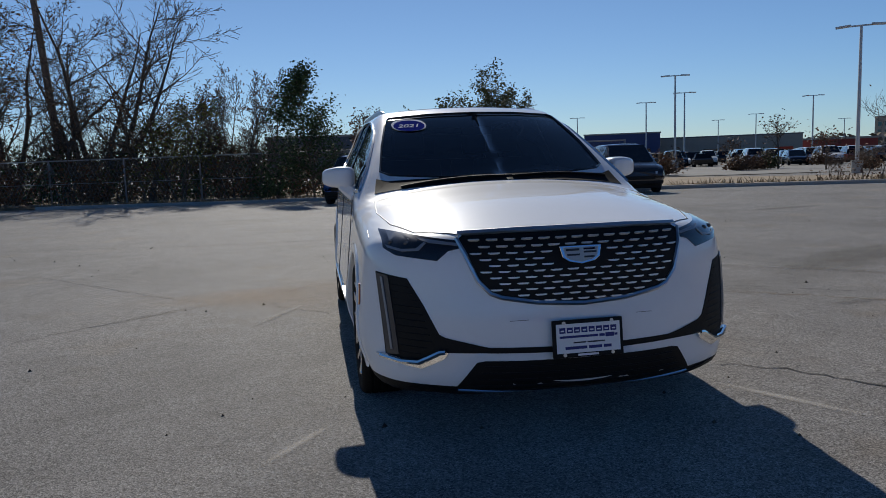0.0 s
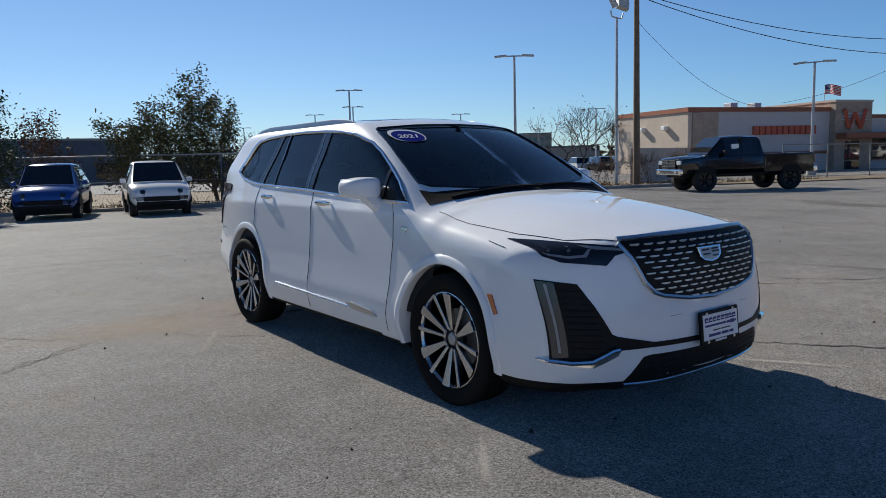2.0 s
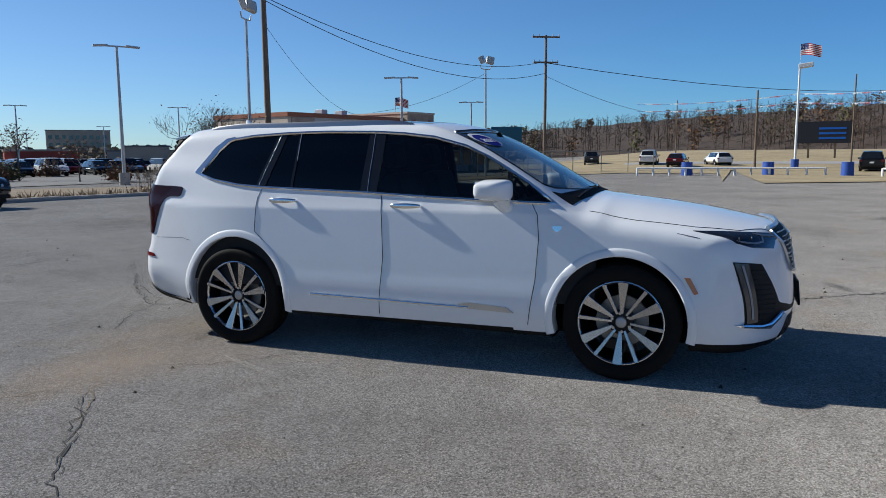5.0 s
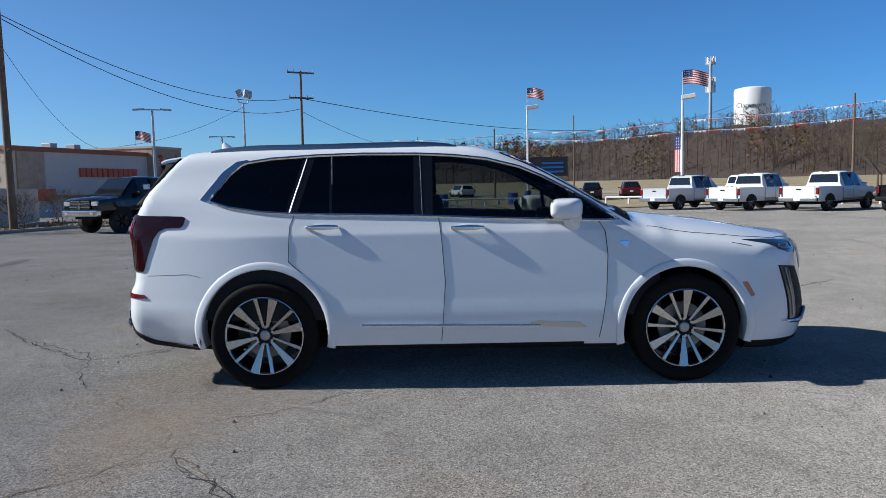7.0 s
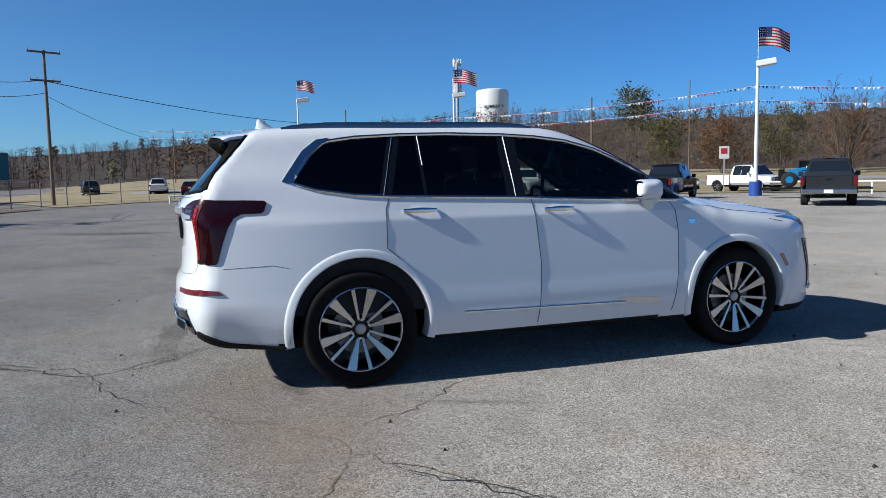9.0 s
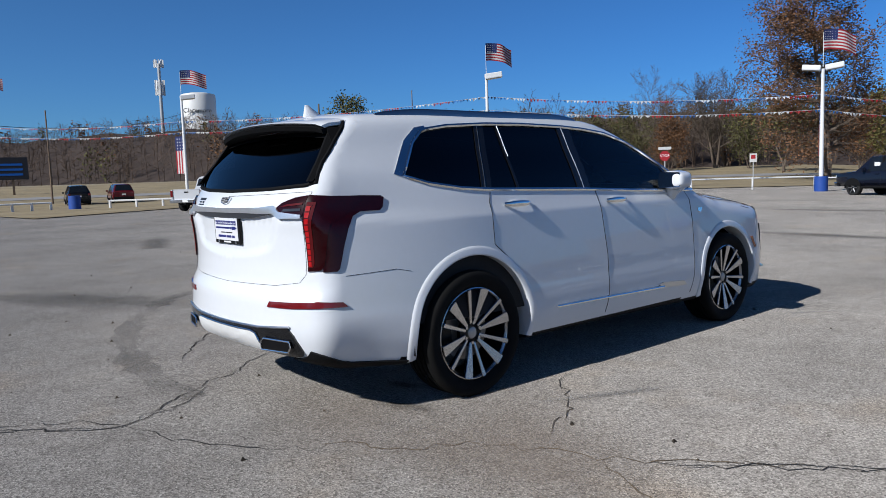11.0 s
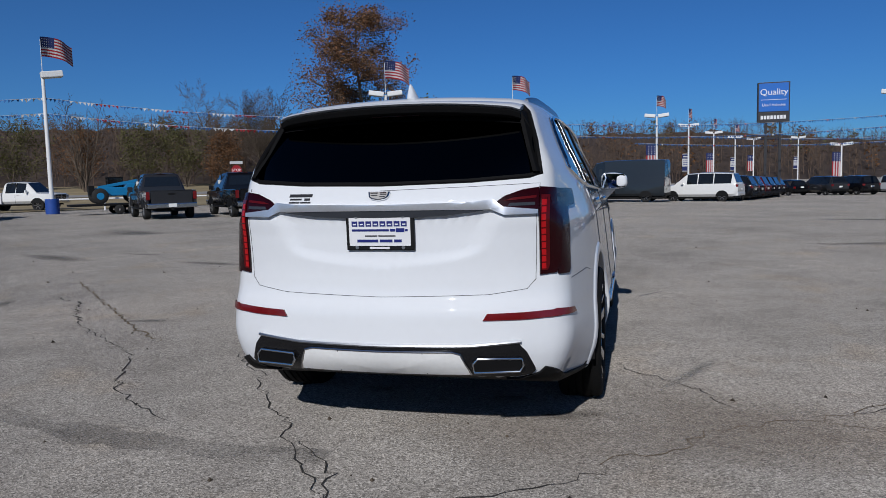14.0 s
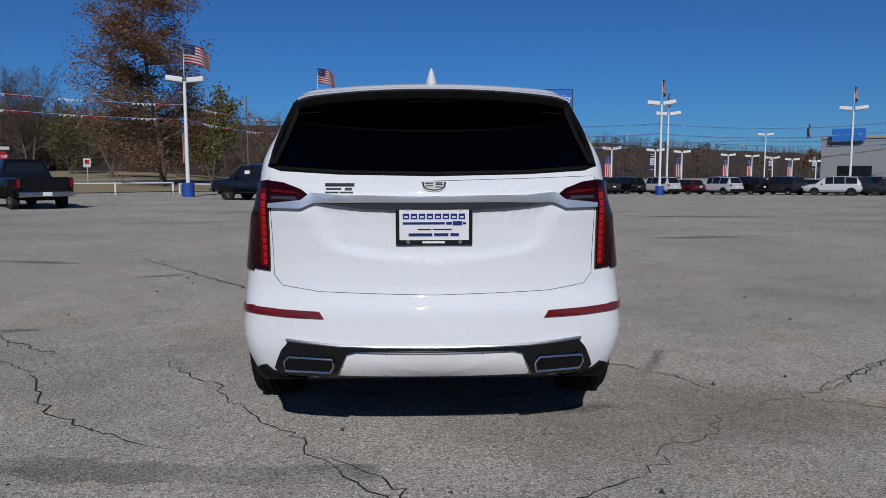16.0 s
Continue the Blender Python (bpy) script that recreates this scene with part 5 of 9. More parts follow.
part("roof_spoiler", spoiler_mesh(0.004, 0.005, 1.95, 0.0), white_pearl, hero, "white roof spoiler", smooth=True)
part("spoiler_underside", spoiler_mesh(-0.014, 0.022, 2.0, -0.001), matte_black, hero, "black spoiler underside", smooth=True)
for s in (-1, 1):
    # black fin between the spoiler's end and the rear glass
    bm = bmesh.new()
    vs = []
    for inn in (0.0, 0.018):
        vs.append([bm.verts.new((s * (x - inn), y, z)) for x, y, z in ((0.632, 2.06, 1.572), (0.604, 2.165, 1.572), (0.615, 2.165, 1.54), (0.658, 2.26, 1.4), (0.698, 2.352, 1.288), (0.71, 2.33, 1.288), (0.682, 2.17, 1.43))])
    bm.faces.new(vs[0])
    bm.faces.new(vs[1][::-1])
    for k in range(7):
        q = (k + 1) % 7
        bm.faces.new((vs[0][k], vs[0][q], vs[1][q], vs[1][k]))
    bmesh.ops.recalc_face_normals(bm, faces=bm.faces[:])
    part("spoiler_fin", bm, matte_black, hero, "black spoiler fin")
part("high_brake_lamp", boxed(-0.12, 0.12, 2.16, 2.2, 1.566, 1.572, 0.002), red_dark, hero, "high red brake lamp")

# ---- the tail ----
TAIL_IN = [(0.515, 1.145), (0.56, 1.178), (0.64, 1.205), (0.705, 1.214), (0.705, 1.108), (0.60, 1.118), (0.535, 1.13)]
TAIL_OUT = [(0.708, 1.216), (0.76, 1.212), (0.79, 1.206), (0.8, 1.19), (0.797, 1.06), (0.795, 0.95), (0.79, 0.86), (0.775, 0.835), (0.708, 0.828)]
TAIL_SIDE = [(2.335, 1.207), (2.1, 1.206), (1.985, 1.2), (1.97, 1.19), (1.985, 1.14), (2.005, 1.125), (2.335, 1.118)]
TAIL_DOWN = [(2.335, 1.119), (2.12, 1.122), (2.165, 1.1), (2.2, 1.045), (2.235, 0.95), (2.268, 0.84), (2.28, 0.828), (2.335, 0.826)]
for s, proj in ((-1, R), (1, L)):
    def M(pts):
        return [(s * a, b) for a, b in pts]
    tl = patch("tail_lamp", M(TAIL_OUT), on_rear, 0.010, red_dark, hero, 0.014, 0.025, label="dark red tail lamp")
    patch("tail_lamp_side", TAIL_SIDE, proj, 0.009, red_dark, tl, 0.012, 0.025)
    patch("tail_lamp_side", TAIL_DOWN, proj, 0.0088, red_dark, tl, 0.012, 0.025)
    patch("tail_lamp_inner", M(TAIL_IN), on_rear, 0.009, red_dark, tl, 0.012, 0.025)
    patch("lamp_line", M([(0.56, 1.158), (0.60, 1.17), (0.695, 1.178), (0.695, 1.168), (0.60, 1.16)]), on_rear, 0.0115, red_field, tl, 0.003, 0.03)
    patch("reversing_lamp", M([(0.575, 1.135), (0.69, 1.137), (0.69, 1.15), (0.585, 1.148)]), on_rear, 0.0115, lamp_grey, tl, 0.003, 0.03)
    patch("lamp_field", M([(0.714, 1.18), (0.746, 1.18), (0.748, 0.87), (0.74, 0.85), (0.714, 0.847)]), on_rear, 0.0118, red_field, tl, 0.003, 0.03, label="glowless red lamp field")
    for k in range(10):
        z = 1.16 - 0.031 * k
        patch("lamp_element", M([(0.716, z), (0.733, z), (0.733, z - 0.025), (0.716, z - 0.025)]), on_rear, 0.0135, red_bright, tl, 0.003, 0.03)
    rf = patch("rear_reflector", M([(0.468, 0.636), (0.487, 0.665), (0.65, 0.669), (0.812, 0.677), (0.812, 0.647), (0.65, 0.638)]), on_rear, 0.008, red_plastic, hero, 0.008, 0.025, label="slim red rear reflector")
    patch("reflector_side", [(2.385, 0.679), (2.27, 0.671), (2.245, 0.645), (2.385, 0.648)], proj, 0.008, red_plastic, rf, 0.008, 0.025)
    ex = thing("exhaust_tip", None)
    ex.parent = hero
    ex["label"] = "rectangular chrome exhaust tip"
    c = on_rear([(s * 0.535, 0.44)])[0]
    ex.matrix_local = Matrix.Translation((s * 0.535, c[1] + 0.026, 0.437)) @ pose(0, 0, 0, 90, 0, 180 - s * 14)
    tube("exhaust_rim", [(-0.105, -0.031, 0), (0.095, -0.028, 0), (0.112, 0.0, 0), (0.105, 0.029, 0), (-0.09, 0.031, 0), (-0.112, 0.008, 0)], 0.006, chrome, ex, True)
    bm = bmesh.new()
    prism(bm, [(-0.1, -0.028), (0.09, -0.026), (0.105, 0.0), (0.1, 0.026), (-0.088, 0.028), (-0.105, 0.008)], 0.004, Matrix.Translation((0, 0, -0.004)))
    part("exhaust_mouth", bm, matte_black, ex)
    patch("valance_side", [(2.40, 0.42), (2.34, 0.392), (2.26, 0.356), (2.2, 0.34), (1.89, 0.308), (1.89, 0.29), (2.24, 0.315), (2.40, 0.36)], proj, 0.011, black_plastic, hero, 0.014, 0.025)
patch("rear_valance", mirrored([(0, 0.513), (0.4, 0.516), (0.62, 0.535), (0.655, 0.495), (0.68, 0.44), (0.69, 0.412), (0.672, 0.39), (0.6, 0.38), (0, 0.378)]), on_rear, 0.010, black_gloss, hero, 0.016, 0.025, label="gloss black rear valance")
patch("skid_plate", mirrored([(0, 0.497), (0.33, 0.5), (0.368, 0.49), (0.41, 0.398), (0, 0.392)]), on_rear, 0.017, white_paint, hero, 0.016, 0.03, label="pale grey skid plate")
seam("skid_line", [(-0.41, 0.398), (-0.368, 0.49), (-0.33, 0.5), (0, 0.497), (0.33, 0.5), (0.368, 0.49), (0.41, 0.398)], on_rear, hero, 0.005, chrome, 0.016)
for x in (-0.2, 0.2):
    seam("skid_gap", [(x, 0.495), (x * 1.04, 0.397)], on_rear, hero, 0.002, ink_black, 0.0172)
seam("valance_chrome", [(-0.63, 0.541), (-0.4, 0.524), (0, 0.52), (0.4, 0.524), (0.63, 0.541)], on_rear, hero, 0.007, satin, 0.010)
patch("tailgate_bar", mirrored([(0, 1.15), (0.4, 1.153), (0.515, 1.162), (0.56, 1.132), (0.70, 1.118), (0.70, 1.102), (0.56, 1.1), (0.50, 1.128), (0.3, 1.132), (0, 1.132)]), on_rear, 0.02, tail_chrome, hero, 0.03, 0.03, label="satin chrome tailgate bar")
# lower, downward half of the chrome bar: its shade is put into the grey
patch("bar_shade_face", mirrored([(0, 1.131), (0.3, 1.131), (0.485, 1.126), (0.3, 1.106), (0, 1.096)]), on_rear, 0.016, bar_shade_grey, hero, 0.02, 0.03, label="dark grey lower half of the tailgate bar, shade put into its colour")
emblem(facing(on_rear([(0.0, 1.19)])[0], off=0.001), 0.105, hero)
sb = thing("dealer_sticker", None)
sb.parent = hero
for a, b, c, d in ((-0.46, -0.335, 1.192, 1.206), (-0.455, -0.39, 1.178, 1.186), (-0.375, -0.345, 1.176, 1.187), (-0.458, -0.40, 1.164, 1.171), (-0.395, -0.34, 1.164, 1.171)):
    patch("print_bar", [(-a, c), (-b, c), (-b, d), (-a, d)], on_rear, 0.0012, ink_black, sb, 0, 0.05)
sb["label"] = "small black dealer lettering"
# oval year sticker on the windshield
ov = [(-0.467 + 0.115 * math.cos(a), 1.54 + (0.05 + 0.006 * math.cos(2 * a)) * math.sin(a)) for a in np.linspace(0, 2 * math.pi, 32, endpoint=False)]
st = patch("year_sticker", ov, on_front, 0.002, sticker_white, hero, 0.0005, 0.04, label="oval blue and white year sticker on the windshield")
inn = [(-0.467 + 0.103 * math.cos(a), 1.535 + 0.04 * math.sin(a)) for a in np.linspace(0, 2 * math.pi, 32, endpoint=False)]
patch("sticker_field", [p for p in inn], on_front, 0.0032, sticker_blue, st, 0.0005, 0.04)
lettering("2021", 0.075, sticker_white, facing(on_front([(-0.467, 1.532)])[0], off=0.0042), st, "year_lettering", 0.0006, 0.001)

# ---- cabin ----
part("dashboard", boxed(-0.72, 0.72, -0.98, -0.62, 0.8, 1.13, 0.06), leather, hero)
part("instrument_hood", boxed(0.2, 0.58, -0.8, -0.6, 1.1, 1.18, 0.03), leather, hero)
bm = bmesh.new()
lathe(bm, [(0.178 + 0.015 * math.cos(a), 0.015 * math.sin(a)) for a in np.linspace(0, 2 * math.pi, 9)], 32)
sw = part("steering_wheel", bm, leather, hero, smooth=True)
sw.matrix_local = pose(0.38, -0.48, 1.06, 0, 25, 90)
bm = bmesh.new()
box(bm, -0.02, 0.02, -0.17, 0.17, -0.02, 0.02, 0.006)
box(bm, -0.02, 0.02, -0.05, 0.05, -0.16, 0.05, 0.006)
part("wheel_spokes", bm, leather, sw)


def car_seat(x, y, w):
    st = thing("car_seat", None)
    st.parent = hero
    st.matrix_local = pose(x, y, 0.55)
    part("cushion", boxed(-w, w, -0.28, 0.22, 0.05, 0.22, 0.06), leather, st)
    b = part("backrest", boxed(-w, w, -0.07, 0.07, 0.0, 0.62, 0.06), leather, st)
    b.matrix_local = pose(0, 0.25, 0.15, -14)
    hr = part("headrest", boxed(-0.13, 0.13, -0.05, 0.05, 0.0, 0.19, 0.045), leather, st)
    hr.matrix_local = pose(0, 0.43, 0.79, -10)


for x, y, w in ((-0.38, -0.1, 0.25), (0.38, -0.1, 0.25), (-0.38, 0.85, 0.25), (0.38, 0.85, 0.25), (0.0, 1.65, 0.5)):
    car_seat(x, y, w)
bm = bmesh.new()
box(bm, -0.11, 0.11, -0.46, -0.43, 1.46, 1.52, 0.012)
rod(bm, (0, -0.45, 1.5), (0, -0.36, 1.6), 0.014)
part("inner_mirror", bm, black_plastic, hero)

# ---- parked vehicles: lofted bodies with panes, wheels, lamps ----
PAINT = {}


def paint(key, color, metal=0.0):
    if key not in PAINT:
        PAINT[key] = mat(key + "_car_paint", color, 0.14, metal, var=0.03, coat=0.6, spec=0.3)
    return PAINT[key]


car_glass = mat("parked_car_glass", (0.01, 0.012, 0.014), 0.05, coat=1.0, var=0.1)
far_rubber = mat("far_tyre", (0.015, 0.015, 0.015), 0.8, var=0.2)
far_rim = mat("far_rim", (0.35, 0.35, 0.36), 0.35, 0.8, var=0.1)
black_rim = mat("black_rim", (0.02, 0.02, 0.022), 0.3, 0.5, var=0.1)
lamp_clear = mat("clear_head_lamp", (0.5, 0.52, 0.55), 0.15, 0.3, coat=1.0, var=0.1)
tag_white = mat("window_tag_white", (0.8, 0.8, 0.78), 0.6, var=0.04)


def section(row):
    y, zb, belt, w, roof, rw = row[:6]
    return [(0, y, zb), (0.86 * w, y, zb), (w, y, zb + 0.16), (w * 1.0, y, belt - 0.14), (w * 0.965, y, belt), (rw, y, roof - 0.05), (rw * 0.82, y, roof - 0.008), (0, y, roof + 0.012)]


def loft_body(parent, rows, body_mat, glass_list, body_name="body"):
    """A body lofted through cross sections; panes lie a finger's width proud of their openings."""
    vs, fs, idx = [], [], {}
    secs = [section(r) for r in rows]
    for i, s in enumerate(secs):
        for sg in (1, -1):
            for k, (x, y, z) in enumerate(s):
                idx[i, sg, k] = len(vs)
                vs.append((sg * x, y, z))
    for i in range(len(rows) - 1):
        for sg in (1, -1):
            for k in range(7):
                q = [idx[i, sg, k], idx[i, sg, k + 1], idx[i + 1, sg, k + 1], idx[i + 1, sg, k]]
                fs.append(q if sg > 0 else q[::-1])
    for i, flip in ((0, False), (len(rows) - 1, True)):
        ring = [idx[i, 1, k] for k in range(8)] + [idx[i, -1, k] for k in range(7, -1, -1)]
        fs.append(ring[::-1] if flip else ring)
    bm = bmesh.new()
    bv = [bm.verts.new(v) for v in vs]
    for f in fs:
        try:
            bm.faces.new([bv[k] for k in f])
        except ValueError:
            pass
    bmesh.ops.remove_doubles(bm, verts=bm.verts[:], dist=0.001)
    bmesh.ops.recalc_face_normals(bm, faces=bm.faces[:])
    part(body_name, bm, body_mat, parent, smooth=True)

    def pane(name, i, ks, inset=0.03):
        for sg in (1, -1) if ks == (4,) else (1,):
            bm = bmesh.new()
            if ks == (4,):
                c = [Vector(vs[idx[i, sg, 4]]), Vector(vs[idx[i + 1, sg, 4]]), Vector(vs[idx[i + 1, sg, 5]]), Vector(vs[idx[i, sg, 5]])]
            else:
                c = [Vector(vs[idx[i, 1, 5]]), Vector(vs[idx[i, -1, 5]]), Vector(vs[idx[i + 1, -1, 5]]), Vector(vs[idx[i + 1, 1, 5]])]
                up = Vector((0, 0, 0.05))
                c = [a + up for a in c]
            m = sum(c, Vector()) / 4
            c = [m + (a - m) * (1 - inset * 1.2) for a in c]
            n = (c[1] - c[0]).cross(c[2] - c[0]).normalized()
            if n.dot(m - Vector((0, m.y, 0.6))) < 0:
                n = -n
            a = [bm.verts.new(p + n * 0.012) for p in c]
            b = [bm.verts.new(p - n * 0.01) for p in c]
            bm.faces.new(a)
            for k in range(4):
                bm.faces.new((a[k], a[(k + 1) % 4], b[(k + 1) % 4], b[k]))
            bmesh.ops.recalc_face_normals(bm, faces=bm.faces[:])
            part(name, bm, car_glass, parent)
    for name, i, ks in glass_list:
        pane(name, i, ks, 0.1 if name == "rear_window" else 0.05)


def car_wheel(parent, x, y, r, w=0.24, rim=None):
    wl = thing("wheel")
    wl.parent = parent
    wl.matrix_local = pose(x, y, r, 0, 0, 0 if x > 0 else 180)
    bm = bmesh.new()
    lathe(bm, [(r * 0.66, w * 0.46), (r * 0.9, w * 0.5), (r, w * 0.36), (r, -w * 0.36), (r * 0.9, -w * 0.5), (r * 0.6, -w * 0.45)], 24)
    part("tyre", bm, far_rubber, wl, smooth=True)
    bm = bmesh.new()
    lathe(bm, [(r * 0.66, w * 0.44), (r * 0.62, w * 0.3), (r * 0.2, w * 0.22), (0.01, w * 0.25)], 20)
    part("rim", bm, black_rim, wl, smooth=True)
    bm = bmesh.new()
    for k in range(6):
        a = math.pi * k / 3
        rod(bm, (w * 0.36, 0.05 * math.cos(a), 0.05 * math.sin(a)), (w * 0.42, r * 0.64 * math.cos(a), r * 0.64 * math.sin(a)), 0.028, 0.022, 5)
    part("spokes", bm, rim or far_rim, wl)


def arches(parent, w, pts, r, body_z):
    for y in pts:
        for s in (1, -1):
            bm = bmesh.new()
            o = [(y + r * math.cos(a), max(r * math.sin(a) + r * 0.8, body_z)) for a in np.linspace(-0.3, math.pi + 0.3, 14)]
            prism(bm, o, 0.03)
            bmesh.ops.transform(bm, matrix=Matrix(((0, 0, s, s * (w - 0.018)), (1, 0, 0, 0), (0, 1, 0, 0), (0, 0, 0, 1))), verts=bm.verts[:])
            bmesh.ops.recalc_face_normals(bm, faces=bm.faces[:])
            part("wheel_arch", bm, black_plastic, parent)


def pickup(key, color, at, az, label, lift=0.0, rim=None, chrome_front=True, tags=False, group="pickups parked in the lot"):
    """A crew-cab pickup, nose along its own +y."""
    p = thing("pickup_truck", None, label, "pickup truck", group)
    pm = paint(key, color)
    L0 = lift
    rows = [(-0.62, 0.5 + L0, 1.14 + L0, 0.97, 1.17 + L0, 0.90), (-0.60, 0.48 + L0, 1.16 + L0, 0.99, 1.34 + L0, 0.84), (-0.50, 0.48 + L0, 1.17 + L0, 1.0, 1.80 + L0, 0.74), (-0.38, 0.48 + L0, 1.17 + L0, 1.0, 1.905 + L0, 0.70), (0.35, 0.48 + L0, 1.17 + L0, 1.0, 1.93 + L0, 0.71), (1.05, 0.48 + L0, 1.16 + L0, 1.0, 1.88 + L0, 0.70), (1.75, 0.48 + L0, 1.15 + L0, 1.0, 1.2 + L0, 0.86), (2.1, 0.5 + L0, 1.12 + L0, 1.0, 1.18 + L0, 0.88), (2.78, 0.5 + L0, 1.06 + L0, 0.98, 1.12 + L0, 0.86), (2.88, 0.55 + L0, 1.0 + L0, 0.92, 1.05 + L0, 0.80)]
    loft_body(p, rows, pm, [("rear_window", 1, (5,)), ("side_window", 3, (4,)), ("side_window", 4, (4,)), ("windshield", 5, (5,))], "cab")
    for s in (1, -1):
        bm = boxed(min(s * 0.99, s * 0.89), max(s * 0.99, s * 0.89), -2.72, -0.60, 0.47 + L0, 1.2 + L0, 0.04)
        part("bed_side", bm, pm, p)
        part("tail_lamp", boxed(min(s * 0.85, s * 0.995), max(s * 0.85, s * 0.995), -2.76, -2.7, 0.82 + L0, 1.15 + L0, 0.015), red_plastic, p, "red tail lamp")
        part("head_lamp", boxed(min(s * 0.58, s * 0.93), max(s * 0.58, s * 0.93), 2.8, 2.895, 0.84 + L0, 1.0 + L0, 0.02), lamp_clear, p, "clear head lamp")
        part("door_mirror", boxed(min(s * 1.0, s * 1.2), max(s * 1.0, s * 1.2), 1.1, 1.22, 1.16 + L0, 1.36 + L0, 0.03), pm if key != "black" else black_plastic, p)
        part("door_handle", boxed(min(s * 1.0, s * 1.03), max(s * 1.0, s * 1.03), 0.42, 0.62, 1.03 + L0, 1.07 + L0, 0.01), pm, p)
    for s in (1, -1):
        part("running_board", boxed(min(s * 0.88, s * 1.04), max(s * 0.88, s * 1.04), -0.7, 1.35, 0.4 + L0, 0.47 + L0, 0.02), black_plastic, p)
        for y in (-0.58, 0.33):
            part("door_gap", boxed(min(s * 0.996, s * 1.003), max(s * 0.996, s * 1.003), y - 0.006, y + 0.006, 0.52 + L0, 1.1 + L0), ink_black, p)
        part("window_pillar", boxed(min(s * 0.8, s * 0.83), max(s * 0.8, s * 0.83), 0.28, 0.38, 1.16 + L0, 1.84 + L0), black_plastic, p)
        part("fog_lamp", boxed(min(s * 0.62, s * 0.78), max(s * 0.62, s * 0.78), 2.975, 2.99, 0.52 + L0, 0.6 + L0, 0.01), lamp_clear, p)
    part("bed_floor", boxed(-0.9, 0.9, -2.7, -0.62, 0.62 + L0, 0.68 + L0), black_plastic, p)
    part("tailgate", boxed(-0.8, 0.8, -2.75, -2.68, 0.66 + L0, 1.2 + L0, 0.02), pm, p)
    part("tailgate_handle", boxed(-0.13, 0.13, -2.762, -2.748, 1.02 + L0, 1.09 + L0, 0.006), black_plastic, p)
    part("tailgate_edge", boxed(-0.8, 0.8, -2.765, -2.7, 1.18 + L0, 1.215 + L0, 0.012), pm if chrome_front else black_plastic, p)
    part("high_brake_lamp", boxed(-0.18, 0.18, -0.46, -0.40, 1.875 + L0, 1.91 + L0, 0.008), red_dark, p)
    part("tow_hitch", boxed(-0.05, 0.05, -2.93, -2.7, 0.4 + L0, 0.48 + L0, 0.01), black_plastic, p)
    part("rear_bumper", boxed(-0.97, 0.97, -2.9, -2.7, 0.48 + L0, 0.68 + L0, 0.04), chrome if chrome_front else black_plastic, p, "rear bumper")
    part("number_plate", boxed(-0.16, 0.16, -2.91, -2.9, 0.52 + L0, 0.66 + L0), tag_white, p, "white plate")
    part("front_bumper", boxed(-0.97, 0.97, 2.78, 2.98, 0.45 + L0, 0.68 + L0, 0.05), chrome if chrome_front else black_plastic, p, "front bumper")
    g = part("grille", boxed(-0.56, 0.56, 2.84, 2.93, 0.7 + L0, 1.03 + L0, 0.03), black_plastic, p)
    for k in range(2):
        part("grille_bar", boxed(-0.56, 0.56, 2.92, 2.95, 0.78 + 0.12 * k + L0, 0.81 + 0.12 * k + L0, 0.006), chrome, g)
    part("grille_bar", boxed(-0.04, 0.04, 2.92, 2.96, 0.72 + L0, 1.02 + L0, 0.006), chrome, g)
    part("chassis", boxed(-0.6, 0.6, -2.6, 2.7, 0.34 + L0, 0.56 + L0, 0.03), black_plastic, p)
    if tags:
        part("window_tag", boxed(1.0 - 0.16, 1.0 - 0.12, 0.45, 0.75, 1.3 + L0, 1.6 + L0), tag_white, p, "white paper window tag")
        part("window_tag", boxed(-1.0 + 0.12, -1.0 + 0.16, 0.45, 0.75, 1.3 + L0, 1.6 + L0), tag_white, p, "white paper window tag")
    r = 0.39 + L0 * 0.35
    arches(p, 1.0, (-1.75, 1.85), r + 0.09, 0.5 + L0)
    for x in (-0.86, 0.86):
        for y in (-1.75, 1.85):
            car_wheel(p, x, y, r, 0.27, rim)
    p.matrix_world = Matrix.Translation((*at, gz(*at))) @ pose(0, 0, 0, 0, 0, -az)
    return p


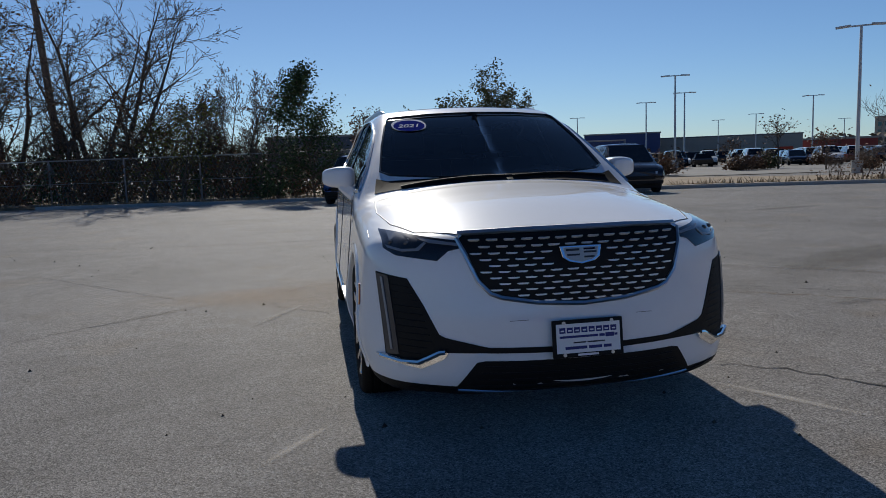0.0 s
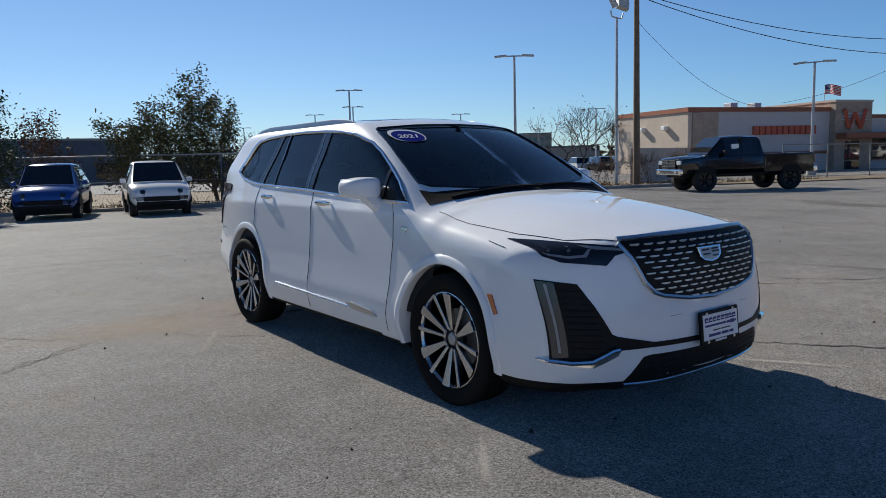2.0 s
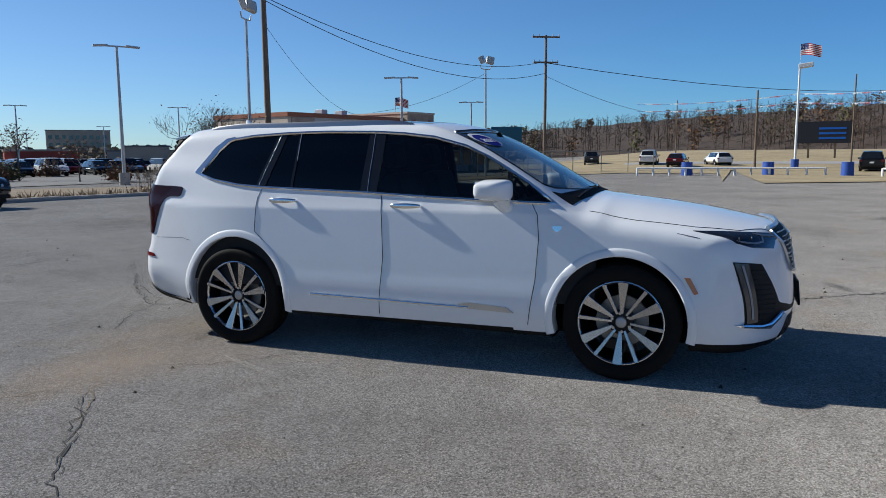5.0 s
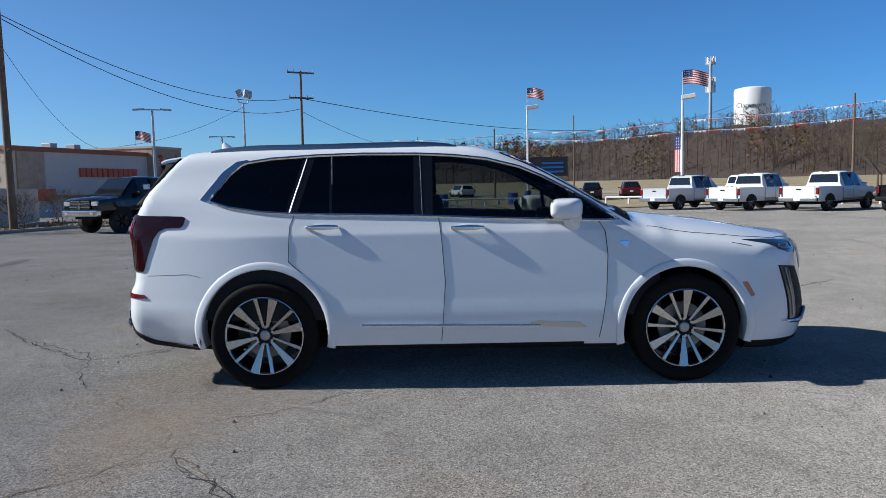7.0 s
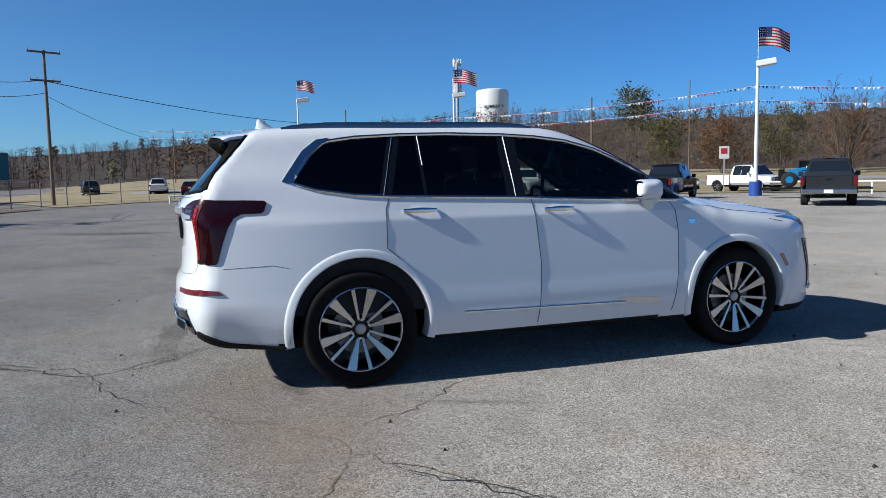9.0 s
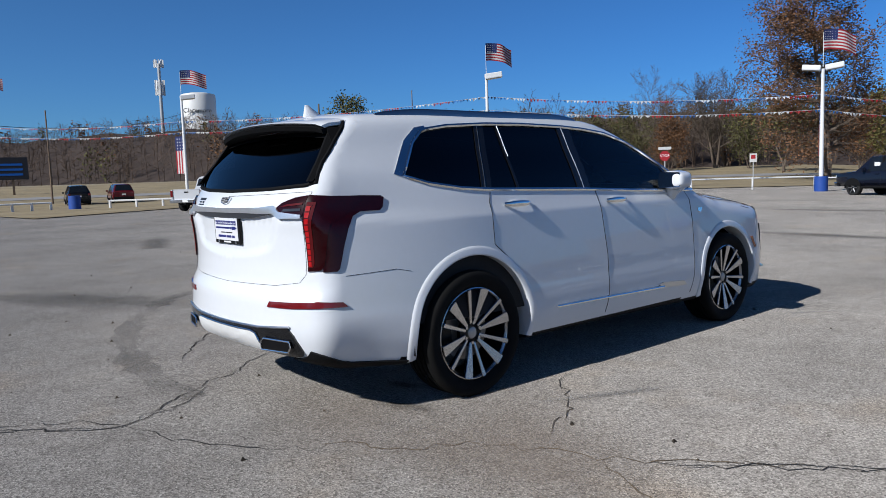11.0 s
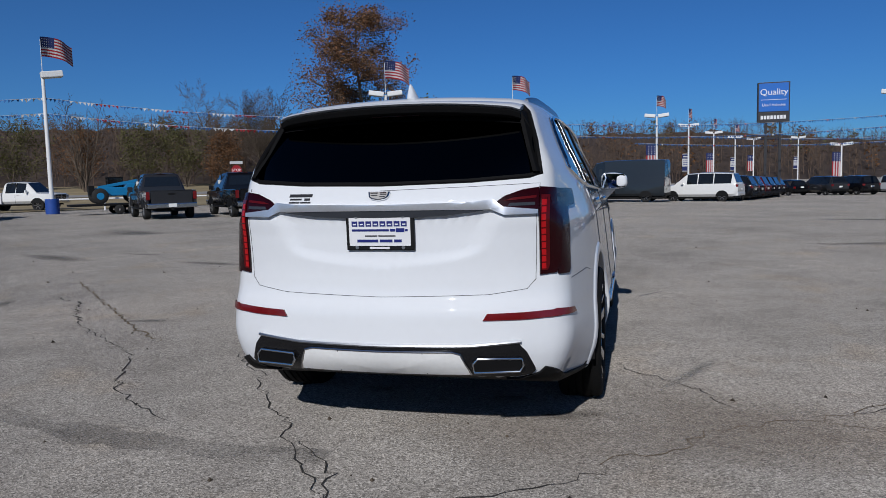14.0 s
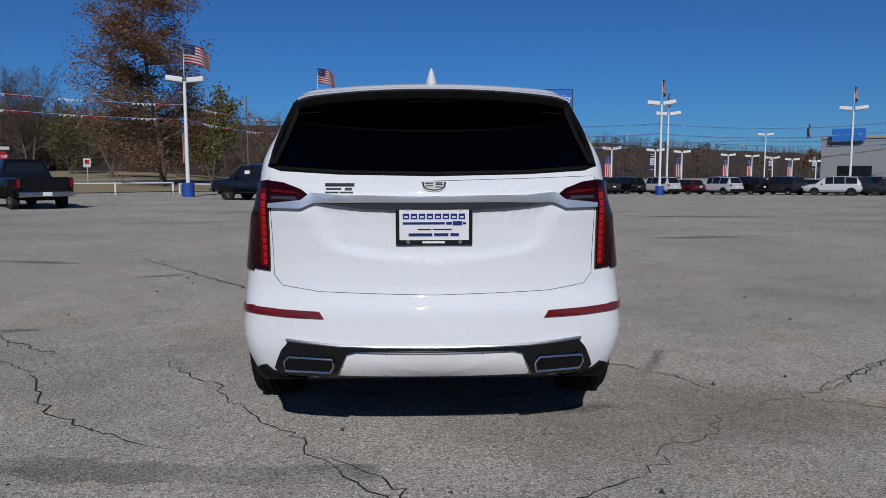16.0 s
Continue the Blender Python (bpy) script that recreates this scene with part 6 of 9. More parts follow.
def wagon(name, key, color, at, az, label, h=1.72, length=4.7, boxy=0.5, category="car", group="cars parked in the lot", w=0.93, van=False, face="dark"):
    """An SUV, hatch or van; nose along its own +y."""
    p = thing(name, None, label, category, group)
    pm = paint(key, color)
    k = length / 4.7
    b = h * 0.6
    if van:
        rows = [(-2.95, 0.42, 1.3, 0.98, 2.6, 0.86), (-2.9, 0.4, 1.32, 1.0, 2.72, 0.88), (-1.0, 0.4, 1.32, 1.0, 2.76, 0.88), (0.9, 0.4, 1.3, 1.0, 2.74, 0.87), (1.55, 0.4, 1.28, 1.0, 2.6, 0.84), (2.35, 0.42, 1.22, 0.99, 1.34, 0.84), (2.85, 0.45, 1.02, 0.94, 1.12, 0.8), (2.98, 0.5, 0.9, 0.86, 0.96, 0.74)]
        panes = [("windshield", 4, (5,)), ("side_window", 3, (4,))]
    else:
        rows = [(-2.3 * k, 0.42, b - 0.1, w * 0.90, b - 0.04, w * 0.8), (-2.22 * k, 0.36, b, w * 0.95, b + 0.05, w * 0.84), (-(1.75 + 0.25 * boxy) * k, 0.34, b + 0.02, w * 0.99, h - 0.06, w * 0.68), (-0.95 * k, 0.33, b + 0.01, w, h, w * 0.72), (-0.05 * k, 0.33, b, w, h, w * 0.73), (0.6 * k, 0.33, b - 0.02, w, h - 0.05, w * 0.72), (1.35 * k, 0.33, b - 0.05, w, b + 0.02, w * 0.87), (1.9 * k, 0.35, b - 0.12, w * 0.97, b - 0.05, w * 0.84), (2.25 * k, 0.38, b - 0.25, w * 0.9, b - 0.18, w * 0.78), (2.35 * k, 0.45, b - 0.36, w * 0.82, b - 0.3, w * 0.7)]
        panes = [("rear_window", 1, (5,)), ("side_window", 2, (4,)), ("side_window", 3, (4,)), ("side_window", 4, (4,)), ("windshield", 5, (5,))]
    loft_body(p, rows, pm, panes)
    yb, yf = rows[0][0], rows[-1][0]
    for s in (1, -1):
        zz = b - 0.2 if not van else 1.0
        part("tail_lamp", boxed(min(s * w * 0.72, s * w * 0.95), max(s * w * 0.72, s * w * 0.95), yb - 0.01, yb + 0.14, zz, zz + (0.18 if not van else 0.45), 0.02), red_plastic, p, "red tail lamp")
        fl = part("head_lamp", boxed(-0.17, 0.17, -0.05, 0.05, -0.045, 0.045, 0.02), lamp_clear, p, "clear head lamp")
        fl.matrix_local = pose(s * w * 0.68, yf - 0.1, b - 0.33 if not van else 0.88, 20, 0, -s * 30)
        part("door_mirror", boxed(min(s * (w + 0.0), s * (w + 0.17)), max(s * (w + 0.0), s * (w + 0.17)), 0.75 * k, 0.87 * k, b + 0.0, b + 0.14, 0.03), black_plastic if van else pm, p)
    part("front_grille", boxed(-0.5, 0.5, yf - 0.06, yf + 0.015, 0.5, b - 0.42 if not van else 0.8, 0.02), (white_paint if face == "blank" else black_plastic), p)
    if name == "hatchback":
        part("lower_intake", boxed(-0.5, 0.5, yf - 0.1, yf + 0.035, 0.47, 0.6, 0.02), black_plastic, p)
        for s in (1, -1):
            hl = part("lamp_bezel", boxed(-0.2, 0.2, -0.06, 0.06, -0.07, 0.07, 0.03), black_gloss, p, "dark lamp bezel")
            hl.matrix_local = pose(s * w * 0.7, yf - 0.13, b - 0.3, 20, s * 14, -s * 32)
    part("front_bumper", boxed(-w * 0.8, w * 0.8, yf - 0.1, yf + 0.03, 0.34, 0.46, 0.03), black_plastic, p)
    part("rear_bumper", boxed(-w * 0.9, w * 0.9, yb - 0.03, yb + 0.12, 0.38, 0.58, 0.03), black_plastic if key != "white" else pm, p)
    part("number_plate", boxed(-0.16, 0.16, yb - 0.04, yb - 0.03, 0.72, 0.86), tag_white, p, "white plate")
    part("underbody", boxed(-w * 0.8, w * 0.8, yb + 0.2, yf - 0.2, 0.2, 0.4, 0.03), black_plastic, p)
    if van:
        part("window_tag", boxed(0.94, 0.955, 1.1, 1.5, 1.55, 1.95), tag_white, p, "white paper window tag")
        part("window_tag", boxed(-0.955, -0.94, 0.55, 0.95, 1.55, 1.95), tag_white, p, "white paper window tag")
    r = 0.345 if h > 1.65 else 0.32
    ys = (-1.45 * k, 1.42 * k) if not van else (-1.75, 1.85)
    arches(p, w if not van else 1.0, ys, r + 0.07, 0.36)
    for x in (-w + 0.12, w - 0.12):
        for y in ys:
            car_wheel(p, x, y, r, 0.22)
    p.matrix_world = Matrix.Translation((*at, gz(*at))) @ pose(0, 0, 0, 0, 0, -az)
    return p


# the two small electric hatchbacks at the north edge
wagon("hatchback", "blue", (0.02, 0.075, 0.26), (0.6, 21.0), 197, "dark blue compact electric hatchback by the fence", 1.66, 4.15, 0.3, "hatchback", "small hatchbacks by the fence", 0.88, face="dark")
wagon("hatchback", "white", (0.72, 0.72, 0.71), (3.3, 19.8), 190, "white compact electric hatchback by the fence", 1.66, 4.15, 0.3, "hatchback", "small hatchbacks by the fence", 0.88, face="blank")
pickup("black", (0.006, 0.006, 0.008), (23.9, 12.4), -63, "lifted black crew-cab pickup with chrome bumper", 0.22, black_rim, True, True)
pickup("silver", (0.5, 0.51, 0.53), (36.9, -13.6), 146, "silver crew-cab pickup at the lot's east edge")
pickup("white", (0.72, 0.72, 0.71), (33.7, -16.2), 146, "white crew-cab pickup at the lot's east edge")
pickup("white", (0.72, 0.72, 0.71), (31.4, -19.0), 146, "white crew-cab pickup at the lot's east edge")
pickup("white", (0.72, 0.72, 0.71), (42, -18.9), 146, "white pickup behind the front row", 0.05)
pickup("black", (0.006, 0.006, 0.008), (29.2, -22.3), 142, "black crew-cab pickup between white ones", chrome_front=False)
pickup("charcoal", (0.025, 0.026, 0.03), (19.0, -23.0), 136, "dark grey crew-cab pickup by the white rail", tags=True)
pickup("black", (0.006, 0.006, 0.008), (15.9, -24.6), 136, "black crew-cab pickup by the white rail", tags=True)
pickup("navy", (0.008, 0.01, 0.02), (8.2, -34.5), 112, "dark navy crew-cab pickup with window tags", tags=True)
pickup("red", (0.42, 0.012, 0.012), (5.3, -36.5), 108, "bright red crew-cab pickup with window tags", tags=True)
pickup("black", (0.006, 0.006, 0.008), (2.9, -43.0), 108, "black crew-cab pickup in the far row", chrome_front=False)
pickup("white", (0.72, 0.72, 0.71), (39, -36), -100, "white pickup on the far drive", 0.05)
wagon("van", "slate", (0.024, 0.03, 0.037), (-0.6, -45.5), 104, "slate grey high-roof cargo van", 2.75, 5.9, category="van", group="vans parked in the lot", van=True)
wagon("suv", "white", (0.72, 0.72, 0.71), (-5.8, -47.8), 112, "white full-size SUV in the far row", 1.93, 5.4, 0.9, group="vehicles in the far row", w=1.0)

# ---- far rows: a few prototypes, copied ----
ROW_PAINTS = [("black", (0.006, 0.006, 0.008)), ("charcoal", (0.025, 0.026, 0.03)), ("maroon", (0.10, 0.008, 0.012)), ("silver", (0.5, 0.51, 0.53)), ("white", (0.72, 0.72, 0.71)), ("navy", (0.008, 0.01, 0.02))]
WORDS = {"black": "black", "charcoal": "dark grey", "maroon": "dark red", "silver": "silver", "white": "white", "navy": "dark navy"}
row_rng = random.Random(11)
protos = {}


def row_car(kind, key, at, az, where, group):
    if (kind, key) not in protos:
        col = dict(ROW_PAINTS)[key]
        lab = f"{WORDS[key]} {kind} parked in {where}"
        if kind == "suv":
            ob = wagon("suv", key, col, at, az, lab, 1.75, 4.8, 0.6, "car", group, 0.95)
        else:
            ob = wagon("sedan", key, col, at, az, lab, 1.47, 4.7, 0.1, "car", group, 0.9)
        protos[kind, key] = ob
        return ob
    ob = copy_thing(protos[kind, key], Matrix.Translation((*at, gz(*at))) @ pose(0, 0, 0, 0, 0, -az))
    return tagged(ob, f"{WORDS[key]} {kind} parked in {where}", "car", group)


row_keys = ["black", "charcoal", "maroon", "black", "navy", "charcoal", "maroon", "silver", "black", "charcoal", "black", "white", "black", "navy", "charcoal", "silver", "black", "charcoal"]
for i in range(6):   # behind the white SUV, receding
    row_car("suv", row_keys[i], (-7.4 - 0.9 * i, -50.6 - 2.9 * i), 112, "the dealer's row", "vehicles in the far row")
for i in range(15):   # long row along the south
    row_car("suv" if i % 4 else "sedan", row_keys[(i * 5) % 18], (-15.5 - 2.75 * i, -71 + 0.75 * i + 1.2 * (i % 2)), 150 + 8 * row_rng.random(), "the dealer's far row", "vehicles in the far row")
row_car("suv", "silver", (-37.5, -60.5), 118, "the dealer's row", "vehicles in the far row")
row_car("suv", "charcoal", (-42.5, -59.5), 118, "the dealer's row", "vehicles in the far row")
row_car("suv", "white", (-46.0, -57.5), 118, "the dealer's row", "vehicles in the far row")
# beyond the east rail
row_car("suv", "black", (67, -14.0), 100, "the gravel beyond the rail", "cars beyond the rail")
row_car("suv", "maroon", (68, -18.0), 100, "the gravel beyond the rail", "cars beyond the rail")
row_car("sedan", "white", (82, -1.5), 70, "the grass beyond the rail", "cars beyond the rail")
row_car("suv", "white", (84, 6.0), 90, "the grass beyond the rail", "cars beyond the rail")
row_car("sedan", "maroon", (78, 2.5), 95, "the grass beyond the rail", "cars beyond the rail")
row_car("suv", "charcoal", (92, 14), 80, "the grass beyond the rail", "cars beyond the rail")
# dark SUV beside the hero's mirror at the north edge
row_car("suv", "charcoal", (10.2, 20.4), 188, "the lot by the fence", "cars by the fence")
# the store's crowded car park
for j in range(3):
    for i in range(20):
        if row_rng.random() < 0.12:
            continue
        x, y = 14 + 3.7 * i + 5 * (j % 2) + row_rng.gauss(0, 0.4), 64 + 8.0 * j - 0.8 * i + row_rng.gauss(0, 0.3)
        if x > 3 + 0.26 * y:
            row_car("suv" if row_rng.random() < 0.55 else "sedan", row_rng.choice(["white", "silver", "black", "charcoal", "white", "silver", "maroon", "navy"]), (x, y), 25 + 180 * (row_rng.random() < 0.5), "the store's car park", "cars in the store's car park")


def far_car(key, tall):
    """A small car for the distant rows: body, glasshouse, roof and wheels."""
    p = thing("parked_car", None)
    pm = paint(key, dict(ROW_PAINTS)[key])
    z1, z2 = (0.98, 1.7) if tall else (0.9, 1.42)
    turn = Matrix(((0, 0, 1, 0), (1, 0, 0, 0), (0, 1, 0, 0), (0, 0, 0, 1)))
    bm = bmesh.new()
    prism(bm, [(-2.3, 0.4), (-2.1, 0.28), (2.1, 0.28), (2.32, 0.45), (2.28, 0.72), (1.4, z1 - 0.06), (0.9, z1), (-2.1, z1), (-2.32, 0.8)], 1.78, turn @ Matrix.Translation((0, 0, -0.89)))
    part("body", bm, pm, p)
    back = -2.0 if tall else -1.6
    for nm, mt, lo, hi, q0, q1 in (("glasshouse", black_gloss, z1, z2 - 0.06, 0.0, 0.85), ("roof", pm, z2 - 0.06, z2, 0.85, 1.0)):
        bm = bmesh.new()
        vs = []
        for z, q in ((lo, q0), (hi, q1)):
            w, ya, yb = 0.86 - 0.2 * q, back + 0.35 * q, 1.1 - 0.85 * q
            vs += [bm.verts.new((sx * w, y, z)) for sx, y in ((-1, ya), (1, ya), (1, yb), (-1, yb))]
        for f in ((0, 3, 2, 1), (4, 5, 6, 7), (0, 1, 5, 4), (1, 2, 6, 5), (2, 3, 7, 6), (3, 0, 4, 7)):
            bm.faces.new([vs[k] for k in f])
        part(nm, bm, mt, p)
    for sx in (-1, 1):
        for y in (-1.42, 1.42):
            bm = bmesh.new()
            rod(bm, (sx * 0.70, y, 0.33), (sx * 0.91, y, 0.33), 0.33, n=12)
            part("wheel", bm, rubber, p)
    return p


far_protos = {}
for j in range(11):
    for i in range(20):
        if row_rng.random() < 0.1:
            continue
        x, y = 18 + 3.6 * i + 6 * (j % 2) + 2.0 * j + row_rng.gauss(0, 0.3), 72 + 6.0 * j - 0.9 * i + row_rng.gauss(0, 0.3)
        if x < 3 + 0.26 * y:
            continue
        key, tall = row_rng.choice(["white", "silver", "black", "charcoal", "white", "silver", "maroon", "navy"]), row_rng.random() < 0.5
        if (key, tall) not in far_protos:
            ob = far_protos[key, tall] = far_car(key, tall)
            ob.matrix_world = Matrix.Translation((x, y, gz(x, y))) @ pose(0, 0, 0, 0, 0, -25)
        else:
            ob = copy_thing(far_protos[key, tall], Matrix.Translation((x, y, gz(x, y))) @ pose(0, 0, 0, 0, 0, -25 + 180 * (row_rng.random() < 0.5)))
        tagged(ob, f"{WORDS[key]} {'SUV' if tall else 'sedan'} parked in the store's car park", "car", "cars in the store's car park")

# ---- poles, flags, signs, buildings ----
pole_white = mat("white_pole_paint", (0.75, 0.75, 0.74), 0.5, var=0.06, scale=3)
pole_grey = mat("galvanised_pole", (0.42, 0.43, 0.44), 0.5, 0.4, var=0.1, scale=3)
pole_wood = mat("weathered_pole_wood", (0.16, 0.115, 0.08), 0.9, var=0.35, scale=3, bump=0.5, bscale=30)
blue_base = mat("blue_painted_concrete", (0.02, 0.07, 0.32), 0.6, var=0.15, scale=4)
flag_red = mat("flag_red", (0.3, 0.012, 0.02), 0.8, var=0.1)
flag_white = mat("flag_white", (0.5, 0.5, 0.5), 0.8, var=0.05)
flag_blue = mat("flag_blue", (0.012, 0.022, 0.10), 0.8, var=0.1)
lamp_pane = mat("flood_lamp_pane", (0.5, 0.5, 0.45), 0.25, coat=0.5, var=0.1)
wire_black = mat("wire", (0.02, 0.02, 0.022), 0.7, var=0.1)
pennant_blue = mat("pennant_blue", (0.018, 0.1, 0.3), 0.7, var=0.1)


def flag_meshes():
    """Striped flag, hoist at x = 0, 1.6 long and 0.9 high; three meshes to share."""
    out = {}
    nx, ny = 20, 13
    for nm in ("red", "white", "blue"):
        v, f = [], []
        for i in range(nx):
            for j in range(ny):
                canton = i < 8 and j >= 6
                kind = "blue" if canton else ("red" if j % 2 == 0 else "white")
                if kind != nm:
                    continue
                k = len(v)
                for a, b in ((i, j), (i + 1, j), (i + 1, j + 1), (i, j + 1)):
                    x = 1.6 * a / nx
                    v.append((x, 0.13 * math.sin(4.5 * x + 0.9 * b / ny) * min(1, x * 1.6), 0.9 * b / ny - 0.16 * x * x * 0.6 + 0.05 * math.sin(3 * x)))
                f.append((k, k + 1, k + 2, k + 3))
        me = bpy.data.meshes.new("flag_" + nm)
        me.from_pydata(v, [], f)
        me.materials.append({"red": flag_red, "white": flag_white, "blue": flag_blue}[nm])
        out[nm] = me
    v, f = [], []
    for i in range(5):
        for j in range(4):
            x, z = 0.08 + 0.115 * i, 0.47 + 0.11 * j
            yy = 0.13 * math.sin(4.5 * x + 0.9 * z) * min(1, x * 1.6)
            for s in (-0.012, 0.012):
                k = len(v)
                v += [(x, yy + s, z), (x + 0.035, yy + s, z), (x + 0.035, yy + s, z + 0.035), (x, yy + s, z + 0.035)]
                f.append((k, k + 1, k + 2, k + 3))
    me = bpy.data.meshes.new("flag_stars")
    me.from_pydata(v, [], f)
    me.materials.append(flag_white)
    out["stars"] = me
    return out


FLAG = flag_meshes()


def flag(at, az, size=1.0, label="American flag flying from a slim staff"):
    fl = thing("flag", None, label, "flag", "flags on the lamp posts")
    for nm, word in (("red", "red_stripes"), ("white", "white_stripes"), ("blue", "canton"), ("stars", "stars")):
        ob = new(word, FLAG[nm])
        ob.parent = fl
    fl.matrix_world = Matrix.Translation(at) @ pose(0, 0, 0, 0, 0, 90 - az) @ Matrix.Diagonal((size, size, size, 1))
    return fl


def banner_flag(parent_at, az, w, h):
    """A tall striped banner hung down the post."""
    b = thing("striped_banner", None, "long striped banner with stars hung on a lamp post", "banner", "banners on the lamp posts")
    for k in range(7):
        part("stripe", boxed(w * k / 7, w * (k + 1) / 7, -0.012, 0.012, 0, h * 0.62), flag_red if k % 2 == 0 else flag_white, b)
    part("canton", boxed(0, w, -0.013, 0.013, h * 0.62, h), flag_blue, b)
    for i in range(3):
        for j in range(4):
            part("star", boxed(w * (0.15 + 0.28 * i), w * (0.25 + 0.28 * i), -0.016, 0.016, h * (0.66 + 0.085 * j), h * (0.69 + 0.085 * j)), flag_white, b)
    b.matrix_world = Matrix.Translation(parent_at) @ pose(0, 0, 0, 0, 0, 90 - az)


def banner_sign(parent_at, az, w, h):
    b = thing("sale_banner", None, "white and navy upright banner with illegible print", "banner", "banners on the lamp posts")
    part("cloth", boxed(0, w, -0.012, 0.012, 0, h, 0.0), flag_white, b)
    part("top_band", boxed(0, w, -0.016, 0.016, h * 0.72, h * 0.96), flag_blue, b)
    part("bottom_band", boxed(0, w, -0.016, 0.016, h * 0.04, h * 0.28), flag_blue, b)
    for k in range(3):
        part("print_bar", boxed(w * 0.15, w * 0.85, -0.017, 0.017, h * (0.38 + 0.1 * k), h * (0.41 + 0.1 * k)), ink_blue, b)
    part("print_bar", boxed(w * 0.15, w * 0.85, -0.019, 0.019, h * 0.8, h * 0.87), flag_white, b)
    b.matrix_world = Matrix.Translation(parent_at) @ pose(0, 0, 0, 0, 0, 90 - az)


def dealer_lamp(x, y, az, h=8.3, heads=2, staff=True, hang=None, base=True, size=1.0):
    """White lot lamp with box heads; a flag staff on top."""
    L1 = thing("lot_lamp", None, "white lot lamp with box-shaped heads and blue base" if base else "white lot lamp with box-shaped heads", "lamp post", "white lot lamps")
    z0 = gz(x, y)
    L1.matrix_world = Matrix.Translation((x, y, z0)) @ pose(0, 0, 0, 0, 0, -az)
    bm = bmesh.new()
    rod(bm, (0, 0, 0), (0, 0, h - 0.1), 0.13, 0.09, 10)
    part("post", bm, pole_white, L1, smooth=True)
    if base:
        bm = bmesh.new()
        rod(bm, (0, 0, 0), (0, 0, 0.85), 0.36, 0.36, 16)
        part("base", bm, blue_base, L1, "blue painted concrete base", smooth=True)
    for s in ((-1, 1) if heads == 2 else (1,)):
        hd = part("lamp_head", boxed(-0.55, 0.55, -0.3, 0.3, -0.17, 0.17, 0.05), pole_white, L1)
        hd.matrix_local = pose((s * 0.68 if heads == 2 else 0.45) * size, 0, h, 0, -s * 7, 0) @ Matrix.Scale(size, 4)
        pn = part("lamp_pane", boxed(-0.45, 0.45, -0.24, 0.24, -0.19, -0.165), lamp_pane, hd)
    if staff:
        bm = bmesh.new()
        rod(bm, (0, 0, h), (0, 0, h + 1.9), 0.02, 0.015, 6)
        part("flag_staff", bm, pole_white, L1)
        flag((x, y, z0 + h + 0.95), 208 + 12 * math.sin(x), 1.2)
    if hang == "flag":
        banner_flag((x, y, z0 + h * 0.29), 150 if y > -45 and x < 20 else 75, 1.1, 2.9)
    elif hang == "sign":
        banner_sign((x, y, z0 + 2.6), 85, 0.75, 2.2)
    return L1


dealer_lamp(75.6, -8.7, 95, 9.9, heads=1, hang="sign", size=1.2)
dealer_lamp(53.2, -18.5, 108, heads=1, hang="flag")
dealer_lamp(30.4, -29.3, 132, 7.75, heads=1)
dealer_lamp(13.9, -39.5, 160, 6.95, hang="flag", size=0.86)
dealer_lamp(7.5, -50.5, 170, 7.25, hang="sign", size=0.86)
for az, slope, hang, st in ((-177.6, 0.0717, "flag", True), (-175.45, 0.0593, "sign", True), (-173.8, 0.0487, "flag", True), (-172.4, 0.042, "sign", True), (-171.2, 0.039, "flag", False), (-168.35, 0.0326, "sign", False), (-165.57, 0.0284, "flag", False), (-160.5, 0.0232, "flag", False), (-162.4, 0.0257, "sign", False), (-157.3, 0.0187, "flag", False), (-155.7, 0.0171, "flag", False), (-154.35, 0.0148, "sign", False), (-153.1, 0.0126, "flag", False), (-151.6, 0.0104, "sign", False), (-154.88, 0.0435, None, False)):
    d = (8.3 - 1.25 - 1.26) / slope if slope > 0.03 else (6.2 - 1.25 - 1.26) / (slope + 0.008) 
    d = min(d, 150)
    x, y = polar(az, d, (-0.4, 5.6))
    dealer_lamp(x, y, az, 8.3 if slope > 0.03 else max(3.0, 1.26 + slope * d - gz(x, y)), staff=st, hang=hang, base=False)
dealer_lamp(*polar(-162.1, 70, (-0.3, 5.6)), -160)
dealer_lamp(*polar(-161.7, 81, (-0.5, 5.6)), -161)
dealer_lamp(*polar(-149.4, 82, (0, 5.6)), -150)
flag((*polar(-152.0, 80, (0, 5.6)), 4.6), 205, 1.1)


def retail_lamp(x, y, h, az, label="slim grey car-park lamp with two flat heads", base=0.0):
    L1 = thing("car_park_lamp", None, label, "lamp post", "grey car-park lamps")
    L1.matrix_world = Matrix.Translation((x, y, gz(x, y))) @ pose(0, 0, 0, 0, 0, -az)
    bm = bmesh.new()
    rod(bm, (0, 0, 0), (0, 0, h), 0.11, 0.07, 8)
    part("post", bm, pole_grey, L1, smooth=True)
    bm = bmesh.new()
    rod(bm, (0, 0, 0), (0, 0, 0.7), 0.3, 0.3, 12)
    part("base", bm, kerb_concrete, L1, smooth=True)
    part("arm", boxed(-0.55, 0.55, -0.04, 0.04, h - 0.06, h + 0.02), pole_grey, L1)
    for s in (-1, 1):
        hd = part("lamp_head", boxed(-0.38, 0.38, -0.18, 0.18, -0.05, 0.05, 0.02), pole_grey, L1)
        hd.matrix_local = pose(s * 0.85, 0, h - 0.01, 0, s * 4, 0)


